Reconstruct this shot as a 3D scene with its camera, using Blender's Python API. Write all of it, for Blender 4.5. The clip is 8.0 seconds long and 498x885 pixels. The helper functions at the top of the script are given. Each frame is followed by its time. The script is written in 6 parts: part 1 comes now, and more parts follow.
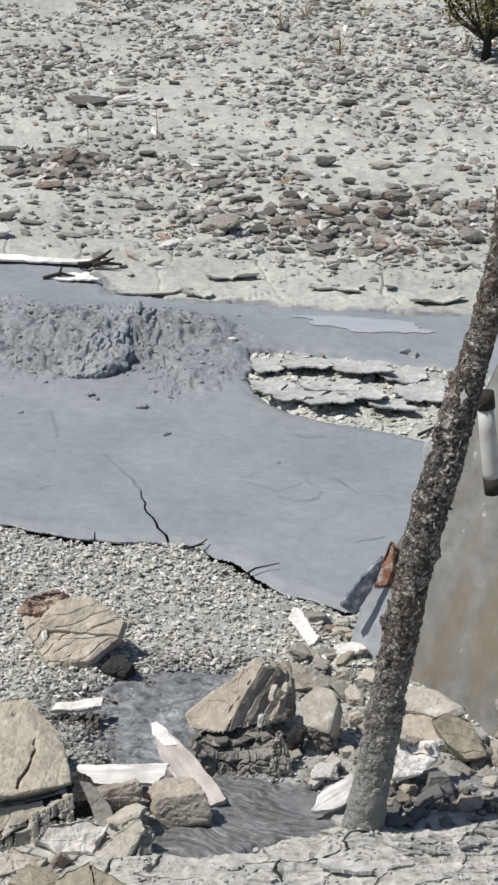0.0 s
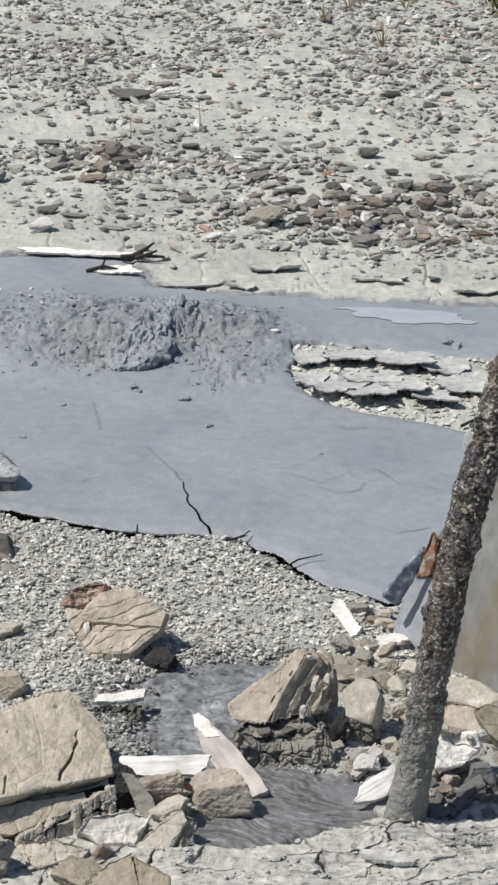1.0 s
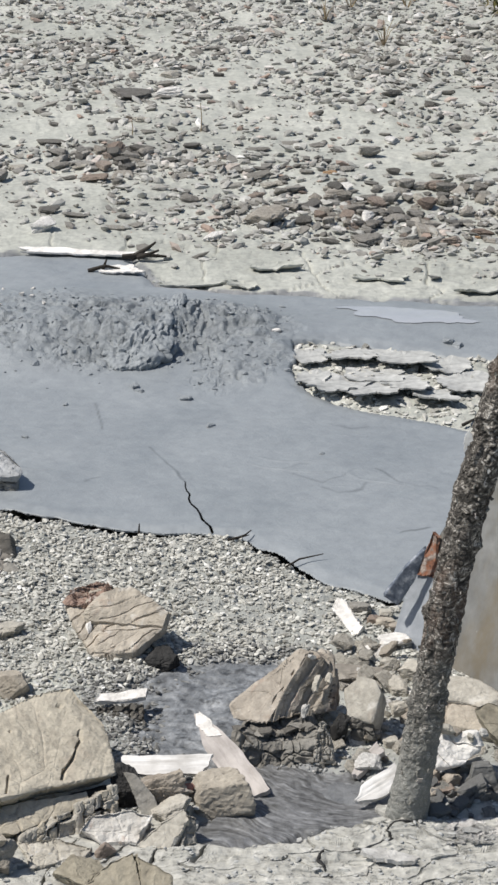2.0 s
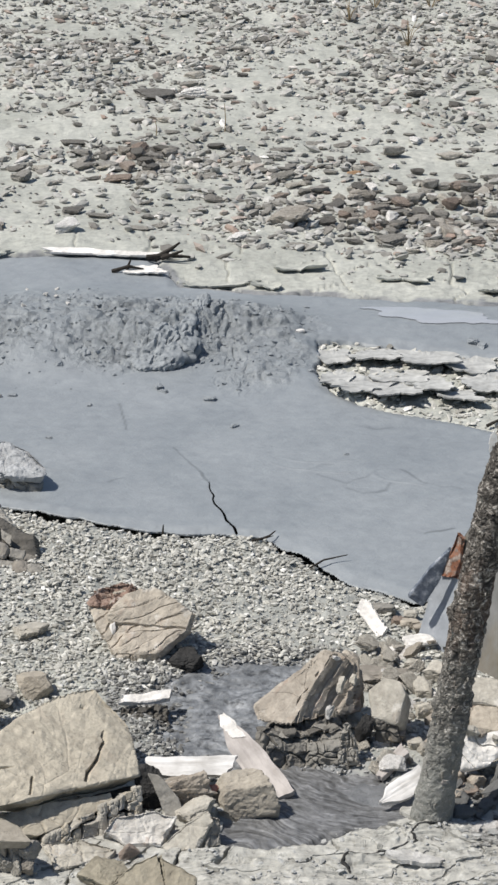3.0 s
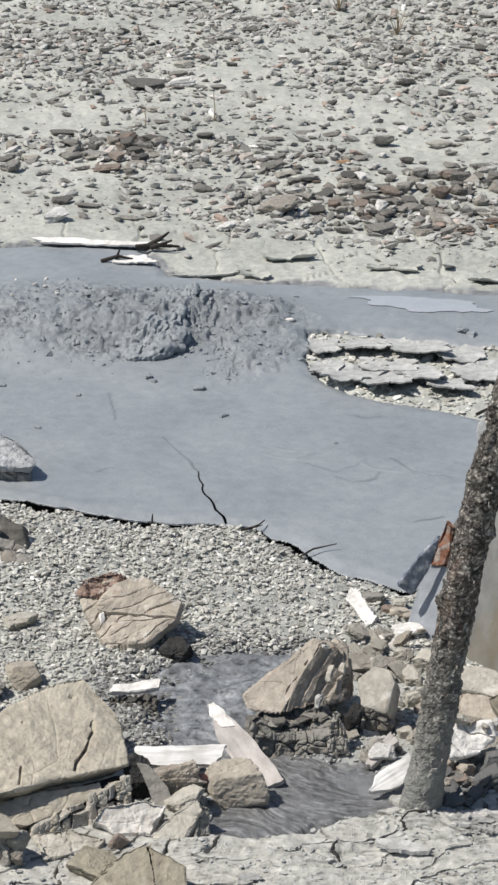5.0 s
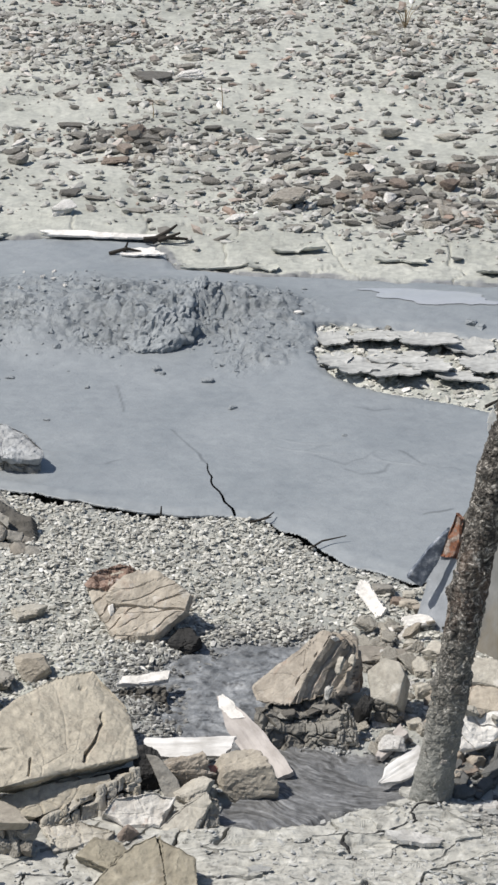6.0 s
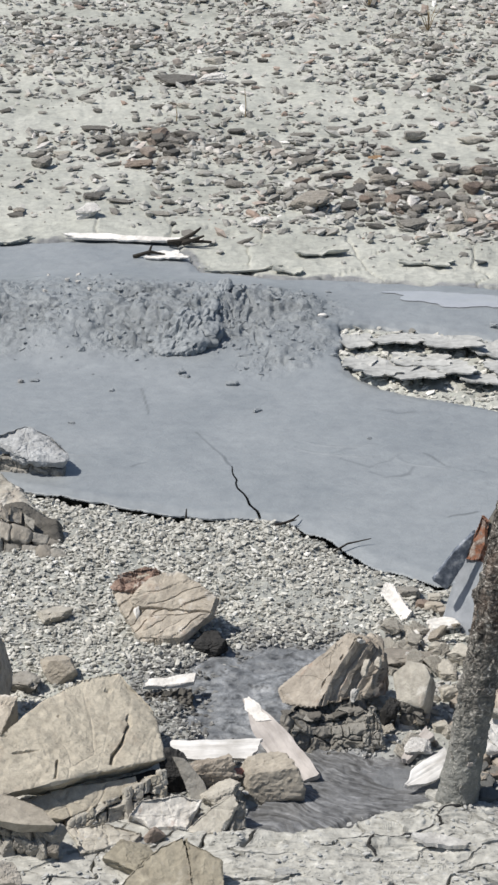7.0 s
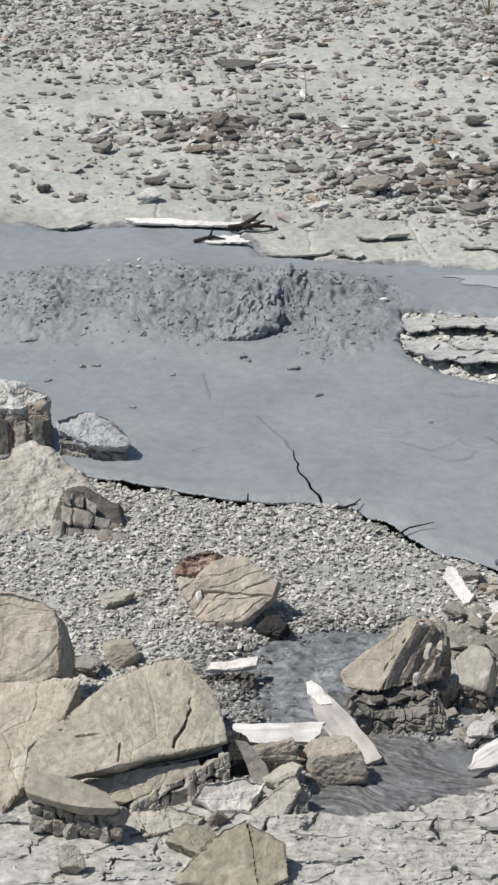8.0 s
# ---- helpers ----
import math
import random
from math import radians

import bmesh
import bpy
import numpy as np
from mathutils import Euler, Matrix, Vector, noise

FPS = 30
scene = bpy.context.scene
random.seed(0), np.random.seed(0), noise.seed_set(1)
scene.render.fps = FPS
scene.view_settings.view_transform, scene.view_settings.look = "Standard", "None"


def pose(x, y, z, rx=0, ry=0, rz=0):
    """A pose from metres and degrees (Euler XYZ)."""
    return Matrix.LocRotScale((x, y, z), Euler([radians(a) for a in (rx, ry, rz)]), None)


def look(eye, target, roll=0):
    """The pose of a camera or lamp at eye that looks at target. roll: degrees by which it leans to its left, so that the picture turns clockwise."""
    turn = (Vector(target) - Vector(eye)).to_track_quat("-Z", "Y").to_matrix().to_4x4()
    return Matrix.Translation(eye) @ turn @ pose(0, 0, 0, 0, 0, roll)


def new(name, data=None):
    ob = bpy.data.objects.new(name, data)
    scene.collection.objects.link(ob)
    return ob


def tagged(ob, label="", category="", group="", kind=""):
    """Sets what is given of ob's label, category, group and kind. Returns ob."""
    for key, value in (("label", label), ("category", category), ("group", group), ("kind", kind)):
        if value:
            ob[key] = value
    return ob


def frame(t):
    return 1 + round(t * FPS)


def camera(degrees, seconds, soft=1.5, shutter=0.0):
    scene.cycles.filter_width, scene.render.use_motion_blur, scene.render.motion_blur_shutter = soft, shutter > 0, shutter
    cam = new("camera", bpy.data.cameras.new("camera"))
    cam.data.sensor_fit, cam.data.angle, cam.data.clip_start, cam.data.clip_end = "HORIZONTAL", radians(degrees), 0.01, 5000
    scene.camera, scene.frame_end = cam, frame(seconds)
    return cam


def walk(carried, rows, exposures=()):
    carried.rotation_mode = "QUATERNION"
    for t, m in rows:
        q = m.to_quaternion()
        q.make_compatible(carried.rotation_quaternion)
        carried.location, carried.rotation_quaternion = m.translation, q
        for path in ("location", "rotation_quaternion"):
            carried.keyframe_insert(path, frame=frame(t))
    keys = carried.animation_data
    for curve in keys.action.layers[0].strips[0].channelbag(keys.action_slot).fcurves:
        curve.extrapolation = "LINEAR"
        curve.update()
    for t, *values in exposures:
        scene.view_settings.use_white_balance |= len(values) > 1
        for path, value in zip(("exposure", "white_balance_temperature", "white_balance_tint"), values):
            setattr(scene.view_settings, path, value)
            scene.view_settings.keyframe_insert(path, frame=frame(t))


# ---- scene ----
# the camera: held by hand, a long lens that sways and pans slowly to the left
cam = camera(10.5, 8.0, soft=2.6)
# seconds, x, y, z, pan to the left, tilt down, lean
PATH = [
    (0.0, -0.0166, -0.0020, 1.5973, -1.5535, 19.9320, 0.9003),
    (0.5, -0.0099, 0.0009, 1.5937, -0.8995, 20.0021, 0.5742),
    (1.0, -0.0070, -0.0026, 1.5948, -0.4717, 20.0847, 0.2751),
    (1.2, -0.0035, -0.0065, 1.5980, -0.4766, 20.1541, 0.2368),
    (2.3, -0.0084, -0.0105, 1.6013, -0.3145, 20.1103, 0.0992),
    (2.5, -0.0208, -0.0080, 1.5974, 0.1444, 20.0433, 0.1138),
    (2.8, -0.0187, -0.0025, 1.5942, 0.3947, 19.9595, 0.0248),
    (3.0, -0.0065, -0.0039, 1.5989, 0.1131, 20.1242, 0.0132),
    (3.5, 0.0000, 0.0000, 1.6000, -0.0000, 20.0000, 0.0000),
    (4.0, 0.0007, 0.0021, 1.5957, -0.1676, 20.3220, 0.0047),
    (4.2, -0.0002, 0.0006, 1.5971, -0.0919, 20.2916, -0.1060),
    (5.3, -0.0011, -0.0008, 1.5929, -0.0194, 20.3776, -0.1234),
    (5.5, -0.0028, 0.0021, 1.5896, 0.0370, 20.4219, -0.1067),
    (6.0, -0.0052, 0.0036, 1.5883, 0.0878, 20.4235, -0.1685),
    (6.5, -0.0073, 0.0022, 1.5875, 0.2266, 20.3696, -0.2280),
    (7.0, -0.0130, -0.0006, 1.5896, 0.5394, 20.3586, -0.3237),
    (7.5, -0.0169, -0.0034, 1.5910, 1.2303, 20.4822, -0.6145),
    (7.8, -0.0174, -0.0043, 1.5913, 1.7246, 20.4670, -0.8131),
    (8.0, -0.0168, -0.0000, 1.5848, 1.8776, 20.6246, -0.8826),
]
walk(cam, [(t, pose(x, y, z, 90 - tilt, 0, pan) @ pose(0, 0, 0, 0, 0, lean)) for t, x, y, z, pan, tilt, lean in PATH],
     exposures=[(0.0, 0.26), (3.5, 0.28), (7.5, 0.28), (8.0, 0.16)])

# daylight: a high sun from the far left, and a clear sky
SUN = Vector((-0.53, -0.13, 0.83)).normalized()
world = bpy.data.worlds.new("world")
scene.world = world
world.use_nodes = True
wt = world.node_tree
sky = wt.nodes.new("ShaderNodeTexSky")
sky.sky_type, sky.sun_disc = "NISHITA", False
sky.sun_elevation, sky.sun_rotation = math.asin(SUN.z), math.atan2(SUN.x, SUN.y)
back = wt.nodes["Background"]
back.inputs["Strength"].default_value = 0.079
wt.links.new(sky.outputs["Color"], back.inputs["Color"])
lamp = new("sun", bpy.data.lights.new("sun", "SUN"))
lamp.data.energy, lamp.data.angle, lamp.data.color = 4.2, radians(0.53), (1.0, 0.955, 0.885)
lamp.matrix_world = look(SUN * 20, (0, 0, 0))


# ---- materials ----
def ramp(nt, fac, stops):
    n = nt.nodes.new("ShaderNodeValToRGB")
    els = n.color_ramp.elements
    while len(els) < len(stops):
        els.new(0.5)
    for e, (p, c) in zip(els, stops):
        e.position, e.color = p, (*c, 1.0)
    nt.links.new(fac, n.inputs["Fac"])
    return n.outputs["Color"]


def tex_noise(nt, scale, detail=6.0, rough=0.6, coords="Object", distort=0.0, stretch=None):
    co = nt.nodes.new("ShaderNodeTexCoord").outputs[coords]
    if stretch:
        m = nt.nodes.new("ShaderNodeMapping")
        m.inputs["Scale"].default_value = stretch
        nt.links.new(co, m.inputs["Vector"])
        co = m.outputs["Vector"]
    n = nt.nodes.new("ShaderNodeTexNoise")
    n.inputs["Scale"].default_value, n.inputs["Detail"].default_value = scale, detail
    n.inputs["Roughness"].default_value, n.inputs["Distortion"].default_value = rough, distort
    nt.links.new(co, n.inputs["Vector"])
    return n.outputs["Fac"]


def tex_cells(nt, scale, feature="DISTANCE_TO_EDGE", coords="Object", stretch=None):
    co = nt.nodes.new("ShaderNodeTexCoord").outputs[coords]
    if stretch:
        m = nt.nodes.new("ShaderNodeMapping")
        m.inputs["Scale"].default_value = stretch
        nt.links.new(co, m.inputs["Vector"])
        co = m.outputs["Vector"]
    n = nt.nodes.new("ShaderNodeTexVoronoi")
    n.feature = feature
    n.inputs["Scale"].default_value = scale
    nt.links.new(co, n.inputs["Vector"])
    return n.outputs[0]


def mix(nt, fac, a, b, kind="MIX"):
    n = nt.nodes.new("ShaderNodeMix")
    n.data_type, n.blend_type = "RGBA", kind
    for sock, v in ((n.inputs[0], fac), (n.inputs[6], a), (n.inputs[7], b)):
        if isinstance(v, (int, float)):
            sock.default_value = v
        elif isinstance(v, tuple):
            sock.default_value = (*v, 1.0)
        else:
            nt.links.new(v, sock)
    return n.outputs[2]


def span(nt, v, a, b, lo=0.0, hi=1.0):
    n = nt.nodes.new("ShaderNodeMapRange")
    for i, x in enumerate((a, b, lo, hi)):
        n.inputs[i + 1].default_value = x
    nt.links.new(v, n.inputs[0])
    return n.outputs[0]


def bump(nt, layers):
    """layers: (height, strength, depth in metres), coarse first; gives the normal."""
    out = None
    for h, s, d in layers:
        n = nt.nodes.new("ShaderNodeBump")
        n.inputs["Strength"].default_value, n.inputs["Distance"].default_value = s, d
        nt.links.new(h, n.inputs["Height"])
        if out:
            nt.links.new(out, n.inputs["Normal"])
        out = n.outputs["Normal"]
    return out


def material(name, build, rough=0.9, metal=0.0, spec=0.3):
    m = bpy.data.materials.new(name)
    m.use_nodes = True
    nt = m.node_tree
    b = nt.nodes["Principled BSDF"]
    b.inputs["Roughness"].default_value, b.inputs["Metallic"].default_value = rough, metal
    b.inputs["Specular IOR Level"].default_value = spec
    col, normal, *rest = build(nt)
    if isinstance(col, tuple):
        b.inputs["Base Color"].default_value = (*col, 1)
    else:
        nt.links.new(col, b.inputs["Base Color"])
    if normal:
        nt.links.new(normal, b.inputs["Normal"])
    if rest:
        nt.links.new(rest[0], b.inputs["Roughness"])
    return m


def attribute(nt, name):
    n = nt.nodes.new("ShaderNodeAttribute")
    n.attribute_name = name
    return n.outputs["Fac"]


def b_clay(nt):
    big, fine = tex_noise(nt, 3.0, 5), tex_noise(nt, 60.0, 8, 0.7)
    dry = ramp(nt, big, [(0.3, (0.325, 0.33, 0.30)), (0.5, (0.405, 0.41, 0.375)), (0.7, (0.485, 0.485, 0.445))])
    dry = mix(nt, 1.0, dry, ramp(nt, fine, [(0.3, (0.72, 0.72, 0.72)), (0.62, (1.08, 1.08, 1.06))]), "MULTIPLY")
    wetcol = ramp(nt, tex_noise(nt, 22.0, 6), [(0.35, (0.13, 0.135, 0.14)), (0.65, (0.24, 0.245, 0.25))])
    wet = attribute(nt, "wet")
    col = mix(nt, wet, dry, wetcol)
    return col, bump(nt, [(tex_noise(nt, 45.0, 8, 0.65), 0.5, 0.01), (tex_noise(nt, 240.0, 4, 0.7), 0.45, 0.003)]), span(nt, wet, 0.0, 1.0, 0.95, 0.5)


def b_mud(nt):
    big, mid = tex_noise(nt, 4.0, 5, 0.6, distort=0.8), tex_noise(nt, 38.0, 7, 0.62)
    col = ramp(nt, big, [(0.3, (0.212, 0.230, 0.243)), (0.7, (0.257, 0.276, 0.290))])
    col = mix(nt, 1.0, col, ramp(nt, mid, [(0.25, (0.86, 0.86, 0.87)), (0.75, (1.10, 1.10, 1.09))]), "MULTIPLY")
    swirl = tex_noise(nt, 11.0, 4, 0.5, distort=2.2, stretch=(1, 1.8, 1))
    clot, lump = attribute(nt, "clot"), tex_noise(nt, 58.0, 7, 0.7, distort=0.6)
    col = mix(nt, clot, col, ramp(nt, lump, [(0.3, (0.155, 0.170, 0.180)), (0.5, (0.24, 0.258, 0.268)), (0.7, (0.35, 0.370, 0.380))]))
    # darkens the mud along lines where steps and the crack would be shaded
    col = mix(nt, attribute(nt, "rim"), col, (0.115, 0.125, 0.132))
    high = nt.nodes.new("ShaderNodeMath")
    high.operation = "MULTIPLY"
    nt.links.new(clot, high.inputs[0]), nt.links.new(lump, high.inputs[1])
    return col, bump(nt, [(swirl, 0.22, 0.008), (tex_noise(nt, 52.0, 5, 0.65), 0.36, 0.005), (tex_noise(nt, 130.0, 5, 0.6), 0.28, 0.002), (high.outputs[0], 0.9, 0.012)]), span(nt, big, 0.3, 0.7, 0.42, 0.6)


def b_lump(nt):
    mid = tex_noise(nt, 60.0, 7, 0.65)
    col = ramp(nt, mid, [(0.25, (0.16, 0.174, 0.184)), (0.7, (0.285, 0.304, 0.316))])
    return col, bump(nt, [(mid, 0.35, 0.005), (tex_noise(nt, 300.0, 4, 0.6), 0.4, 0.0015)])


def b_flow(nt):
    pond = attribute(nt, "pond")
    fine, speck = tex_noise(nt, 130.0, 6, 0.68), tex_noise(nt, 60.0, 7, 0.7)
    bend = nt.nodes.new("ShaderNodeCombineXYZ")
    nt.links.new(attribute(nt, "ring"), bend.inputs[0]), nt.links.new(attribute(nt, "turn"), bend.inputs[1])
    n = nt.nodes.new("ShaderNodeTexNoise")
    for key, val in (("Scale", 1.0), ("Detail", 6.0), ("Roughness", 0.66), ("Distortion", 0.7)):
        n.inputs[key].default_value = val
    nt.links.new(bend.outputs[0], n.inputs["Vector"])
    lines = n.outputs["Fac"]
    run = ramp(nt, lines, [(0.34, (0.062, 0.062, 0.061)), (0.45, (0.12, 0.121, 0.121)), (0.55, (0.175, 0.177, 0.18)), (0.66, (0.27, 0.273, 0.278))])
    swirl = tex_noise(nt, 17.0, 5, 0.6, distort=2.0)
    still = ramp(nt, swirl, [(0.32, (0.10, 0.104, 0.108)), (0.45, (0.165, 0.172, 0.178)), (0.58, (0.235, 0.245, 0.255)), (0.68, (0.33, 0.34, 0.35))])
    still = mix(nt, 1.0, still, ramp(nt, speck, [(0.38, (0.4, 0.4, 0.4)), (0.46, (0.92, 0.92, 0.92)), (0.65, (1.15, 1.15, 1.15))]), "MULTIPLY")
    col = mix(nt, pond, run, still)
    col = mix(nt, 1.0, col, ramp(nt, fine, [(0.3, (0.72, 0.72, 0.72)), (0.65, (1.12, 1.12, 1.12))]), "MULTIPLY")
    return col, bump(nt, [(lines, 0.35, 0.004), (speck, 0.4, 0.004), (fine, 0.3, 0.002)]), span(nt, swirl, 0.3, 0.7, 0.38, 0.6)


def b_stone(dark, light, tint, coords="Object", scale=1.0, vein=0.0, crust=0.0, stain=0.0, even=1.0):
    def build(nt):
        rnd = nt.nodes.new("ShaderNodeObjectInfo").outputs["Random"]
        base = ramp(nt, rnd, [(0.0, dark), (0.55, light), (1.0, tint)])
        grain = tex_noise(nt, 90.0 * scale, 8, 0.7, coords)
        patch = tex_noise(nt, 14.0 * scale, 5, 0.6, coords, distort=0.6)
        col = mix(nt, 1.0, base, ramp(nt, patch, [(0.3, (1 - 0.34 * even, 1 - 0.36 * even, 1 - 0.38 * even)), (0.7, (1 + 0.22 * even, 1 + 0.22 * even, 1 + 0.22 * even))]), "MULTIPLY")
        col = mix(nt, 1.0, col, ramp(nt, grain, [(0.3, (0.7, 0.7, 0.7)), (0.7, (1.2, 1.2, 1.2))]), "MULTIPLY")
        if stain:
            col = mix(nt, span(nt, tex_noise(nt, 22.0 * scale, 5, 0.6, coords, distort=1.0), 0.55, 0.68, 0.0, stain), col, (0.26, 0.135, 0.085))
        if crust:
            col = mix(nt, span(nt, tex_noise(nt, 30.0 * scale, 6, 0.65, coords, distort=0.5), 0.56, 0.64, 0.0, crust), col, (0.66, 0.64, 0.6))
        if vein:
            line = span(nt, tex_cells(nt, 9.0 * scale, coords=coords, stretch=(1, 0.5, 1.4)), 0.0, 0.02, 1.0, 0.0)
            fade = span(nt, tex_noise(nt, 8.0 * scale, 3, coords=coords), 0.5, 0.62, 0.0, vein)
            m = nt.nodes.new("ShaderNodeMath")
            m.operation = "MULTIPLY"
            nt.links.new(line, m.inputs[0]), nt.links.new(fade, m.inputs[1])
            col = mix(nt, m.outputs[0], col, (0.6, 0.57, 0.52))
        return col, bump(nt, [(patch, 0.5, 0.01), (grain, 0.6, 0.004), (tex_noise(nt, 320.0 * scale, 4, 0.7, coords), 0.4, 0.0015)])
    return build


def b_gravel(nt):
    rnd = nt.nodes.new("ShaderNodeNewGeometry").outputs["Random Per Island"]
    col = ramp(nt, rnd, [(0.0, (0.20, 0.192, 0.17)), (0.22, (0.38, 0.371, 0.335)), (0.7, (0.50, 0.489, 0.443)), (0.93, (0.60, 0.588, 0.54)), (1.0, (0.72, 0.71, 0.68))])
    grain = tex_noise(nt, 180.0, 5)
    col = mix(nt, 1.0, col, ramp(nt, grain, [(0.3, (0.75, 0.75, 0.75)), (0.7, (1.15, 1.15, 1.15))]), "MULTIPLY")
    return col, bump(nt, [(grain, 0.5, 0.003)])


def b_grit(nt):
    rnd = nt.nodes.new("ShaderNodeNewGeometry").outputs["Random Per Island"]
    grain = tex_noise(nt, 180.0, 5)
    col = ramp(nt, rnd, [(0.0, (0.09, 0.088, 0.083)), (0.5, (0.19, 0.188, 0.178)), (0.9, (0.28, 0.277, 0.262)), (1.0, (0.5, 0.495, 0.47))])
    return mix(nt, 1.0, col, ramp(nt, grain, [(0.3, (0.75, 0.75, 0.75)), (0.7, (1.15, 1.15, 1.15))]), "MULTIPLY"), bump(nt, [(grain, 0.5, 0.003)])


def b_chips(nt):
    rnd = nt.nodes.new("ShaderNodeNewGeometry").outputs["Random Per Island"]
    col = ramp(nt, rnd, [(0.0, (0.12, 0.113, 0.102)), (0.18, (0.23, 0.22, 0.20)), (0.45, (0.34, 0.333, 0.308)), (0.9, (0.45, 0.443, 0.415)), (0.955, (0.32, 0.24, 0.195)), (1.0, (0.7, 0.69, 0.66))])
    grain = tex_noise(nt, 120.0, 5)
    col = mix(nt, 1.0, col, ramp(nt, grain, [(0.3, (0.75, 0.75, 0.75)), (0.7, (1.15, 1.15, 1.15))]), "MULTIPLY")
    return col, bump(nt, [(grain, 0.5, 0.004)])


def b_bark(nt):
    plates = tex_noise(nt, 85.0, 8, 0.74, stretch=(1, 1, 1.15), distort=1.6)
    col = ramp(nt, plates, [(0.38, (0.018, 0.016, 0.014)), (0.46, (0.062, 0.056, 0.050)), (0.53, (0.135, 0.122, 0.108)), (0.575, (0.27, 0.25, 0.22)), (0.625, (0.60, 0.565, 0.52))])
    brown = span(nt, tex_noise(nt, 16.0, 4, stretch=(1, 1, 0.5)), 0.52, 0.66, 0.0, 0.5)
    col = mix(nt, brown, col, (0.17, 0.11, 0.08))
    z = nt.nodes.new("ShaderNodeSeparateXYZ")
    nt.links.new(nt.nodes.new("ShaderNodeTexCoord").outputs["Object"], z.inputs[0])
    n = nt.nodes.new("ShaderNodeMath")
    n.operation = "MULTIPLY_ADD"
    n.inputs[1].default_value, n.inputs[2].default_value = 0.25, -0.12
    nt.links.new(tex_noise(nt, 30.0, 5), n.inputs[0])
    a = nt.nodes.new("ShaderNodeMath")
    nt.links.new(z.outputs[2], a.inputs[0]), nt.links.new(n.outputs[0], a.inputs[1])
    splash = span(nt, a.outputs[0], 0.09, 0.27, 0.68, 0.0)
    col = mix(nt, splash, col, (0.31, 0.315, 0.29))
    return col, bump(nt, [(plates, 0.8, 0.006), (tex_noise(nt, 260.0, 5, 0.7), 0.6, 0.002)])


def b_wood(light, dark, stretch=(1, 14, 14), scale=14.0):
    def build(nt):
        grain = tex_noise(nt, scale, 8, 0.65, stretch=stretch)
        col = ramp(nt, grain, [(0.3, dark), (0.55, light)])
        stain = span(nt, tex_noise(nt, 20.0, 5), 0.45, 0.7, 0.0, 0.5)
        col = mix(nt, stain, col, tuple(c * 0.6 for c in dark))
        return col, bump(nt, [(grain, 0.35, 0.002), (tex_noise(nt, 200.0, 4), 0.3, 0.001)])
    return build


def b_sheet(nt):
    rust = tex_noise(nt, 9.0, 8, 0.68, stretch=(1, 1, 0.45))
    grey = ramp(nt, tex_noise(nt, 30.0, 6), [(0.3, (0.12, 0.12, 0.114)), (0.7, (0.21, 0.21, 0.203))])
    col = mix(nt, span(nt, rust, 0.46, 0.62, 0.0, 0.75), grey, (0.145, 0.120, 0.080))
    col = mix(nt, span(nt, tex_noise(nt, 45.0, 4, stretch=(1, 1, 0.3)), 0.66, 0.72, 0.0, 0.6), col, (0.5, 0.48, 0.44))
    return col, bump(nt, [(tex_noise(nt, 7.0, 3), 0.4, 0.02), (rust, 0.3, 0.003)])


def b_plain(stops, scale=30.0, depth=0.003, strong=0.5):
    def build(nt):
        n = tex_noise(nt, scale, 7, 0.65)
        return ramp(nt, n, stops), bump(nt, [(n, strong, depth), (tex_noise(nt, scale * 5, 4), strong * 0.8, depth * 0.3)])
    return build


def b_leaf(nt):
    rnd = nt.nodes.new("ShaderNodeNewGeometry").outputs["Random Per Island"]
    return ramp(nt, rnd, [(0.0, (0.05, 0.055, 0.018)), (0.6, (0.13, 0.12, 0.04)), (1.0, (0.20, 0.15, 0.07))]), None


CLAY = material("dry_clay", b_clay)
MUD = material("wet_mud", b_mud, 0.5, spec=0.4)
LUMP = material("mud_clots", b_lump, 0.62)
FLOW = material("runny_mud", b_flow, 0.55, spec=0.35)
STONE = material("field_stone", b_stone((0.13, 0.125, 0.115), (0.25, 0.238, 0.215), (0.36, 0.345, 0.315)), 0.92)
PALE = material("pale_stone", b_stone((0.70, 0.68, 0.645), (0.75, 0.73, 0.695), (0.79, 0.77, 0.735), even=0.7), 0.9)
RUST = material("rust_stone", b_stone((0.23, 0.18, 0.148), (0.27, 0.222, 0.186), (0.33, 0.28, 0.24)), 0.92)
CAPROCK = material("rusty_caprock", b_stone((0.29, 0.205, 0.165), (0.33, 0.245, 0.20), (0.37, 0.285, 0.235), crust=0.5, stain=0.5), 0.9)
BEIGE = material("beige_layered_stone", b_stone((0.40, 0.36, 0.30), (0.43, 0.387, 0.325), (0.46, 0.415, 0.35), vein=0.6, crust=0.35, stain=0.3, even=0.7), 0.9)
SAND = material("plain_sandstone", b_stone((0.425, 0.385, 0.312), (0.44, 0.399, 0.323), (0.455, 0.413, 0.335), stain=0.08, even=0.4), 0.93)
FLESH = material("pinkish_sandstone", b_stone((0.42, 0.37, 0.305), (0.44, 0.39, 0.325), (0.45, 0.40, 0.335), stain=0.1, crust=0.12, even=0.5), 0.93)
TAN = material("tan_sandstone", b_stone((0.405, 0.36, 0.298), (0.42, 0.375, 0.31), (0.435, 0.39, 0.324), vein=0.8, stain=0.15, even=0.45), 0.93)
BROWN = material("brown_shale", b_stone((0.31, 0.275, 0.23), (0.355, 0.315, 0.265), (0.40, 0.36, 0.305), crust=0.3, stain=0.4), 0.9)
ROUND = material("grey_brown_stone", b_stone((0.33, 0.30, 0.25), (0.35, 0.315, 0.262), (0.37, 0.335, 0.28), even=0.6), 0.93)
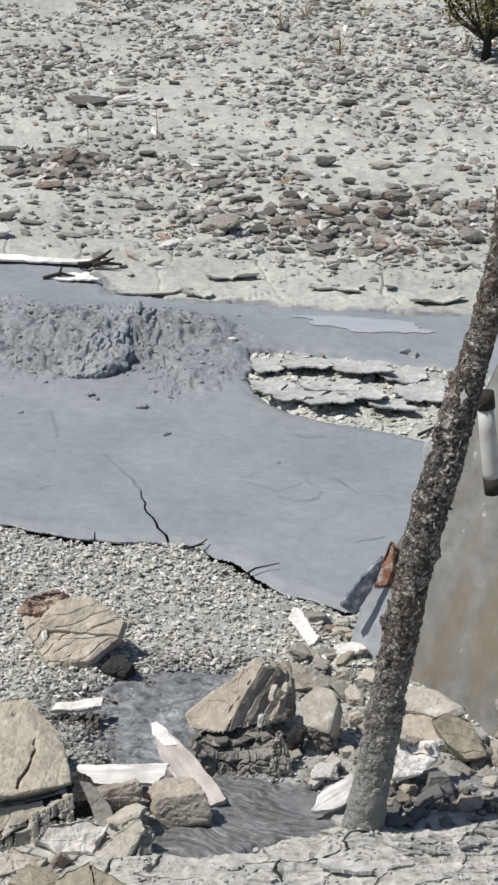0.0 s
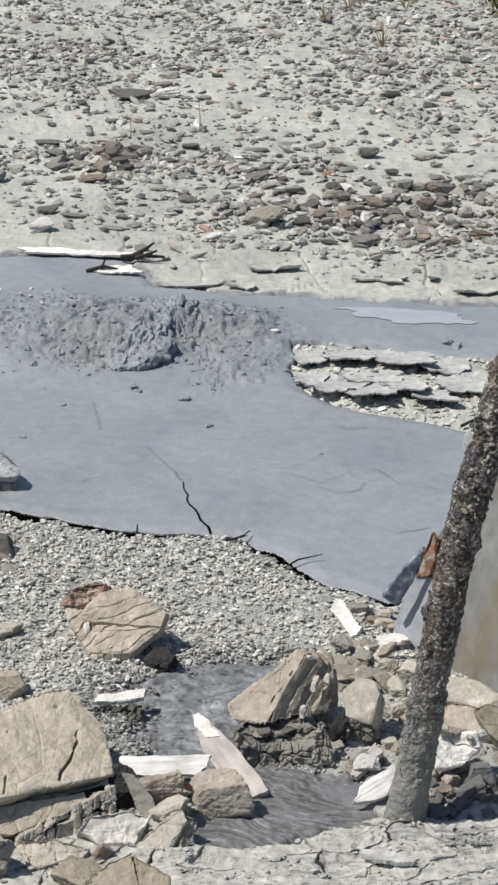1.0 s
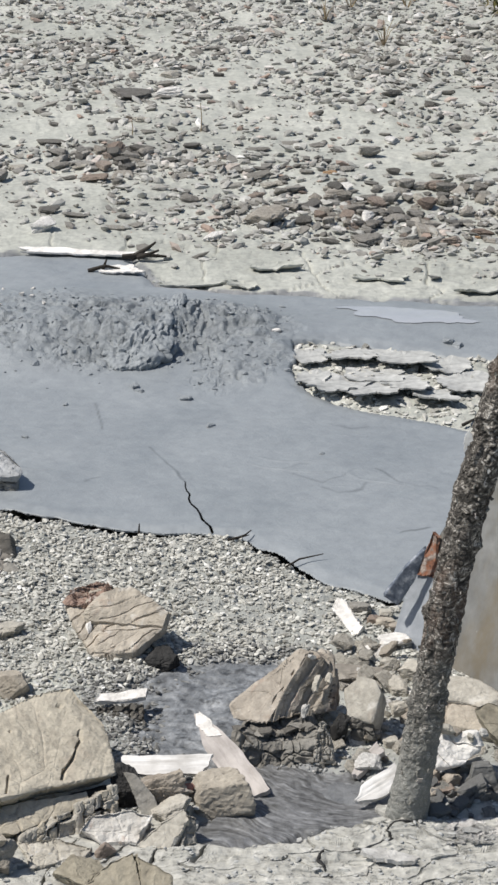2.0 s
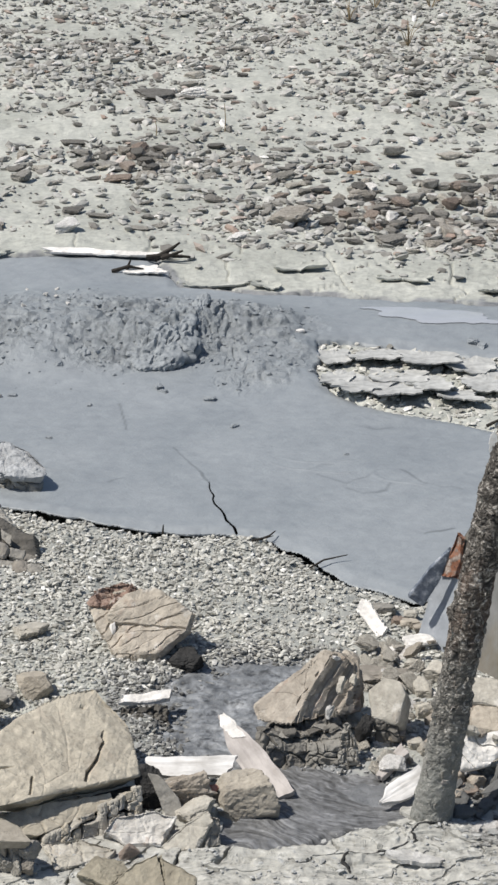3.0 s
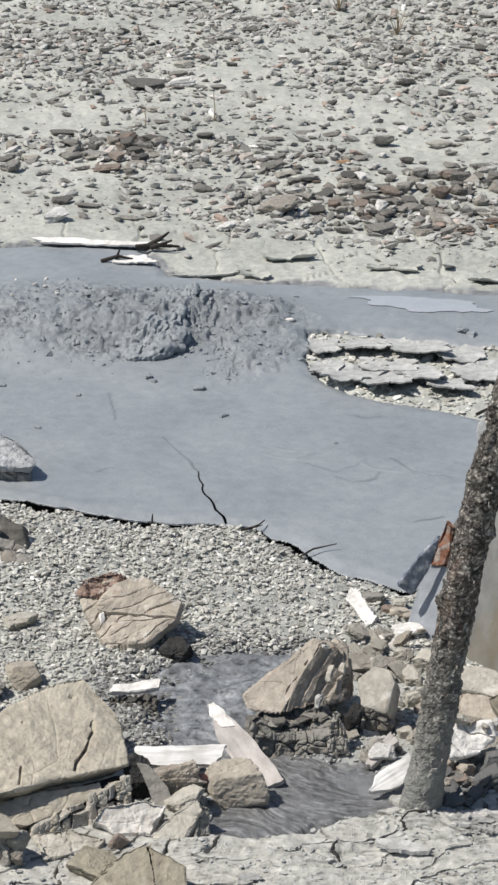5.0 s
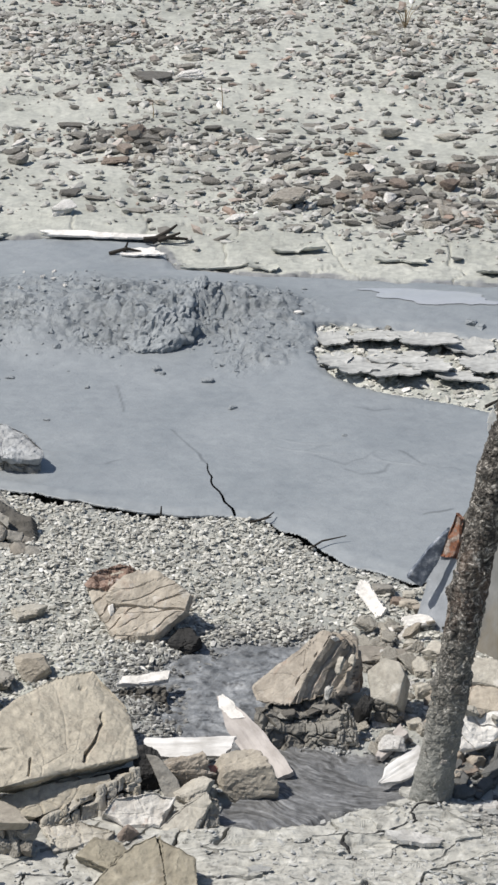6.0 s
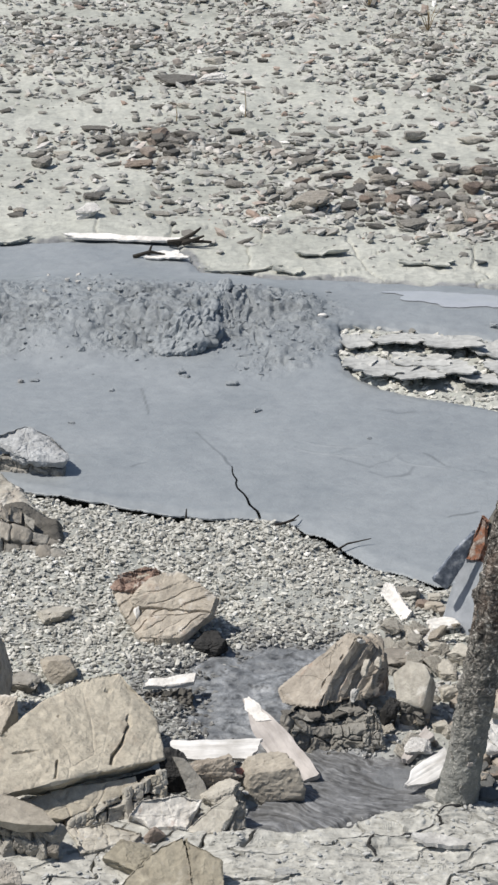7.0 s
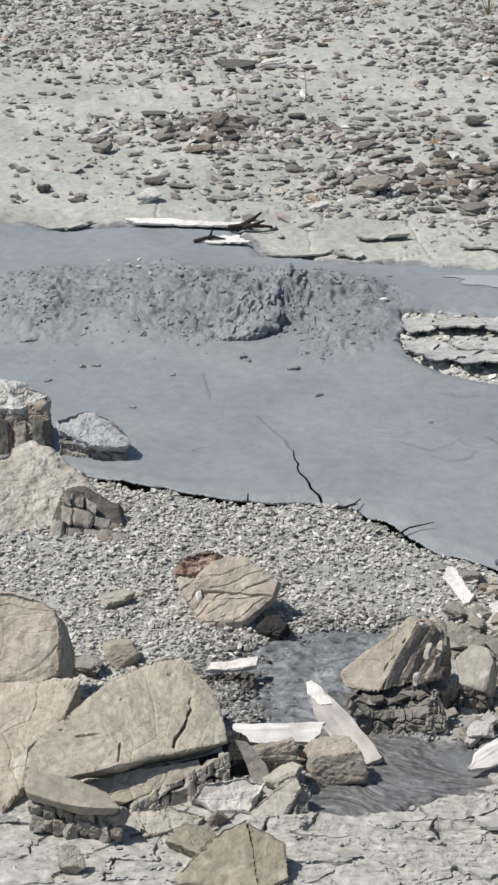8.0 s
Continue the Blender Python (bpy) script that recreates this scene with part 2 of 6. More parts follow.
GREY = material("grey_limestone", b_stone((0.40, 0.378, 0.33), (0.44, 0.416, 0.362), (0.48, 0.452, 0.395), crust=0.4, stain=0.15, even=0.8), 0.9)
CHALK = material("chalky_crust", b_stone((0.50, 0.495, 0.475), (0.54, 0.535, 0.51), (0.58, 0.57, 0.545)), 0.9)
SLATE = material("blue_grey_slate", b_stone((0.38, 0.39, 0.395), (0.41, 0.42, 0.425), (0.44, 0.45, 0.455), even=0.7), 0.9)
# near black: a stone's colour, and the shade of hollows and gaps put into colour
JET = material("black_shale_and_gap_shade", b_plain([(0.35, (0.012, 0.012, 0.012)), (0.55, (0.03, 0.029, 0.028)), (0.75, (0.075, 0.072, 0.068))], 60, 0.006), 0.75)
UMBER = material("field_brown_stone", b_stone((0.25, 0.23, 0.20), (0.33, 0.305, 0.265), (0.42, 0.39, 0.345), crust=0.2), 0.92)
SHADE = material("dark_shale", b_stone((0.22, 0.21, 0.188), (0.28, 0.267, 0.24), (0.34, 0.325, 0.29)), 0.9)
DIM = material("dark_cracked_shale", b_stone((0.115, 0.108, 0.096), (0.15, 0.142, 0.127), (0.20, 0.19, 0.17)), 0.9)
WETCLAY = material("dark_wet_clay", b_plain([(0.3, (0.07, 0.07, 0.068)), (0.5, (0.14, 0.14, 0.135)), (0.7, (0.23, 0.225, 0.21))], 55, 0.006), 0.7)
OLIVE = material("olive_sandstone", b_stone((0.29, 0.265, 0.205), (0.33, 0.30, 0.235), (0.37, 0.335, 0.265), crust=0.15, stain=0.2), 0.93)
MOTTLED = material("mottled_limestone", b_stone((0.58, 0.56, 0.52), (0.60, 0.58, 0.54), (0.62, 0.60, 0.56), scale=1.4, crust=1.0, stain=0.55), 0.9)
OCHRE = material("ochre_stone", b_stone((0.36, 0.22, 0.12), (0.40, 0.25, 0.14), (0.44, 0.29, 0.17)), 0.9)
REDDISH = material("red_stone", b_stone((0.34, 0.16, 0.12), (0.36, 0.18, 0.14), (0.40, 0.22, 0.17)), 0.9)
GRAVEL = material("gravel", b_gravel)
CHIPS = material("stone_chips", b_chips)
GRIT = material("wet_grit", b_grit, 0.6)
BARK = material("bark", b_bark)
BLEACHED = material("bleached_wood", b_wood((0.70, 0.685, 0.66), (0.46, 0.435, 0.40), (1, 7, 7), 18.0), 0.85)
OLDWOOD = material("old_wood", b_wood((0.46, 0.425, 0.40), (0.30, 0.272, 0.25), (1, 5, 5), 22.0), 0.85)
SHEET = material("stained_sheet_metal", b_sheet, 0.6)
BLUE = material("blue_paint", b_plain([(0.33, (0.06, 0.072, 0.095)), (0.5, (0.13, 0.15, 0.185)), (0.64, (0.36, 0.375, 0.40))], 80), 0.6)
STRIP = material("pale_lit_metal", b_plain([(0.3, (0.20, 0.215, 0.235)), (0.6, (0.27, 0.285, 0.305)), (0.75, (0.38, 0.39, 0.40))], 40, 0.001), 0.6)
ORANGE = material("rust_orange", b_plain([(0.34, (0.08, 0.045, 0.035)), (0.47, (0.24, 0.105, 0.06)), (0.55, (0.20, 0.15, 0.125)), (0.68, (0.42, 0.37, 0.33))], 90), 0.8)
PIPE = material("scuffed_pipe", b_plain([(0.3, (0.30, 0.20, 0.17)), (0.45, (0.42, 0.41, 0.40)), (0.75, (0.55, 0.54, 0.52))], 18, 0.001), 0.4, spec=0.5)
CAKE = material("pale_caked_mud", b_plain([(0.30, (0.24, 0.24, 0.23)), (0.45, (0.36, 0.36, 0.345)), (0.6, (0.44, 0.44, 0.42)), (0.75, (0.56, 0.555, 0.535))], 50, 0.006), 0.92)
CRUST = material("dried_mud_crust", b_plain([(0.30, (0.17, 0.166, 0.152)), (0.42, (0.335, 0.328, 0.298)), (0.57, (0.435, 0.426, 0.388)), (0.70, (0.57, 0.56, 0.52))], 60, 0.006, 0.55), 0.92)
FILM = material("water_film", b_plain([(0.3, (0.32, 0.33, 0.35)), (0.7, (0.39, 0.40, 0.42))], 12, 0.0008), 0.22, spec=0.5)
STALK = material("dry_stalk", b_plain([(0.3, (0.20, 0.15, 0.09)), (0.7, (0.36, 0.28, 0.17))], 60), 0.9)
TWIG = material("dry_twig", b_plain([(0.3, (0.014, 0.012, 0.010)), (0.7, (0.042, 0.036, 0.030))], 60), 0.9)
LEAF = material("leaf", b_leaf, 0.7)


# ---- shapes ----
def rnd_grid(ix, iy, iz, seed):
    h = (ix.astype(np.int64) * 374761393 + iy.astype(np.int64) * 668265263 + iz.astype(np.int64) * 1442695041 + seed * 974634539) & 0x7FFFFFFF
    h = ((h ^ (h >> 13)) * 1274126177) & 0x7FFFFFFF
    return ((h ^ (h >> 16)) & 0xFFFFFF) / 0xFFFFFF


def noise3(p, scale, seed=0):
    """Smooth noise from -1 to 1 at the points p, with features of about 1/scale metres."""
    q = np.asarray(p, float) * scale
    i = np.floor(q)
    f = q - i
    f = f * f * (3 - 2 * f)
    x, y, z = i[..., 0], i[..., 1], i[..., 2]
    out = 0
    for dx in (0, 1):
        for dy in (0, 1):
            for dz in (0, 1):
                w = (f[..., 0] if dx else 1 - f[..., 0]) * (f[..., 1] if dy else 1 - f[..., 1]) * (f[..., 2] if dz else 1 - f[..., 2])
                out = out + w * rnd_grid(x + dx, y + dy, z + dz, seed)
    return out * 2 - 1


def fbm(p, scale, octaves=4, seed=0):
    out, a = 0, 1.0
    for k in range(octaves):
        out = out + a * noise3(p, scale * 2 ** k, seed + k)
        a *= 0.5
    return out


def flat3(x, y):
    return np.stack([x, y, np.zeros_like(x)], -1)


def cells2(x, y, size, seed=0):
    """Distances to the nearest and second nearest of scattered seeds, in metres, and the nearest one's random value."""
    i, j = np.floor(x / size), np.floor(y / size)
    d1, d2, rid = np.full(x.shape, 9e9), np.full(x.shape, 9e9), np.zeros(x.shape)
    z = np.zeros_like(i)
    for a in (-1, 0, 1):
        for b in (-1, 0, 1):
            cx = (i + a + rnd_grid(i + a, j + b, z, seed)) * size
            cy = (j + b + rnd_grid(i + a, j + b, z, seed + 7)) * size
            d = np.hypot(x - cx, y - cy)
            r = rnd_grid(i + a, j + b, z, seed + 13)
            near = d < d1
            d2 = np.where(near, d1, np.minimum(d2, d))
            rid = np.where(near, r, rid)
            d1 = np.minimum(d1, d)
    return d1, d2, rid


def cells3(p, size, seed=0):
    """As cells2, in space; only the 8 cells round each point are searched."""
    q = np.asarray(p, float) / size
    i0 = np.floor(q - 0.5)
    d1, d2, rid = np.full(len(q), 9e9), np.full(len(q), 9e9), np.zeros(len(q))
    for a in (0, 1):
        for b in (0, 1):
            for c in (0, 1):
                i = i0 + np.array([a, b, c])
                r = [0.2 + 0.6 * rnd_grid(i[:, 0], i[:, 1], i[:, 2], seed + k) for k in (0, 7, 13)]
                d = np.linalg.norm(q - i - np.stack(r, -1), axis=1)
                v = rnd_grid(i[:, 0], i[:, 1], i[:, 2], seed + 19)
                near = d < d1
                d2 = np.where(near, d1, np.minimum(d2, d))
                rid = np.where(near, v, rid)
                d1 = np.minimum(d1, d)
    return d1 * size, d2 * size, rid


def inside(x, y, poly):
    """Signed distance to a closed outline, positive inside."""
    d, odd = np.full(x.shape, 9e9), np.zeros(x.shape, bool)
    for (x0, y0), (x1, y1) in zip(poly, poly[1:] + poly[:1]):
        ex, ey = x1 - x0, y1 - y0
        t = np.clip(((x - x0) * ex + (y - y0) * ey) / (ex * ex + ey * ey), 0, 1)
        d = np.minimum(d, np.hypot(x - x0 - t * ex, y - y0 - t * ey))
        if ey:
            odd ^= ((y0 > y) != (y1 > y)) & (x < x0 + (y - y0) * ex / ey)
    return np.where(odd, d, -d)


def step(a, b, v):
    t = np.clip((v - a) / (b - a), 0, 1)
    return t * t * (3 - 2 * t)


def mesh_of(name, verts, faces, mat, smooth=True):
    """A mesh from arrays; faces all of one size."""
    me = bpy.data.meshes.new(name)
    verts, faces = np.asarray(verts, np.float32), np.asarray(faces, np.int32)
    k = faces.shape[1]
    me.vertices.add(len(verts)), me.loops.add(faces.size), me.polygons.add(len(faces))
    me.vertices.foreach_set("co", verts.ravel())
    me.loops.foreach_set("vertex_index", faces.ravel())
    me.polygons.foreach_set("loop_start", np.arange(len(faces), dtype=np.int32) * k)
    me.polygons.foreach_set("use_smooth", np.full(len(faces), smooth))
    me.update(calc_edges=True)
    me.validate()
    me.materials.append(mat)
    return me


def thing(name, label, category, x=0.0, y=0.0, z=0.0, rz=0.0, group="", kind="", data=None):
    ob = tagged(new(name, data), label, category, group, kind)
    ob.matrix_basis = pose(x, y, z, 0, 0, rz)
    return ob


def part(name, data, parent, m=None, label=""):
    ob = tagged(new(name, data), label)
    ob.parent = parent
    if m is not None:
        ob.matrix_basis = m
    return ob


_ico = {}


def ico(level):
    if level not in _ico:
        bm = bmesh.new()
        bmesh.ops.create_icosphere(bm, subdivisions=level, radius=1.0)
        _ico[level] = (np.array([v.co[:] for v in bm.verts]), np.array([[v.index for v in f.verts] for f in bm.faces]))
        bm.free()
    return _ico[level]


def rock(name, size, mat, seed=0, level=4, facets=12, rough=0.05, strata=0.0, layers=7.0, lean=(0, 0), planes=(), crack=0.0, crack_size=0.3, sharp=(0.80, 1.08), chunk=1.0, box_at=(0.66, 0.82), under=0.12):
    """An angular rock: a ball cut by planes, with bedding, cracks and grain. Its foot lies at z = 0. size: full width, depth, height.
    planes: (normal, distance) in units of the half size. lean: degrees the bedding tips about x and y."""
    rs = np.random.RandomState(seed + 11)
    dirs, tris = ico(level)
    box = np.array([(1, 0, 0), (-1, 0, 0), (0, 1, 0), (0, -1, 0), (0, 0, 1), (0, 0, -1)]) + rs.normal(0, 0.22, (6, 3))
    n = np.vstack([rs.normal(size=(facets, 3)), box])
    n /= np.linalg.norm(n, axis=1)[:, None]
    d = np.append(rs.uniform(sharp[0], sharp[1], facets), rs.uniform(box_at[0], box_at[1], 6))
    for v, dist in planes:
        v = np.array(v, float)
        n, d = np.vstack([n, v / np.linalg.norm(v)]), np.append(d, dist)
    dots = dirs @ n.T
    r = np.min(np.where(dots > 0.05, d / np.maximum(dots, 0.05), 9.0), 1)
    r = np.minimum(r, 1.4)
    p = dirs * r[:, None]
    bed = np.array((Euler((radians(lean[0]), radians(lean[1]), 0)).to_matrix())) @ np.array([0, 0, 1.0])
    if strata:
        h = (p @ bed) * layers + 0.5 * fbm(p, 1.5, 3, seed)
        saw = h - np.floor(h)
        ledge = rnd_grid(np.floor(h), 0 * h, 0 * h, seed) - 0.5
        side = 1 - np.abs(dirs @ bed)
        p = p * (1 + strata * side * (ledge * 1.4 - 0.5 * step(0.8, 1.0, saw)))[:, None]
    if crack:
        d1, d2, rid = cells2(p[:, 0] + 0.25 * fbm(p, 2.5, 2, seed), p[:, 2] * 0.8 + p[:, 1] * 0.6, crack_size, seed)
        p = p * (1 - crack * (1 - step(0.0, 0.06, d2 - d1)) + crack * 0.5 * (rid - 0.5))[:, None]
    p = p * (1 + rough * fbm(p, 2.2, 3, seed + 3) + rough * 0.5 * fbm(p, 9.0, 3, seed + 5))[:, None]
    if level > 2:
        warp = p * np.array([1, 1, 1.5]) + 0.12 * np.stack([fbm(p, 3.0, 2, seed + k) for k in (60, 61, 62)], -1)
        for size_, amp in ((0.8, 0.11 * chunk), (0.36, 0.03 * chunk)):
            d1, d2, rid = cells3(warp, size_, seed + int(size_ * 100))
            p = p * (1 + amp * (rid - 0.65) - amp * 0.55 * (1 - step(0.0, 0.05, d2 - d1)))[:, None]
    p[:, :2] *= (1 - under * step(0.35, -0.7, p[:, 2]))[:, None]
    p = p * (np.array(size) / 2)
    p[:, 2] -= np.percentile(p[:, 2], 2)
    return mesh_of(name, p, tris, mat, smooth=False)


def hewn(name, planes, mat, seed=0, level=6, rough=0.003, grooves=(), bed=None, ledge=0.0, layer=0.012, reach=0.5, crack=None, worn=0.005):
    """An angular rock bounded by planes (normal, point), in metres about an origin inside it. grooves: (from, to, width, depth).
    bed: the normal of its layers, which stand out by up to ledge metres at the sides."""
    dirs, tris = ico(level)
    for again in (0, 1, 2):
        r = reach / np.linalg.norm(dirs, axis=1)
        r2 = r * 3
        face = dirs / np.linalg.norm(dirs, axis=1)[:, None]
        for n, q in planes:
            n = np.array(n, float) / np.linalg.norm(n)
            d = max(float(n @ np.array(q, float)), 0.004)
            dots = dirs @ n
            q_ = np.where(dots > 1e-5, d / np.maximum(dots, 1e-5), 9e9)
            face = np.where((q_ < r)[:, None], n, face)
            r, r2 = np.minimum(r, q_), np.minimum(r2, np.maximum(r, q_))
        p = dirs * r[:, None]
        if again < 2:
            # even out the mesh: send the rays through an ellipsoid of the rock's own proportions
            dirs = ico(level)[0] * np.percentile(np.abs(p), 97, axis=0)
    far_ = np.linalg.norm(dirs, axis=1)
    edge = (r2 - r) * far_
    dirs = dirs / far_[:, None]
    out = rough * (1.6 * fbm(p, 9, 2, seed + 1) + fbm(p, 22, 3, seed) + 0.4 * fbm(p, 100, 3, seed + 2))
    # worn and chipped edges
    wear = 0.5 + 0.8 * fbm(p, 25, 3, seed + 12)
    out = out - worn * np.exp(-edge / (worn * 1.2)) * np.clip(wear, 0.1, 1.6)
    chip = fbm(p, 28, 3, seed + 4) * 2.5
    out = out + rough * 0.12 * (np.floor(chip) - 0.5 * chip)
    if crack:
        warp = p + 0.2 * crack[0] * np.stack([fbm(p, 1 / crack[0], 3, seed + k) for k in (60, 61, 62)], -1)
        for f, g in ((1.0, 1.0), (0.4, 0.5)):
            d1, d2, rid = cells3(warp, crack[0] * f, seed + int(f * 10))
            out = out - g * crack[1] * (1 - step(0.0, crack[2] if len(crack) > 2 else 0.004, d2 - d1)) + g * crack[1] * 1.2 * (rid - 0.6)
    if bed is not None:
        b = np.array(bed, float) / np.linalg.norm(bed)
        h = p @ b / layer + 0.7 * fbm(p, 20, 3, seed + 6)
        side = 1 - np.abs(face @ b)
        saw = h - np.floor(h)
        out = out + ledge * side * (rnd_grid(np.floor(h), 0 * h, 0 * h, seed) - 0.6 - 0.8 * step(0.82, 1.0, saw))
    for g0, g1, width, depth in grooves:
        g0, g1 = np.array(g0, float), np.array(g1, float)
        e = g1 - g0
        w = p + 0.35 * np.linalg.norm(e) * 0.25 * np.stack([fbm(p, 25, 3, seed + k) for k in (20, 30, 40)], -1)
        t = np.clip(((w - g0) @ e) / (e @ e), 0, 1)
        d = np.linalg.norm(w - g0 - t[:, None] * e, axis=1)
        out = out - depth * step(width, width * 0.3, d)
    across = face * 0.75 + dirs * 0.25
    p = p + across * (out / np.linalg.norm(across, axis=1))[:, None]
    return mesh_of(name, p, tris, mat, smooth=False)


def flag(corners, thick, cut=0.15):
    """The planes of a broken slab with the given corners of its face: thick metres deep, its sides undercut."""
    c = np.array(corners, float)
    mid = c.mean(0)
    n = sum(np.cross(c[k] - mid, c[(k + 1) % len(c)] - mid) for k in range(len(c)))
    n = n / np.linalg.norm(n) * (1 if n @ np.array([0, -0.4, 1.0]) > 0 else -1)
    planes = [(tuple(n), tuple(mid)), (tuple(-n), tuple(mid - n * thick))]
    for k in range(len(c)):
        m = np.cross(c[(k + 1) % len(c)] - c[k], n)
        m = m / np.linalg.norm(m)
        m = m if m @ (c[k] - mid) > 0 else -m
        planes.append((tuple(m - cut * n), tuple(c[k])))
    return planes, tuple(mid - n * thick * 0.4)


def plate_mesh(name, outline, thick, mat, curl=0.0, seed=0, rings=7, ragged=0.12):
    """A dried plate with a ragged rim: outline = (half width, half depth); its rim curls up by curl."""
    n = 72
    a = np.linspace(0, 2 * math.pi, n, endpoint=False)
    c = np.stack([np.cos(a), np.sin(a), 0 * a], -1)
    rim = 1 + ragged * fbm(c, 1.6, 4, seed) + 0.3 * ragged * fbm(c, 9, 2, seed)
    rim *= np.minimum(1 / np.maximum(np.abs(np.cos(a)), 0.01), 1 / np.maximum(np.abs(np.sin(a)), 0.01)) ** 0.55
    top, bot = [], []
    for k in range(1, rings + 1):
        s = (k / rings) ** 0.8
        x, y = outline[0] * rim * np.cos(a) * s, outline[1] * rim * np.sin(a) * s
        z = curl * s ** 3 * (0.55 + 0.6 * fbm(c, 2.0, 2, seed + 4)) + 0.15 * thick * fbm(np.stack([x, y, 0 * x], -1), 60, 3, seed)
        top.append(np.stack([x, y, z + thick], -1))
        bot.append(np.stack([x * 0.97, y * 0.97, z * 0.9], -1))
    v = np.vstack([[[0, 0, thick]], np.vstack(top), np.vstack(bot), [[0, 0, 0]]])
    f = []
    N, last = rings * n, len(v) - 1
    for i in range(n):
        j = (i + 1) % n
        f += [(0, 1 + i, 1 + j, 0)]
        for k in range(rings - 1):
            t0, b0 = 1 + k * n, 1 + N + k * n
            f += [(t0 + i, t0 + n + i, t0 + n + j, t0 + j), (b0 + i, b0 + j, b0 + n + j, b0 + n + i)]
        e, g = 1 + (rings - 1) * n, 1 + N + (rings - 1) * n
        f += [(e + i, g + i, g + j, e + j), (last, 1 + N + j, 1 + N + i, last)]
    tri = [(a_, b_, c_) for a_, b_, c_, d_ in f] + [(a_, c_, d_) for a_, b_, c_, d_ in f if d_ != a_ ]
    tri = [t for t in tri if len(set(t)) == 3]
    return mesh_of(name, v, tri, mat, smooth=False)


def tube(name, points, radii, mat, sides=10, knob=0.0, seed=0, freq=40.0):
    """A tapered tube along points, closed at both ends."""
    pts = [Vector(p) for p in points]
    v, f = [], []
    for k, p in enumerate(pts):
        ahead = (pts[min(k + 1, len(pts) - 1)] - pts[max(k - 1, 0)]).normalized()
        side = ahead.cross(Vector((0.3, 1, 0.1))).normalized()
        up = ahead.cross(side)
        for s in range(sides):
            a = 2 * math.pi * s / sides
            v.append(p + (side * math.cos(a) + up * math.sin(a)) * radii[k])
    v = np.array([q[:] for q in v])
    if knob:
        c = np.repeat(np.array([p[:] for p in pts]), sides, 0)
        v = c + (v - c) * (1 + knob * fbm(v, freq, 3, seed))[:, None]
    for k in range(len(pts) - 1):
        for s in range(sides):
            t = (s + 1) % sides
            f.append((k * sides + s, k * sides + t, k * sides + sides + t, k * sides + sides + s))
    ends = np.array([pts[0][:], pts[-1][:]])
    n = len(v)
    v = np.vstack([v, ends])
    tri = [t for a, b, c, d in f for t in ((a, b, c), (a, c, d))]
    for s in range(sides):
        t = (s + 1) % sides
        tri += [(n, t, s), (n + 1, n - sides + s, n - sides + t)]
    return mesh_of(name, v, tri, mat, smooth=sides > 6)


def board(name, length, width, thick, mat, seed=0, ragged=0.1, taper=0.0, skew=0.0, point=0.0):
    """A thin weathered board along x from 0 to length, its ends broken aslant. taper: how much narrower it gets; point: a pointed start."""
    n, m = 60, 11
    s, t = np.meshgrid(np.linspace(0, 1, n), np.linspace(-1, 1, m), indexing="ij")
    wob = 1 + ragged * fbm(flat3(s * 3, np.sign(t) * 3), 1.0, 4, seed)
    tear = 0.022 * fbm(flat3(t * 2, s * 0), 1.0, 4, seed + 2) * step(0.85, 1.0, s) + 0.022 * fbm(flat3(t * 2, s * 0 + 5), 1.0, 4, seed + 3) * step(0.15, 0.0, s)
    x = length * (s + tear) + skew * width * t * step(0.6, 1.0, s)
    y = width / 2 * t * wob * (1 - taper * s) * (1 - point * step(0.35, 0.0, s))
    z = 0.10 * thick * fbm(flat3(s * 2, t * 9), 1.0, 3, seed + 5)
    top, bot = np.stack([x, y, z + thick], -1).reshape(-1, 3), np.stack([x, y * 0.96, z], -1).reshape(-1, 3)
    v, f, N = np.vstack([top, bot]), [], n * m
    for i in range(n - 1):
        for j in range(m - 1):
            a, b, c, d = i * m + j, (i + 1) * m + j, (i + 1) * m + j + 1, i * m + j + 1
            f += [(a, b, c, d), (N + a, N + d, N + c, N + b)]
        a, b = i * m, (i + 1) * m
        f += [(a, N + a, N + b, b), (a + m - 1, b + m - 1, N + b + m - 1, N + a + m - 1)]
    for j in range(m - 1):
        f += [(j, j + 1, N + j + 1, N + j), ((n - 1) * m + j, N + (n - 1) * m + j, N + (n - 1) * m + j + 1, (n - 1) * m + j + 1)]
    return mesh_of(name, v, f, mat, smooth=False)


def clip(poly, n, d):
    """The part of a plan polygon where n . p <= d."""
    out = []
    for (x0, y0), (x1, y1) in zip(poly, poly[1:] + poly[:1]):
        a, b = n[0] * x0 + n[1] * y0 - d, n[0] * x1 + n[1] * y1 - d
        if a <= 0:
            out.append((x0, y0))
        if (a < 0 < b) or (b < 0 < a):
            t = a / (a - b)
            out.append((x0 + t * (x1 - x0), y0 + t * (y1 - y0)))
    return out


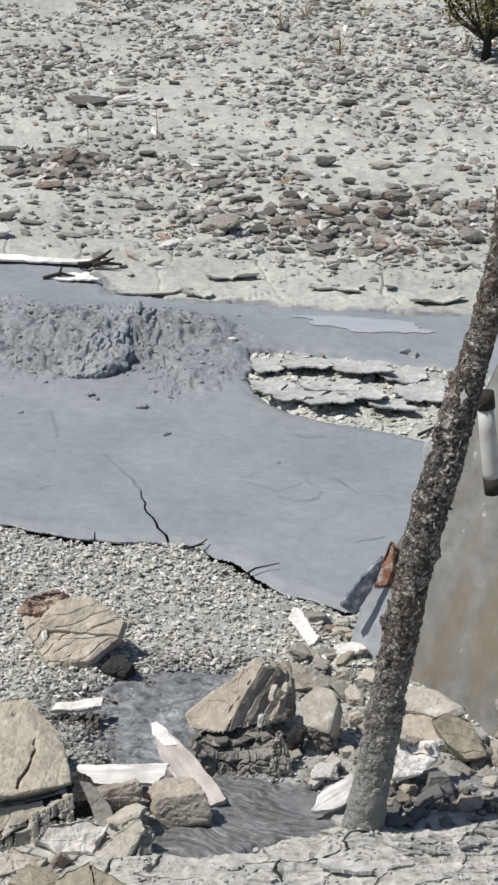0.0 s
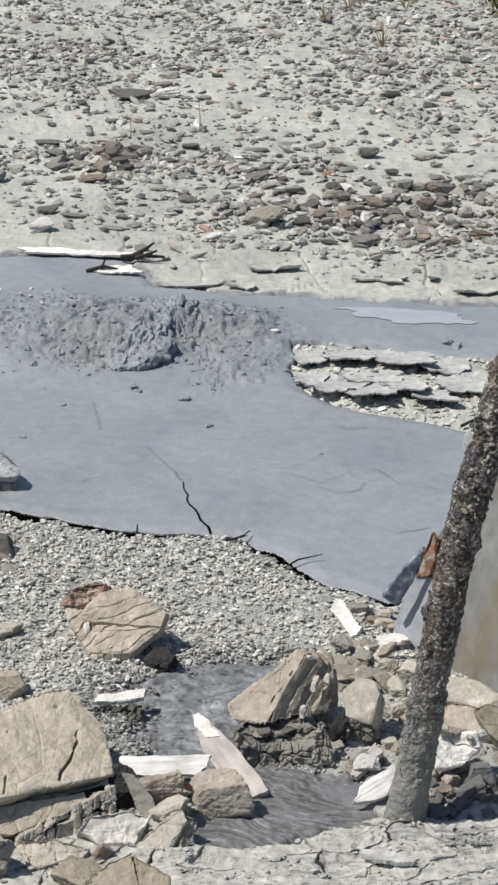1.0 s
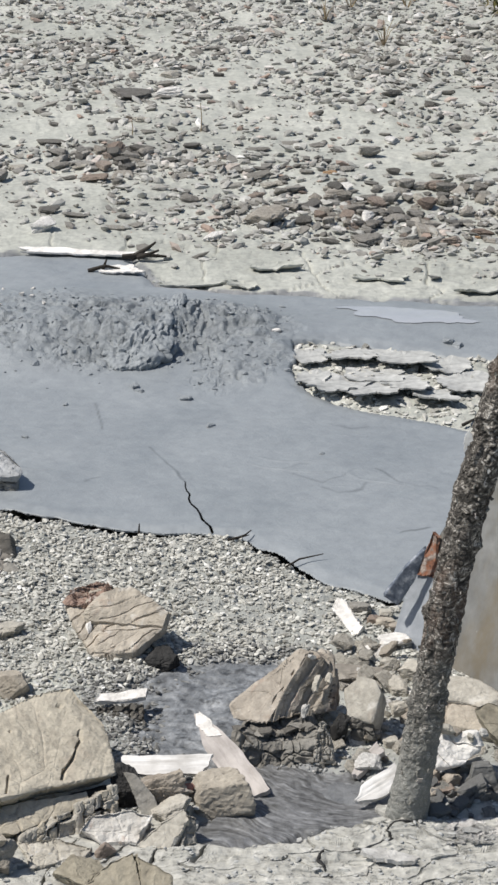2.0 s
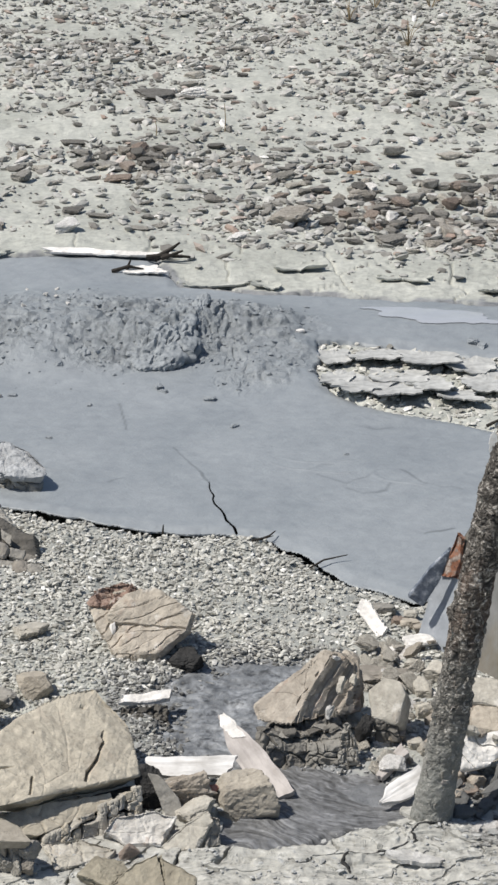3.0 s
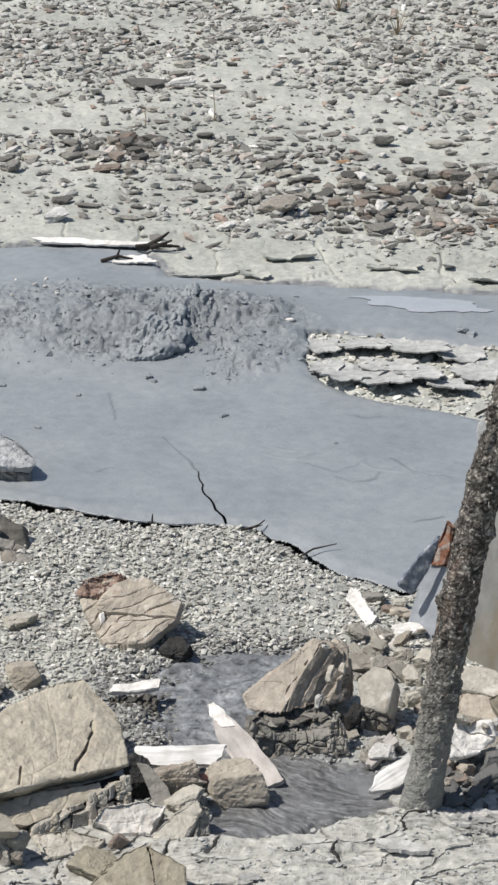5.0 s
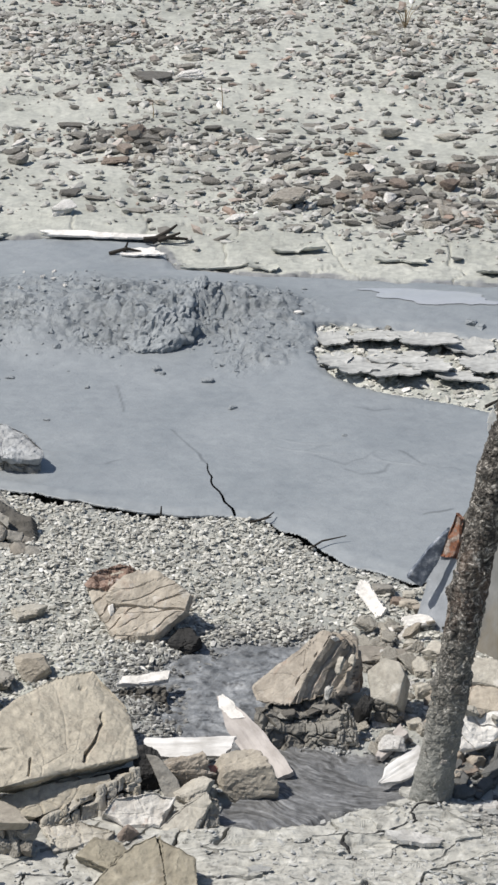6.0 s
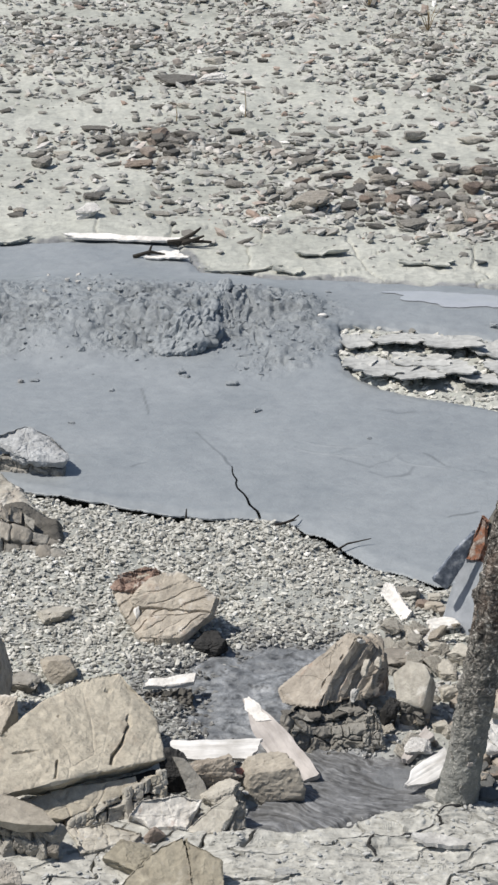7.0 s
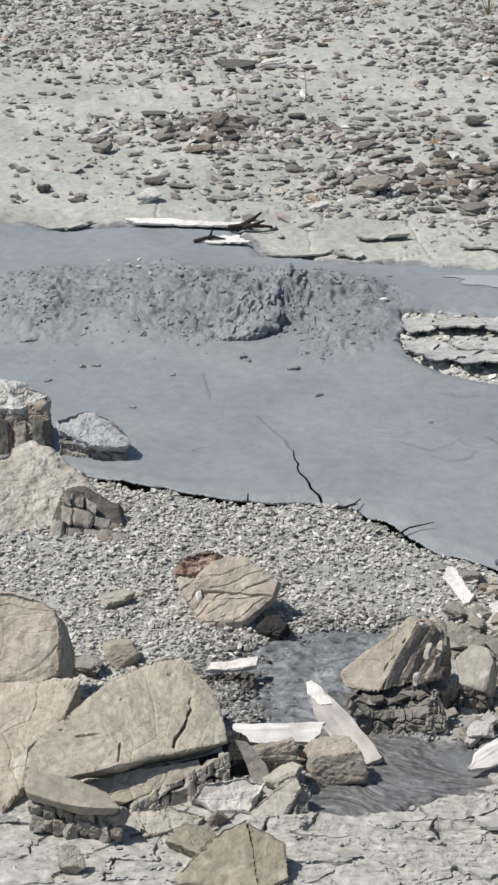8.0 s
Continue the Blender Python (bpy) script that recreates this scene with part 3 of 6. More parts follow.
# ---- the lie of the land ----
POOL = [(-1.30, 5.75), (-0.90, 5.60), (-0.72, 5.55), (-0.58, 5.49), (-0.45, 5.51), (-0.30, 5.50), (-0.215, 5.47), (-0.15, 5.29), (0.0, 5.25),
        (0.23, 5.21), (0.55, 5.16), (1.0, 5.08), (1.4, 5.0), (1.4, 4.72), (0.9, 4.76), (0.54, 4.78), (0.406, 4.825), (0.27, 4.875), (0.17, 4.905), (0.11, 4.89), (0.118, 4.81), (0.108, 4.715),
        (0.135, 4.645), (0.16, 4.60), (0.21, 4.535), (0.29, 4.49), (0.395, 4.435), (0.62, 4.34), (0.68, 4.05), (0.45, 3.72), (0.23, 3.68), (0.165, 3.735), (0.127, 3.777), (0.085, 3.822),
        (0.033, 3.902), (-0.001, 3.938), (-0.041, 3.948), (-0.149, 3.963), (-0.216, 3.990), (-0.28, 4.015), (-0.378, 4.048), (-0.45, 4.10), (-0.7, 4.15), (-1.3, 4.2)]
STREAM = [(-0.15, 3.37), (-0.11, 3.44), (-0.05, 3.47), (0.05, 3.465), (0.10, 3.38), (0.02, 3.27), (0.075, 3.150), (0.150, 3.128), (0.195, 3.07), (0.195, 3.005), (0.150, 2.988), (0.10, 2.980), (0.04, 2.955),
          (-0.04, 2.90), (-0.05, 2.99), (0.02, 3.06), (-0.03, 3.15), (-0.10, 3.17), (-0.13, 3.28)]


def pool_depth(x, y):
    p = flat3(x, y)
    return inside(x, y, POOL) + 0.012 * fbm(p, 14, 3, 21) + 0.0018 * fbm(p, 90, 2, 22)


def stream_depth(x, y):
    p = flat3(x, y)
    return inside(x, y, STREAM) + 0.012 * fbm(p, 25, 3, 31)


POST_CRACK = [(0.250, 3.03), (0.229, 2.992), (0.190, 2.932), (0.115, 2.900), (0.105, 2.868)]


def from_crack(x, y, line):
    """Distance in the plan from a wandering line."""
    p = flat3(x, y)
    wx, wy = x + 0.0025 * fbm(p, 28, 2, 67), y + 0.006 * fbm(p, 28, 2, 68)
    d = np.full(x.shape, 9e9)
    for (x0, y0), (x1, y1) in zip(line, line[1:]):
        ex, ey = x1 - x0, y1 - y0
        t = np.clip(((wx - x0) * ex + (wy - y0) * ey) / (ex * ex + ey * ey), 0, 1)
        d = np.minimum(d, np.hypot(wx - x0 - t * ex, (wy - y0 - t * ey) * 0.6))
    return d


def ground_height(x, y):
    p = flat3(x, y)
    near = step(3.05, 2.98, y)
    bank = step(3.35, 3.55, y) * step(4.3, 3.9, y)
    far = step(5.2, 5.7, y)
    z = 0.004 * fbm(p, 5, 4, 1) * (1 + far) + 0.0022 * fbm(p, 40, 3, 2)
    z = z + 0.0035 * bank * fbm(p, 90, 2, 3)
    # cracked plates of dried mud near the camera and along the far shore
    for size, amp, seed, where in ((0.22, 0.008, 43, step(5.1, 5.25, y) * step(5.8, 5.5, y)), (0.12, 0.006, 44, step(4.2, 4.5, y) * step(0.05, 0.15, x) * step(5.0, 4.9, y))):
        wx, wy = x + 0.3 * size * fbm(p, 0.9 / size, 3, seed), y + 0.3 * size * fbm(p + 9, 0.9 / size, 3, seed)
        d1, d2, rid = cells2(wx, wy * 0.8, size, seed)
        gap = step(0.0, 0.035, (d2 - d1) / size)
        z = z + where * amp * (gap - 1 + 0.7 * (rid - 0.5))
    front = step(4.6, 4.2, y)
    d = pool_depth(x, y) - 0.012 * front * step(0.11, 0.15, x)
    z = z - 0.05 * step(-0.004, 0.03, d) - 0.006 * front * step(-0.10, 0.0, d) - 0.02 * front * step(-0.014, -0.004, d)
    s = stream_depth(x, y)
    z = z - 0.012 * step(-0.03, 0.01, s) - 0.014 * near
    return z - 0.02 * step(0.016, 0.010, from_crack(x, y, POST_CRACK))


def wet_and_shade(x, y):
    p = flat3(x, y)
    s, d = stream_depth(x, y), pool_depth(x, y)
    w = step(-0.045, 0.0, s + 0.02 * fbm(p, 30, 3, 51))
    w = np.maximum(w, step(-0.02, 0.0, d + 0.012 * fbm(p, 40, 2, 52)) * step(4.6, 4.9, y))
    # right of the post: damp ground, darkened further for the shade lying there
    w = np.maximum(w, 0.85 * step(0.235, 0.26, x + 0.02 * fbm(p, 20, 2, 55)) * step(3.02, 3.05, y) * step(3.17, 3.12, y))
    w = np.maximum(w, 0.3 * step(0.12, 0.2, x + 0.03 * fbm(p, 20, 2, 54)) * step(3.02, 3.08, y) * step(3.5, 3.35, y))
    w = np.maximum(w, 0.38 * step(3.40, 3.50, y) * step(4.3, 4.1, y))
    w = np.maximum(w, 0.45 * step(-0.12, -0.03, s + 0.04 * fbm(p, 18, 3, 53)))
    return w


def axis(dense, far):
    """Grid lines: the dense ones, and wider and wider steps out to far on both sides."""
    out, k, lo, hi = [], 0.02, dense[0], dense[-1]
    while hi < far:
        k *= 1.5
        lo, hi = lo - k, hi + k
        out += [lo, hi]
    return np.array(sorted(list(dense) + out))


def grid_mesh(name, xs, ys, height, mat, keep=None, edge=None):
    """A sheet over a grid, cut where keep says; edge: a distance whose zero line the nearest points are drawn to."""
    x, y = np.meshgrid(xs, ys)
    kept = keep(x, y) if keep is not None else None
    z = height(x, y)
    if edge is not None:
        h = 0.0015
        d = edge(x, y)
        gx, gy = (edge(x + h, y) - d) / h, (edge(x, y + h) - d) / h
        pull = np.where(np.abs(d) < 0.0036, d, 0) / np.maximum(gx * gx + gy * gy, 0.4)
        x, y = x - np.clip(gx * pull, -0.004, 0.004), y - np.clip(gy * pull, -0.004, 0.004)
    v = np.stack([x, y, z], -1).reshape(-1, 3)
    n, m = len(xs), len(ys)
    i = (np.arange(m - 1)[:, None] * n + np.arange(n - 1)[None, :]).ravel()
    f = np.stack([i, i + 1, i + n + 1, i + n], -1)
    if keep is not None:
        k = kept.ravel()
        f = f[k[f].all(1)]
        used = np.unique(f)
        back_to = np.zeros(len(v), np.int64)
        back_to[used] = np.arange(len(used))
        v, f = v[used], back_to[f]
    return mesh_of(name, v, f, mat), v


xs = np.concatenate([np.arange(-1.15, -0.5, 0.0065), np.arange(-0.5, 0.5, 0.003), np.arange(0.5, 1.15, 0.0065)])
ys = [2.62]
while ys[-1] < 9.2:
    ys.append(ys[-1] + 0.0036 * (ys[-1] / 2.8) ** 1.7)
gm, gv = grid_mesh("ground", axis(xs, 400), axis(np.array(ys), 400), ground_height, CLAY)
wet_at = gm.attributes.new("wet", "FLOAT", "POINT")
wet_at.data.foreach_set("value", wet_and_shade(gv[:, 0].astype(float), gv[:, 1].astype(float)).astype(np.float32))
ground = thing("ground", "pale grey dried clay ground, cracked and strewn with stones", "ground", kind="structure", data=gm)


# ---- the mud pool ----
MUD_CRACK = [(-0.145, 4.335), (-0.101, 4.22), (-0.078, 4.16), (-0.074, 4.091), (-0.057, 4.032), (-0.036, 3.955)]


def pool_edge(x, y):
    return pool_depth(x, y)


def vent(x, y):
    """How near the vent's middle, 1 at its crown and 0 at its foot, and how thickly clots lie."""
    p = flat3(x, y)
    u = np.hypot((x + 0.36) / 0.54, (y - 4.98) / 0.33) + 0.08 * fbm(p, 5, 3, 62)
    rough = step(1.05, 0.7, u) * step(4.68, 4.84, y + 0.06 * fbm(p, 7, 2, 69)) * step(5.16, 5.0, y + 0.04 * fbm(p, 7, 2, 70))
    rough = rough * (0.55 + 0.45 * step(-0.5, 0.5, fbm(p, 8, 2, 71)))
    flank = step(1.0, 0.4, np.hypot((x - 0.0) / 0.14, (y - 4.80) / 0.22) + 0.15 * fbm(p, 9, 2, 83))
    return step(1.0, 0.25, u), np.maximum(rough, 0.6 * flank)


def mud_height(x, y):
    p = flat3(x, y)
    d = pool_depth(x, y)
    front = step(4.75, 4.45, y)
    lip = 0.0005 + 0.0045 * step(-0.3, 0.8, fbm(p, 6, 2, 66))
    z = (1 - front) * (-0.030 + 0.026 * step(-0.001, 0.004, d)) + front * (lip * step(0.05, 0.0, d) - 0.006 - 0.003 * step(0.0005, -0.002, d)) + 0.006 * step(0.0, 0.03, d) + 0.0012 * fbm(p, 9, 3, 61)
        # ripples left by spreading mud
    for cx, cy, rad, a0, a1 in ((0.13, 4.32, 0.13, 200, 300), (0.12, 4.34, 0.10, 210, 320), (0.30, 4.22, 0.10, 170, 260), (0.02, 4.60, 0.09, 190, 290), (-0.30, 4.30, 0.11, 210, 280)):
        rr = np.hypot(x - cx, (y - cy) * 1.3) + 0.012 * fbm(p, 14, 2, 75)
        ang = np.degrees(np.arctan2(y - cy, x - cx)) % 360
        z = z + 0.0012 * step(0.007, 0.001, np.abs(rr - rad)) * step(a0, a0 + 25, ang) * step(a1, a1 - 25, ang)
    # the low dome of the vent, with clots round its crater
    dome, rough = vent(x, y)
    z = z + 0.05 * dome
    z = z + rough * (0.006 * fbm(p, 9, 3, 63) + 0.009 * step(0.24, 0.44, fbm(p * np.array([1, 0.8, 1]), 24, 3, 64)) - 0.006 * step(0.28, 0.5, fbm(p * np.array([1, 0.7, 1]), 21, 3, 70)) + 0.0025 * fbm(p, 60, 2, 76) - 0.0045 * step(0.22, 0.0, np.abs(fbm(p * np.array([1, 0.7, 1]), 30, 3, 72))))
    z = z + 0.004 * dome * fbm(p, 12, 3, 65)
    # the clod on the vent's rim, steep on the near side, and the ridge that runs up from it
    for cx, cy, rx, ry, turn, high in ((-0.195, 4.83, 0.085, 0.14, 0.15, 0.016), (-0.115, 4.93, 0.03, 0.09, -0.5, 0.012)):
        ux, uy = (x - cx) * math.cos(turn) + (y - cy) * math.sin(turn), (y - cy) * math.cos(turn) - (x - cx) * math.sin(turn)
        q = np.hypot(ux / rx, uy / np.where(uy < 0, ry * 0.75, ry)) + 0.14 * fbm(p, 20, 3, 77)
        z = z + high * step(1.0, 0.3, q) * (1 + 0.12 * fbm(p, 26, 3, 78) - 0.20 * np.abs(fbm(p, 40, 2, 79)) + 0.06 * fbm(p, 85, 2, 80))
    # a tongue that runs off to the near side, and the swollen flow behind the slabs
    z = z + 0.014 * step(0.22, 0.0, np.abs((x - 0.02) - 0.35 * (5.05 - y))) * step(4.55, 4.8, y) * step(5.2, 5.0, y)
    z = z + 0.010 * step(0.17, 0.0, np.abs(y - 5.03 + 0.06 * x)) * step(0.05, 0.35, x)
    return z


mx = np.concatenate([np.arange(-1.1, -0.16, 0.0034), np.arange(-0.16, -0.02, 0.0008), np.arange(-0.02, 0.8, 0.0034)])
my = np.concatenate([np.arange(3.62, 3.94, 0.0034), np.arange(3.94, 4.32, 0.0018), np.arange(4.32, 4.35, 0.0034), np.arange(4.35, 4.78, 0.0055), np.arange(4.78, 5.1, 0.004), np.arange(5.1, 5.62, 0.0055)])
mm, mv = grid_mesh("mud_pool", mx, my, mud_height, MUD, lambda x, y: (pool_edge(x, y) > -0.0032 - 0.005 * (y > 4.6)) & (from_crack(x, y, MUD_CRACK) > np.interp(y, [3.95, 4.04, 4.12, 4.19, 4.22], [0.0017, 0.0010, 0.0009, 0.0, -0.001]) + 0.0002 * fbm(flat3(x, y), 40, 2, 5)), lambda x, y: np.where(y > 4.6, 9.0, pool_edge(x, y)))
mm.attributes.new("clot", "FLOAT", "POINT").data.foreach_set("value", vent(mv[:, 0].astype(float), mv[:, 1].astype(float))[1].astype(np.float32))
# dark lines: the shade of low steps in the mud and of the crack, as colour
SHADE_LINES = [MUD_CRACK, [(0.096, 4.205), (0.147, 4.166), (0.18, 4.192), (0.2, 4.226)], [(0.083, 4.227), (0.126, 4.251)], [(0.238, 4.226), (0.272, 4.166), (0.335, 4.134)], [(0.17, 4.449), (0.209, 4.429), (0.234, 4.44)],
        [(0.264, 3.943), (0.282, 3.957), (0.309, 3.962)], [(0.146, 4.145), (0.17, 4.117), (0.21, 4.135), (0.221, 4.166)], [(-0.244, 4.167), (-0.221, 4.183)], [(-0.248, 4.554), (-0.227, 4.436)]]
rx, ry = mv[:, 0].astype(float), mv[:, 1].astype(float)
rim = np.max([step(0.0036, 0.0006, from_crack(rx, ry, line)) for line in SHADE_LINES], 0) * (0.45 + 0.35 * fbm(flat3(rx, ry), 20, 2, 82))
mm.attributes.new("rim", "FLOAT", "POINT").data.foreach_set("value", np.clip(rim, 0, 0.8).astype(np.float32))
thing("mud_pool", "smooth blue-grey wet mud pool round a low mud vent", "mud", kind="structure", data=mm)

def flow(x, y):
    """Curved coordinates of the running mud, round the split block: across it, along it, and how still it lies."""
    p = flat3(x, y)
    r, a = np.hypot(x - 0.19, y - 3.24), np.arctan2(y - 3.24, x - 0.19) % 6.2832
    return r * 150 + 2.0 * fbm(p, 13, 3, 73), a * 5.5, step(3.13, 3.20, y + 0.02 * fbm(p, 20, 2, 74) - 0.3 * np.maximum(0, -0.02 - x))


def stream_height(x, y):
    p = flat3(x, y)
    ring, turn, pond = flow(x, y)
    still = 0.0016 * fbm(p * np.array([1, 1.6, 1]), 36, 3, 76) + 0.0010 * np.floor(2.2 * fbm(p, 22, 3, 77))
    return -0.008 + (1 - pond) * (0.0012 * fbm(flat3(ring * 0.6, turn), 1.0, 2, 71) + 0.003 * fbm(p, 14, 2, 78)) + pond * still + 0.0010 * fbm(p, 110, 2, 72) - 0.012 * step(0.0, -0.012, stream_depth(x, y))


sm, sv = grid_mesh("mud_stream", np.arange(-0.2, 0.26, 0.0018), np.arange(2.86, 3.55, 0.0022), stream_height, FLOW, lambda x, y: stream_depth(x, y) > -0.02)
for key, val in zip(("ring", "turn", "pond"), flow(sv[:, 0].astype(float), sv[:, 1].astype(float))):
    sm.attributes.new(key, "FLOAT", "POINT").data.foreach_set("value", val.astype(np.float32))
thing("mud_stream", "dark grey runny mud stream winding between the rocks", "mud", kind="structure", data=sm)

# ---- the cracked crust of dried mud near the camera ----


def crust_height(x, y):
    p = flat3(x, y)
    flakes = fbm(p * np.array([0.8, 2.2, 1]), 17, 3, 103) * 2.4
    rough = step(-0.18, 0.02, x)
    z = 0.001 + 0.005 * fbm(p, 7, 3, 101) + (0.4 + 0.6 * rough) * (0.0026 * (np.floor(flakes) + step(0.72, 1.0, flakes - np.floor(flakes)) - 0.35 * flakes) + 0.0020 * fbm(p * np.array([0.6, 1.4, 1]), 45, 3, 102) + 0.0006 * fbm(p, 150, 2, 104))
    z = z + 0.014 * np.exp(-((x - 0.215) ** 2 + (y - 2.985) ** 2) / 0.045 ** 2)
    return z - 0.007 * step(0.012, 0.0, crust_edge(x, y))


def crust_edge(x, y):
    """Positive where the crust lies: this side of a wavy line, and clear of the stream."""
    p = flat3(x, y)
    return np.minimum(3.035 + 0.02 * fbm(p, 12, 3, 107) + 0.02 * step(0.08, 0.2, x) - 0.015 * step(0.23, 0.28, x) - y, -0.012 - stream_depth(x, y))


def dried_mud():
    ob = thing("dried_mud", "cracked flaking crust of pale dried mud", "mud", kind="structure")
    rs = random.Random(12)
    seeds = [((i + rs.uniform(0.05, 0.95)) * 0.062 - 0.52, (j + rs.uniform(0.02, 0.98)) * 0.046 + 2.62) for i in range(17) for j in range(11) if rs.random() < 0.85]
    # pairs of seeds on both sides of the crack at the post's foot part the plates along it
    seeds = [(x, y) for x, y in seeds if from_crack(np.array([x]), np.array([y]), POST_CRACK)[0] > 0.026]
    first = len(seeds)
    for (x0, y0), (x1, y1) in zip(POST_CRACK, POST_CRACK[1:]):
        n = Vector((y0 - y1, (x1 - x0) / 2.2)) * 0.018 / math.hypot(x1 - x0, y1 - y0)
        c = 2 if math.hypot(x1 - x0, y1 - y0) > 0.06 else 1
        for i in range(c):
            mid = (x0 + (x1 - x0) * (i + 0.5) / c, y0 + (y1 - y0) * (i + 0.5) / c)
            seeds += [(mid[0] - n.x, mid[1] - n.y), (mid[0] + n.x, mid[1] + n.y)]
    for k, (x, y) in enumerate(seeds):
        if not (-0.47 < x < 0.47 and crust_edge(np.array([x]), np.array([y]))[0] > 0):
            continue
        poly = [(x - 0.1, y - 0.1), (x + 0.1, y - 0.1), (x + 0.1, y + 0.1), (x - 0.1, y + 0.1)]
        for m, (u, v) in enumerate(seeds):
            if m == k or abs(u - x) > 0.15 or abs(v - y) > 0.12:
                continue
            n = Vector((u - x, (v - y) * 2.2, 0))
            r = random.Random(min(k, m) * 1000 + max(k, m)).random()
            wide = 0.0 if r < 0.45 else 0.0007 + 0.0042 * (r - 0.45)
            if min(k, m) >= first and (k - first) % 2 != (m - first) % 2:
                wide = 0.0016
            h = n.normalized()
            mid = ((u + x) / 2, (v + y) / 2)
            poly = clip(poly, (h.x, h.y), h.x * mid[0] + h.y * mid[1] - wide)
        if len(poly) < 3:
            continue
        rim = []
        for (x0, y0), (x1, y1) in zip(poly, poly[1:] + poly[:1]):
            c = max(1, int(math.hypot(x1 - x0, y1 - y0) / 0.0022))
            rim += [(x0 + (x1 - x0) * i / c, y0 + (y1 - y0) * i / c) for i in range(c)]
        rim = np.array(rim)
        cen = rim.mean(0)
        tilt = (rs.uniform(-0.035, 0.035), rs.uniform(-0.05, 0.05), rs.uniform(-0.0012, 0.002))
        rows = []
        for s, up in [(0.04 + 0.0478 * k, 0) for k in range(20)] + [(0.95, 0.0004), (1.0, 0.0), (0.985, -0.016)]:
            q = cen + (rim - cen) * s
            w = flat3(q[:, 0], q[:, 1])
            qx, qy = q[:, 0] + 0.014 * fbm(w, 20, 5, 111), q[:, 1] + 0.010 * fbm(w, 20, 5, 112)
            z = crust_height(qx, qy) + tilt[0] * (q[:, 0] - cen[0]) + tilt[1] * (q[:, 1] - cen[1]) + tilt[2] + up
            rows.append(np.stack([qx, qy, z], -1))
        n = len(rim)
        v = np.vstack(rows + [rows[0].mean(0)[None]])
        tri = []
        for g in range(len(rows) - 1):
            for i in range(n):
                j = (i + 1) % n
                tri += [(g * n + i, g * n + n + i, g * n + n + j), (g * n + i, g * n + n + j, g * n + j)]
        tri += [(len(v) - 1, i, (i + 1) % n) for i in range(n)]
        part("plate", mesh_of("plate", v, tri, CRUST, smooth=False), ob)
    # a black strip along the crack, its shade put into colour
    ends = np.array(POST_CRACK)
    t = np.linspace(0, len(ends) - 1, 90)
    x, y = np.interp(t, range(len(ends)), ends[:, 0]), np.interp(t, range(len(ends)), ends[:, 1])
    w = flat3(x, y)
    x, y = x + 0.014 * fbm(w, 20, 5, 111), y + 0.010 * fbm(w, 20, 5, 112)
    part("wet_seam", tube("wet_seam", list(zip(x, y, crust_height(x, y) - 0.0004)), list(0.0023 + 0.0010 * fbm(flat3(x, y), 60, 2, 113)), JET, 8), ob, None, "dark strip for the shade in the crack")


dried_mud()
FLAKES = [plate_mesh("mud_flake", (1.0, 0.55), 0.10, CAKE, 0.12, 130 + k, 4, 0.4) for k in range(5)]
r = random.Random(8)
for k in range(60):
    x, y = r.uniform(-0.42, 0.44), r.uniform(2.70, 3.03)
    if crust_edge(np.array([x]), np.array([y]))[0] < 0.005:
        continue
    w = 0.004 + 0.013 * r.random() ** 2.2
    ob = tagged(new("mud_flake", FLAKES[k % 5]), "thin pale flake of dried mud on the crust", "mud flake", "mud flakes")
    ob.matrix_basis = pose(x, y, float(crust_height(np.array([x]), np.array([y]))[0]) + 0.001, r.uniform(-8, 8), r.uniform(-8, 8), r.uniform(-25, 25)) @ Matrix.Diagonal((w, w, w, 1))


ob = tagged(new("mud_flake", plate_mesh("mud_flake", (0.034, 0.012), 0.005, CHALK, 0.003, 136, 6, 0.3)), "long pale raised flake of dried mud", "mud flake", "mud flakes")
ob.matrix_basis = pose(0.187, 2.893, float(crust_height(np.array([0.187]), np.array([2.893]))[0]) + 0.003, -4, 2, -14)


# ---- the rocks in the foreground ----
def z_at(x, y):
    a, b = np.array([x]), np.array([y])
    z = float(ground_height(a, b)[0])
    return max(z, float(crust_height(a, b)[0])) if y < 3.08 else z


def put(name, label, category, data, x, y, sink=0.004, rz=0.0, rx=0.0, ry=0.0, group="", lift=0.0):
    ob = tagged(new(name, data), label, category, group)
    ob.matrix_basis = pose(x, y, max(z_at(x, y), -0.012) - sink + lift, rx, ry, rz)
    return ob


def about(o, planes):
    """Planes given by points of the place, moved to the origin o."""
    return [(n, tuple(a - b for a, b in zip(q, o))) for n, q in planes]


def flagstone(ob, name, corners, thick, mat, seed, level=6, rough=0.0015, cut=0.15, label="", **more):
    """A broken slab, as a part of ob, from the corners of its face in the place's own metres."""
    planes, o = flag(corners, thick, cut)
    base = ob.matrix_basis.translation
    return part(name, hewn(name, about(o, planes), mat, seed, level, rough, **more), ob, pose(o[0] - base.x, o[1] - base.y, o[2] - base.z), label)


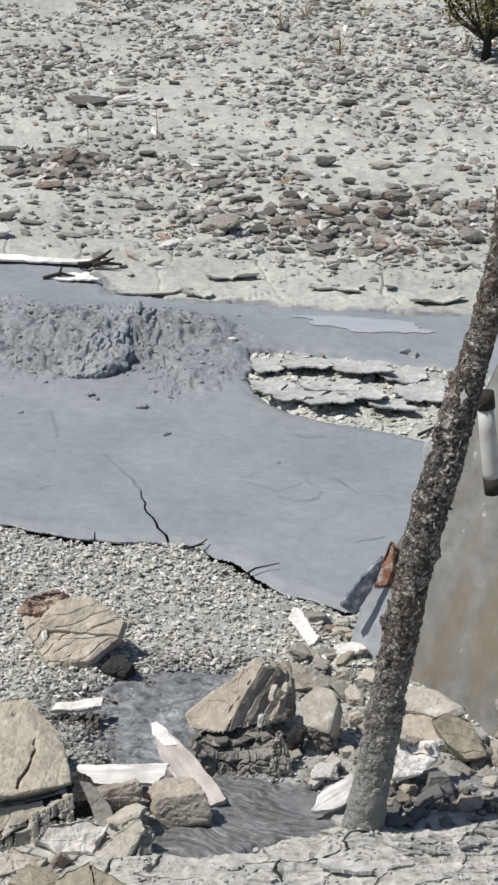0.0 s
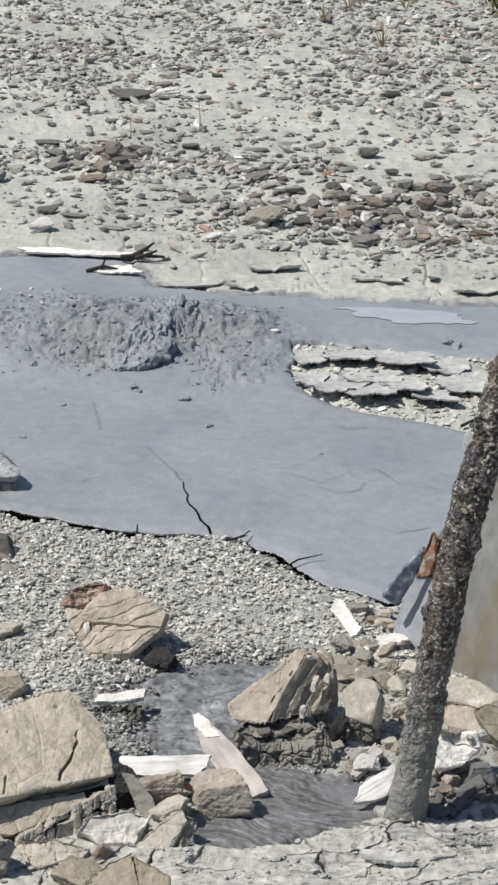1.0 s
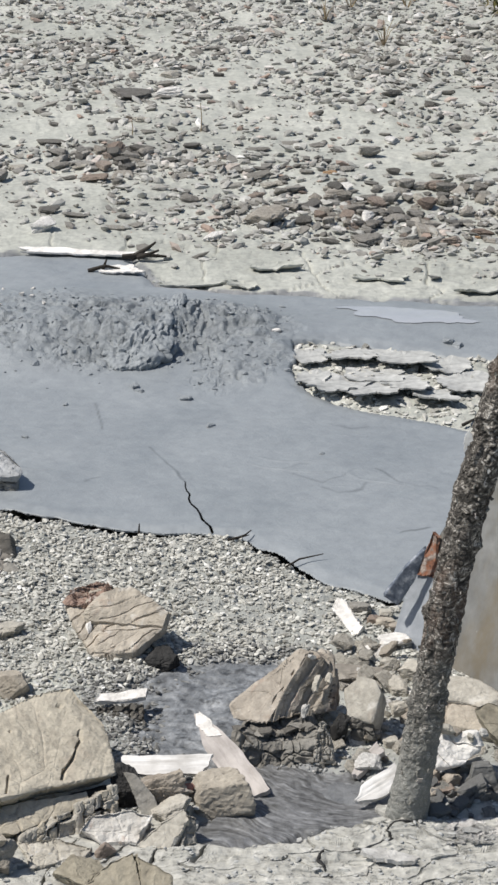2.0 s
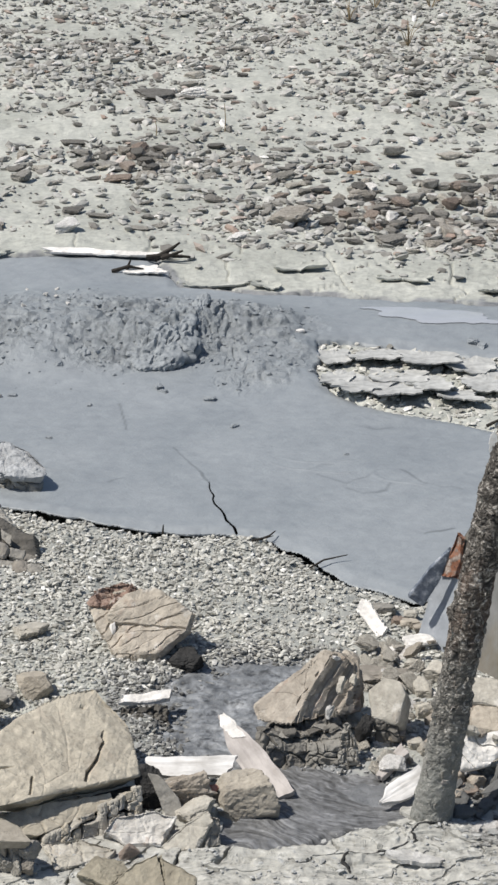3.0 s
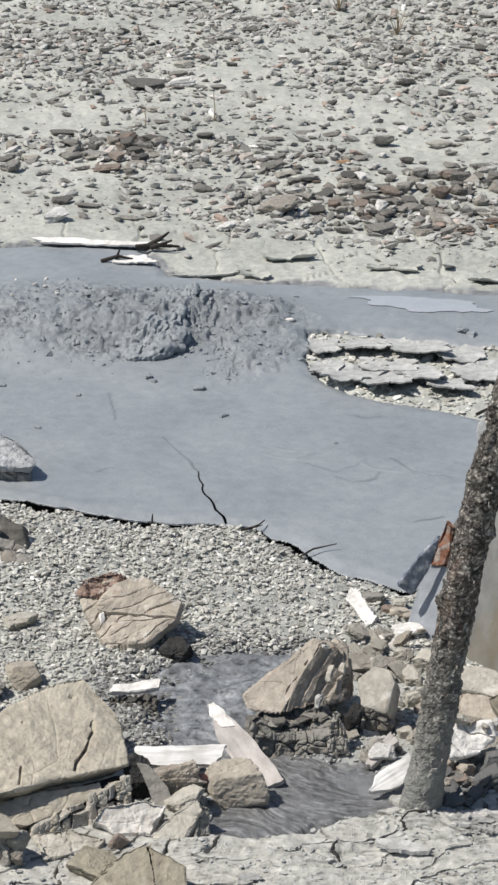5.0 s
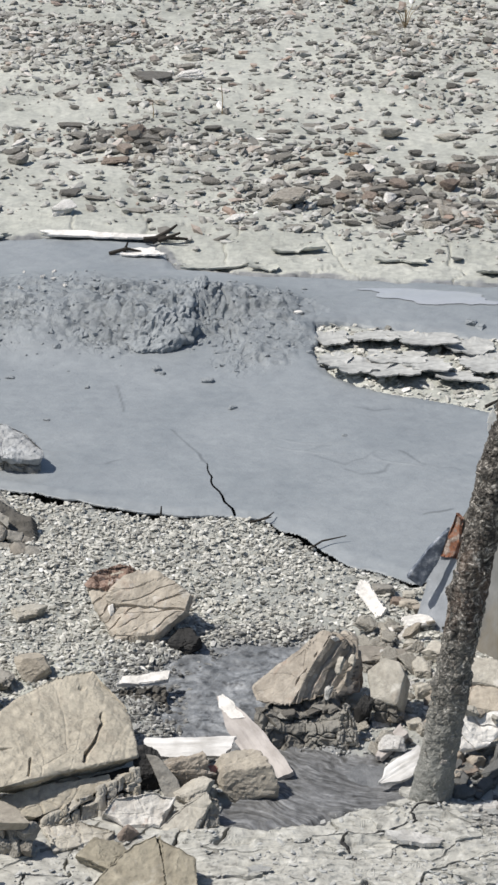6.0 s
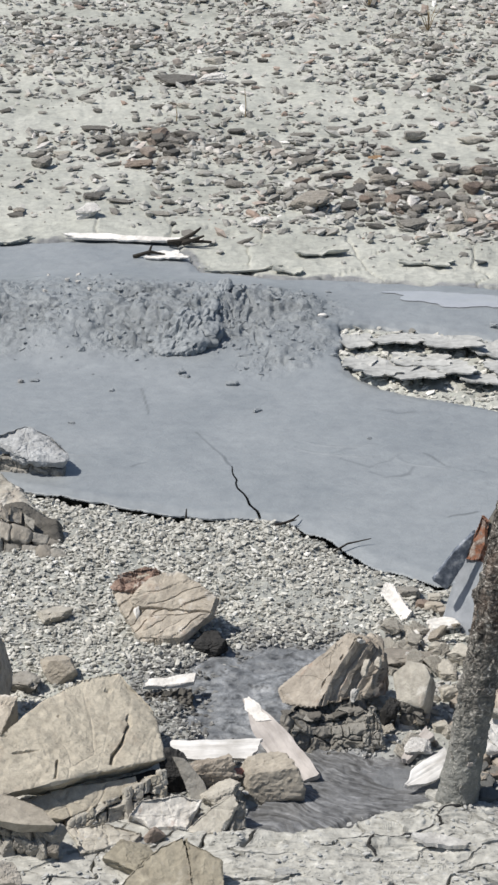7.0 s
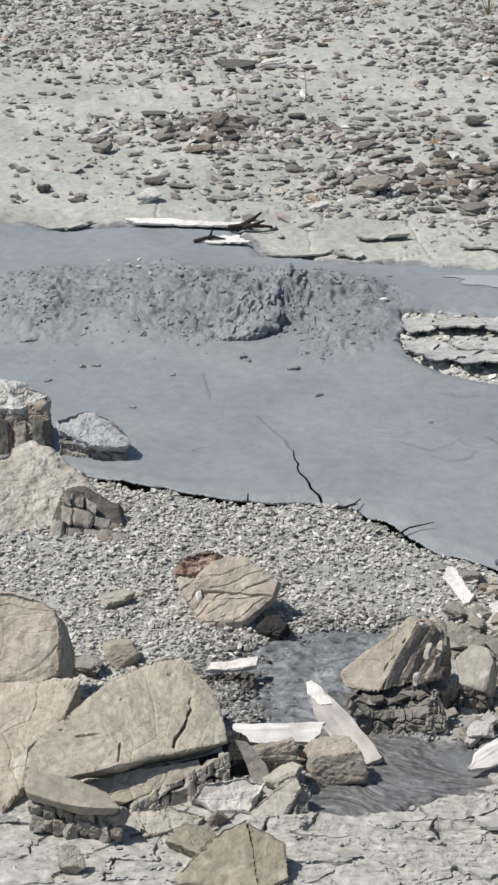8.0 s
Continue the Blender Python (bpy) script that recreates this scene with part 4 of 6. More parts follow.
def boulder():
    o = (-0.285, 3.04, 0.045)
    ob = thing("boulder", "large tan sandstone boulder with cracked tilted face", "boulder", *o)
    T, R = (-0.221, 3.166, 0.102), (-0.151, 3.035, 0.045)
    face = (0.22, -0.28, 0.93)
    g = lambda *q: tuple(a - b for a, b in zip(q, o))
    outline = [T, (-0.169, 3.120, 0.076), R, (-0.341, 2.917, 0.055), (-0.400, 2.881, 0.058), (-0.399, 2.951, 0.079), (-0.314, 3.082, 0.098), (-0.269, 3.137, 0.104)]
    slab = hewn("slab", about(o, flag(outline, 0.02, 0.5)[0] + [((0.36, -0.255, 0.895), (-0.203, 3.06, 0.0655))]),
                SAND, 3, 7, 0.0022, grooves=[(g(-0.2035, 3.091, 0.075), g(-0.2015, 3.076, 0.07), 0.0026, 0.007), (g(-0.2015, 3.076, 0.07), g(-0.2075, 3.06, 0.0655), 0.0028, 0.008), (g(-0.2075, 3.06, 0.0655), g(-0.2115, 3.04, 0.0600), 0.0019, 0.008), (g(-0.2115, 3.04, 0.0600), g(-0.2195, 3.018, 0.0540), 0.0028, 0.009), (g(-0.2195, 3.018, 0.0540), g(-0.2215, 3.002, 0.0490), 0.0036, 0.01), 
                (g(-0.262, 3.145, 0.10), g(-0.225, 3.125, 0.09), 0.0022, 0.005),
                (g(-0.287, 2.985, 0.063), g(-0.289, 2.955, 0.055), 0.0022, 0.006), (g(-0.33, 3.06, 0.097), g(-0.365, 2.99, 0.082), 0.003, 0.007), (g(-0.345, 3.02, 0.09), g(-0.29, 3.06, 0.09), 0.003, 0.007), (g(-0.31, 3.00, 0.07), g(-0.34, 2.985, 0.074), 0.002, 0.004)], crack=(0.16, 0.0007), worn=0.003)
    part("slab", slab, ob)
    flagstone(ob, "ledge", [(-0.338, 2.930, 0.030), (-0.292, 2.962, 0.037), (-0.190, 3.012, 0.031), (-0.188, 2.996, 0.022), (-0.277, 2.930, 0.013), (-0.312, 2.918, 0.020)], 0.03, SAND, 4, 6, 0.0014, 0.25, worn=0.002, crack=(0.05, 0.0010))
    # pale blocks, split by dark cracks, under the ledge
    rs = random.Random(5)
    u = 0.0
    while u < 0.97:
        v = min(u + rs.uniform(0.07, 0.24), 1.0)
        tops = [0.010 + 0.030 * t + rs.uniform(-0.003, 0.003) for t in (u, v)]
        rows = rs.choice((2, 2, 3)) if u > 0.3 else rs.choice((1, 2))
        cuts = [0.0] + [(k + rs.uniform(-0.25, 0.25)) / rows for k in range(1, rows)] + [1.0]
        for k in range(rows):
            c, lean_, out = [], rs.uniform(-0.003, 0.003), rs.uniform(-0.003, 0.003)
            for t, side in ((u, 0), (v, 1)):
                x, y, inset = -0.272 + 0.122 * t + rs.uniform(-0.002, 0.002), 2.926 + 0.070 * t, 0.0009 if side == 0 else -0.0011
                z0, z1 = cuts[k] * tops[side] + (0.0005 if k else -0.005) + rs.uniform(-0.001, 0.001), cuts[k + 1] * tops[side] - 0.0005 + rs.uniform(-0.002, 0.001)
                pair = [(x + inset, y + 0.45 * z0 + out, z0), (x + inset + lean_, y + 0.45 * z1 + out + rs.uniform(-0.002, 0.002), z1)]
                c += pair if side == 0 else pair[::-1]
            flagstone(ob, "block", c, 0.014, (GREY, SAND, GREY)[rs.randrange(3)], 50 + int(u * 40) + k, 5, 0.0012, 0.03, "cracked block of pale shale", worn=0.0012, crack=(0.02, 0.0008, 0.002))
        u = v
    # black backing: the shade in the gaps between blocks, put into colour
    part("core", rock("core", (0.15, 0.03, 0.04), JET, 70, 5, 10, 0.04), ob, pose(-0.212 - o[0], 3.002 - o[1], -0.006 - o[2], 0, 0, 30), "black backing for the shade between the blocks")
    ob.location.x += 0.0075
    return ob


boulder()

ob = thing("boulder", "tall tan sandstone boulder with pale veins and pits", "boulder", -0.44, 3.13, 0.0)
flagstone(ob, "upper_block", [(-0.56, 3.20, 0.180), (-0.447, 3.20, 0.180), (-0.402, 3.19, 0.178), (-0.372, 3.175, 0.165), (-0.361, 3.15, 0.132), (-0.362, 3.13, 0.085), (-0.398, 3.118, 0.080), (-0.56, 3.118, 0.085)], 0.10, FLESH, 8, 7, 0.0024, cut=-0.05, worn=0.008, crack=(0.11, 0.0012, 0.003),
          grooves=[((0.045, -0.02, 0.02), (0.058, -0.02, 0.015), 0.006, 0.012), ((0.07, 0.0, 0.055), (0.078, -0.004, 0.045), 0.005, 0.008), ((0.06, -0.01, 0.03), (0.075, -0.02, -0.02), 0.008, 0.005), ((0.05, 0.0, 0.05), (0.055, -0.01, 0.02), 0.009, 0.004)])
flagstone(ob, "lower_block", [(-0.56, 3.13, 0.088), (-0.399, 3.13, 0.090), (-0.334, 3.125, 0.085), (-0.321, 3.10, 0.075), (-0.355, 3.03, 0.060), (-0.384, 2.955, 0.030), (-0.40, 2.90, 0.0), (-0.56, 2.88, 0.0)], 0.09, TAN, 9, 7, 0.0022, cut=0.05, worn=0.004, crack=(0.09, 0.0016, 0.003),
          grooves=[((0.075, 0.05, 0.05), (0.09, 0.0, 0.03), 0.004, 0.010), ((0.09, -0.01, 0.03), (0.13, 0.05, 0.05), 0.003, 0.007)])

# the layered rock on the gravel
ob = thing("rock", "tan and rust-brown layered rock lying on gravel", "rock", -0.165, 3.51, 0.0)
flagstone(ob, "body", [(-0.240, 3.540, 0.050), (-0.222, 3.552, 0.068), (-0.186, 3.560, 0.076), (-0.150, 3.546, 0.072), (-0.089, 3.508, 0.046), (-0.097, 3.488, 0.036), (-0.141, 3.462, 0.010), (-0.199, 3.466, 0.004), (-0.222, 3.502, 0.026)], 0.060, BEIGE, 12, 7, 0.0040, cut=0.45, worn=0.003,
          bed=(-0.48, 0.66, 0.50), ledge=0.006, layer=0.016, grooves=[((-0.03, 0.005, 0.02), (0.012, 0.022, 0.03), 0.0026, 0.005), ((-0.01, -0.012, 0.012), (0.035, 0.006, 0.02), 0.0026, 0.006), ((0.0, -0.03, 0.0), (0.045, -0.006, 0.012), 0.003, 0.005)])
flagstone(ob, "layer", [(-0.212, 3.512, 0.047), (-0.190, 3.540, 0.070), (-0.150, 3.544, 0.082), (-0.092, 3.506, 0.056), (-0.101, 3.487, 0.044), (-0.160, 3.495, 0.043)], 0.014, BEIGE, 121, 6, 0.0030, cut=-0.3, worn=0.003, bed=(-0.48, 0.66, 0.50), ledge=0.0025, layer=0.017)
flagstone(ob, "layer", [(-0.196, 3.466, 0.014), (-0.185, 3.490, 0.036), (-0.130, 3.486, 0.042), (-0.100, 3.482, 0.042), (-0.142, 3.457, 0.017)], 0.016, BEIGE, 122, 6, 0.0030, cut=-0.2, worn=0.003, bed=(-0.48, 0.66, 0.50), ledge=0.0025, layer=0.015)
flagstone(ob, "cap", [(-0.242, 3.538, 0.055), (-0.232, 3.556, 0.076), (-0.196, 3.564, 0.086), (-0.170, 3.553, 0.081), (-0.176, 3.540, 0.073), (-0.215, 3.522, 0.055)], 0.016, CAPROCK, 14, 6, 0.003, cut=0.05, worn=0.002, bed=(0.1, -0.2, 1), ledge=0.006, layer=0.008, crack=(0.024, 0.003, 0.003), label="rust-red broken cap")
for k, (x, y, z, h) in enumerate(((-0.219, 3.508, 0.018, 0.020), (-0.206, 3.498, 0.022, 0.026), (-0.226, 3.52, 0.024, 0.014))):
    part("quartz", rock("quartz", (0.010, 0.010, h), PALE, 72 + k, 4, 8, 0.05, sharp=(0.55, 1.0)), ob, pose(x + 0.165, y - 3.51, z, -20, 10, 30 * k), "white quartz lump")
# two black lumps added where deep shade lies under and between the rocks
put("stone", "black lump standing in for the shade under a layered rock", "stone", rock("stone", (0.066, 0.05, 0.040), JET, 77, 5, 9, 0.06, sharp=(0.6, 1.0)), -0.104, 3.462, 0.010)
put("stone", "black stone standing in for the shade in a gap between rocks", "stone", rock("stone", (0.03, 0.03, 0.05), JET, 78, 5, 9, 0.06, sharp=(0.6, 1.0)), 0.137, 3.205, 0.004)

# the split brown block by the stream, on its pedestal of cracked mud
o = (0.07, 3.235, 0.065)
ob = thing("rock", "brown split shale block standing on cracked mud", "rock", *o)
bed = (-0.325, -0.582, 0.745)
block = [(bed, (0.001, 3.205, 0.037)), ((0.42, -0.62, 0.235), (0.051, 3.195, 0.051)), ((-0.55, 0.75, 0.35), (0.05, 3.245, 0.086)), ((0.25, 0.3, 1), (0.099, 3.25, 0.113)), ((1, -0.1, 0.12), (0.127, 3.24, 0.09)),
         ((0.1, 1, 0), (0.06, 3.31, 0.05)), ((0, -0.15, -1), (0.06, 3.2, 0.036)), ((-1, -0.1, -0.3), (0.0, 3.205, 0.038)), ((0.6, 0.1, 0.8), (0.120, 3.25, 0.100))]
part("body", hewn("body", about(o, block), BROWN, 15, 7, 0.0014, worn=0.002, bed=bed, ledge=0.013, layer=0.0085, crack=(0.07, 0.0006, 0.002), reach=0.2,
     grooves=[((0.007, 0.004, 0.032), (-0.023, -0.035, -0.012), 0.0020, 0.007), ((0.03, -0.01, 0.036), (0.01, -0.035, -0.015), 0.003, 0.010), ((0.045, 0.0, 0.03), (0.028, -0.02, -0.015), 0.004, 0.012)]), ob)
for k, (x, y, z, w, h) in enumerate(((0.104, 3.214, 0.085, 0.010, 0.030), (0.116, 3.222, 0.062, 0.009, 0.026), (0.089, 3.198, 0.052, 0.009, 0.022), (0.101, 3.243, 0.108, 0.016, 0.008), (0.122, 3.232, 0.084, 0.010, 0.018))):
    part("splinter", rock("splinter", (w, 0.016, h), (GREY, BROWN, CHALK, CHALK, GREY)[k], 640 + k, 4, 8, 0.06, strata=0.2, layers=4, sharp=(0.55, 1.0)), ob, pose(x - o[0], y - o[1], z - o[2] - h / 2, -20, 28, 20), "pale broken splinter")
foot = [((0.05, -0.95, 0.22), (0.06, 3.152, 0.015)), ((0, -0.45, 0.9), (0.06, 3.178, 0.036)), ((-0.95, 0.25, 0.15), (0.002, 3.175, 0.02)), ((0.9, 0.1, 0.2), (0.112, 3.175, 0.02)), ((0, 0, 1), (0, 0, 0.040)), ((0, 1, 0), (0, 3.29, 0)), ((0, 0, -1), (0, 0, -0.02))]
part("mud_foot", hewn("mud_foot", about((0.06, 3.21, 0.012), foot), SHADE, 16, 7, 0.0075, worn=0.003, crack=(0.055, 0.0060, 0.0030), reach=0.2), ob, pose(0.06 - o[0], 3.21 - o[1], 0.012 - o[2]), "pedestal of grey cracked mud")
flagstone(ob, "pillar", [(0.100, 3.145, -0.004), (0.133, 3.145, -0.004), (0.125, 3.150, 0.036), (0.115, 3.163, 0.056), (0.105, 3.158, 0.041)], 0.026, SHADE, 20, 6, cut=0.15, worn=0.003, crack=(0.022, 0.003, 0.003), bed=(0.9, 0, 0.3), ledge=0.004, layer=0.009, label="broken standing splinter of mud")
rs = random.Random(9)
for k in range(14):
    u = k / 13
    b = rock("chip", (rs.uniform(0.012, 0.026), 0.022, rs.uniform(0.006, 0.010)), (DIM, SHADE, DIM)[k % 3], 90 + k, 4, 7, 0.06, strata=0.12, layers=3, sharp=(0.55, 1.0))
    part("chip", b, ob, pose(0.004 + 0.10 * u - o[0], 3.184 + rs.uniform(-0.006, 0.004) - o[1], 0.029 + rs.uniform(-0.006, 0.004) - o[2], rs.uniform(-15, 15), rs.uniform(-18, 18), rs.uniform(-30, 30)), "dark flat chip under the block")
ob = thing("rock", "pale beige rock wedged beside a split block", "rock", 0.168, 3.24, 0.0)
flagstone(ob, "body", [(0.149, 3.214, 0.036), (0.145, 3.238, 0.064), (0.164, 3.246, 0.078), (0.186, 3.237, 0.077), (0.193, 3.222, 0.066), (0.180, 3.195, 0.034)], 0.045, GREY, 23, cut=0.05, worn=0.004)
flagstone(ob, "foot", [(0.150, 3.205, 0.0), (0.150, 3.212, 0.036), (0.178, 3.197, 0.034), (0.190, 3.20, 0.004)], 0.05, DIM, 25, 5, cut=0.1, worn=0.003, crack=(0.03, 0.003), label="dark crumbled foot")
put("rock", "grey-brown flat stone behind a pale rock", "rock", rock("rock", (0.09, 0.05, 0.022), UMBER, 24, 5, 9, 0.05), 0.165, 3.40, 0.004)
put("rock", "brown chipped stone at the foot of a pale rock", "rock", rock("rock", (0.045, 0.035, 0.028), BROWN, 27, 5, 9, 0.06), 0.175, 3.225, 0.006)
for k, (x, y, w, h) in enumerate(((0.222, 3.29, 0.03, 0.03), (0.235, 3.26, 0.035, 0.022), (0.225, 3.36, 0.04, 0.026), (0.25, 3.40, 0.05, 0.03), (0.255, 3.33, 0.032, 0.028), (0.215, 3.44, 0.03, 0.018), (0.205, 3.20, 0.03, 0.02), (0.235, 3.20, 0.04, 0.02))):
    put("stone", "small chipped beige stone in the rubble by a post", "stone", rock("stone", (w, w * 0.8, h), (GREY, BROWN, GREY)[k % 3], 130 + k, 4, 9, 0.05), x, y, 0.004, rz=k * 47, group="rubble by the post")

# stones in front of the boulder
put("rock", "small black pitted stone in the shade of a boulder", "rock", rock("rock", (0.046, 0.036, 0.056), JET, 31, 5, 8, 0.07), -0.137, 3.040, 0.006)
put("rock", "brown knobbly stone with rust stains under a white board", "rock", rock("rock", (0.072, 0.044, 0.066), BROWN, 33, 5, 10, 0.08, strata=0.20, layers=4.0, lean=(12, 8), sharp=(0.65, 1.0)), -0.088, 3.040, 0.006)
ob = thing("rock", "grey-brown slanting slab leaning on a knobbly stone", "rock", -0.115, 3.02, 0.0)
flagstone(ob, "body", [(-0.140, 3.026, 0.050), (-0.124, 3.024, 0.048), (-0.100, 3.012, 0.022), (-0.090, 3.000, -0.002), (-0.114, 2.999, -0.002)], 0.014, SHADE, 35, 5, cut=0.1, worn=0.002)
put("rock", "rounded grey-brown stone half sunk in mud", "rock", rock("rock", (0.086, 0.056, 0.078), ROUND, 36, 5, 16, 0.05, sharp=(0.84, 1.06), chunk=0.4, box_at=(0.72, 0.86)), -0.022, 3.040, 0.028)
put("rock", "small red stone beside a rounded stone", "rock", rock("rock", (0.018, 0.012, 0.012), REDDISH, 37, 4, 6, 0.05, sharp=(0.5, 0.9)), -0.058, 3.034, -0.018)
ob = thing("rock", "white and brown mottled limestone lump", "rock", -0.14, 2.96, 0.0)
flagstone(ob, "body", [(-0.193, 2.941, 0.014), (-0.176, 2.959, 0.027), (-0.127, 2.966, 0.032), (-0.098, 2.959, 0.026), (-0.116, 2.925, 0.0), (-0.160, 2.922, 0.0)], 0.03, MOTTLED, 38, 6, 0.003, cut=0.0, worn=0.004, crack=(0.06, 0.0008, 0.003))
put("rock", "small pale slab wedged between stones", "rock", rock("rock", (0.05, 0.045, 0.026), GREY, 53, 5, 9, 0.05), -0.078, 2.995, 0.002, ry=-12)
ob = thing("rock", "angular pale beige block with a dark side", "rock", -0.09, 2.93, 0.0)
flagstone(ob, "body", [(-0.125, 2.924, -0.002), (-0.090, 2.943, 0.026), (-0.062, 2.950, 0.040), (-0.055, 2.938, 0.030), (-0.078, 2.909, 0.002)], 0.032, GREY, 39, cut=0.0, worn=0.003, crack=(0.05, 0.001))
# the side away from the sun, its shade put into a darker stone colour
flagstone(ob, "shoulder", [(-0.066, 2.918, 0.0), (-0.058, 2.943, 0.036), (-0.046, 2.950, 0.030), (-0.044, 2.93, 0.0)], 0.026, SHADE, 55, 5, cut=0.1, worn=0.003, crack=(0.025, 0.0015), label="brown side, darkened for the shade on the right")
put("rock", "small rust-brown flake standing on edge", "rock", rock("rock", (0.03, 0.018, 0.022), RUST, 40, 4, 9, 0.03), -0.153, 2.905, 0.002, ry=-35)
ob = thing("rock", "angular olive-brown block on dried mud", "rock", -0.105, 2.80, 0.0)
flagstone(ob, "body", [(-0.209, 2.761, -0.002), (-0.180, 2.790, 0.023), (-0.147, 2.816, 0.042), (-0.119, 2.826, 0.049), (-0.100, 2.74, 0.0)], 0.05, OLIVE, 41, 6, 0.0026, cut=0.0, worn=0.003)
flagstone(ob, "shoulder", [(-0.119, 2.826, 0.047), (-0.072, 2.797, 0.034), (-0.069, 2.757, 0.008), (-0.103, 2.738, -0.002)], 0.05, OLIVE, 43, 6, 0.0026, cut=0.0, worn=0.003)
put("rock", "tan broken slab beside the olive block", "rock", rock("rock", (0.07, 0.06, 0.03), OLIVE, 54, 5, 9, 0.05), -0.185, 2.845, 0.004, rz=-20)
ob = thing("rock", "grey-brown flat slab with a crumbling dark edge", "rock", -0.325, 2.90, 0.03)
raised = ob
flagstone(ob, "body", [(-0.387, 2.899, 0.054), (-0.377, 2.917, 0.056), (-0.325, 2.904, 0.051), (-0.288, 2.882, 0.046), (-0.269, 2.851, 0.040), (-0.321, 2.850, 0.043), (-0.383, 2.874, 0.050)], 0.014, ROUND, 42, 6, cut=0.25, worn=0.002)
raised.location.z += 0.008
rs = random.Random(6)
for k in range(16):
    u = k % 8
    put("stone", "dark crumbling block under a flat slab", "stone", rock("stone", (rs.uniform(0.018, 0.028), 0.034, rs.uniform(0.024, 0.030)), (SHADE, UMBER, SHADE)[k % 3], 150 + k, 4, 6, 0.06, sharp=(0.7, 1.0)), -0.372 + 0.0135 * u + rs.uniform(-0.004, 0.004), 2.888 - 0.003 * u - 0.004 * (k < 8), 0.003, rz=rs.uniform(-20, 20), group="blocks under the slab", lift=0.004 + 0.020 * (k >= 8))
put("rock", "small grey pointed stone on dried mud", "rock", rock("rock", (0.040, 0.03, 0.036), UMBER, 44, 5, 9, 0.05), -0.325, 2.790, 0.004)
put("rock", "grey-brown rounded stone behind the boulder", "rock", rock("rock", (0.062, 0.05, 0.045), ROUND, 45, 5, 60, 0.05, chunk=0.2), -0.305, 3.36, 0.004)
put("rock", "dark stone in a hollow behind the boulder", "rock", rock("rock", (0.05, 0.05, 0.03), SHADE, 46, 5, 9, 0.04), -0.355, 3.33, 0.004)
put("rock", "flat pale grey stone lying on gravel", "rock", rock("rock", (0.055, 0.045, 0.026), GREY, 47, 5, 9, 0.03), -0.328, 3.555, 0.003)
ob = thing("rock", "grey flat slab cracked beside the boulder foot", "rock", -0.21, 2.91, 0.0)
flagstone(ob, "body", [(-0.266, 2.926, 0.004), (-0.217, 2.938, 0.006), (-0.170, 2.910, 0.007), (-0.177, 2.890, 0.006), (-0.245, 2.865, 0.002)], 0.012, GREY, 48, 6, cut=0.0, worn=0.003, crack=(0.04, 0.002))

# the rocks at the pool's left shore
ob = thing("rock", "brown rock with a white crust at the pool", "rock", -0.55, 4.22, 0.0)
flagstone(ob, "crust", [(-0.640, 4.215, 0.092), (-0.566, 4.245, 0.098), (-0.520, 4.235, 0.093), (-0.484, 4.205, 0.088), (-0.515, 4.180, 0.078), (-0.640, 4.175, 0.074)], 0.016, CHALK, 59, 7, 0.006, cut=0.0, worn=0.006, crack=(0.05, 0.003), label="white mineral crust")
flagstone(ob, "body", [(-0.640, 4.160, 0.0), (-0.640, 4.178, 0.076), (-0.512, 4.187, 0.078), (-0.484, 4.192, 0.08), (-0.478, 4.174, 0.01), (-0.50, 4.165, -0.01)], 0.09, BROWN, 60, 6, 0.003, cut=0.0, worn=0.004, bed=(0.9, -0.1, 0.3), ledge=0.006, layer=0.02, crack=(0.07, 0.003))
for k in range(4):
    flagstone(ob, "splinter", [(-0.60 + 0.03 * k, 4.152, -0.004), (-0.598 + 0.03 * k, 4.170, 0.052 + 0.01 * (k % 2)), (-0.580 + 0.03 * k, 4.171, 0.055), (-0.576 + 0.03 * k, 4.155, -0.004)], 0.02, (BROWN, DIM)[k % 2], 160 + k, 4, 0.002, cut=0.1, worn=0.003)
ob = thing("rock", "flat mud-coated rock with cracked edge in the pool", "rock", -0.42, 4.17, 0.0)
# paler top over a darker side: lit and shaded tones put into the colours
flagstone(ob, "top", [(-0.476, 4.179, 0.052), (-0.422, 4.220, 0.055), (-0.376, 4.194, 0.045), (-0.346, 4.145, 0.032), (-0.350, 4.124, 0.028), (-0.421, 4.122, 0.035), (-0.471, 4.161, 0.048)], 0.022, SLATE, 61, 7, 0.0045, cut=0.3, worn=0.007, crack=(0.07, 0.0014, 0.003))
flagstone(ob, "body", [(-0.468, 4.145, -0.012), (-0.466, 4.152, 0.040), (-0.421, 4.132, 0.026), (-0.358, 4.134, 0.020), (-0.358, 4.126, -0.012)], 0.06, SHADE, 62, 6, 0.002, cut=0.1, worn=0.003, crack=(0.03, 0.003), label="brown side of the rock, darkened for its shade")
o = (-0.50, 3.935, 0.03)
ob = thing("rock", "large pale grey rock on the gravel shore", "rock", *o)
flagstone(ob, "block", [(-0.60, 3.929, 0.050), (-0.545, 3.965, 0.072), (-0.519, 3.993, 0.089), (-0.489, 4.003, 0.093), (-0.464, 3.989, 0.080), (-0.428, 3.964, 0.056), (-0.380, 3.900, 0.022), (-0.35, 3.85, -0.004), (-0.44, 3.80, -0.006), (-0.60, 3.80, -0.004)], 0.06, GREY, 63, 7, 0.0060, cut=0.1, worn=0.008, crack=(0.09, 0.0010, 0.003))
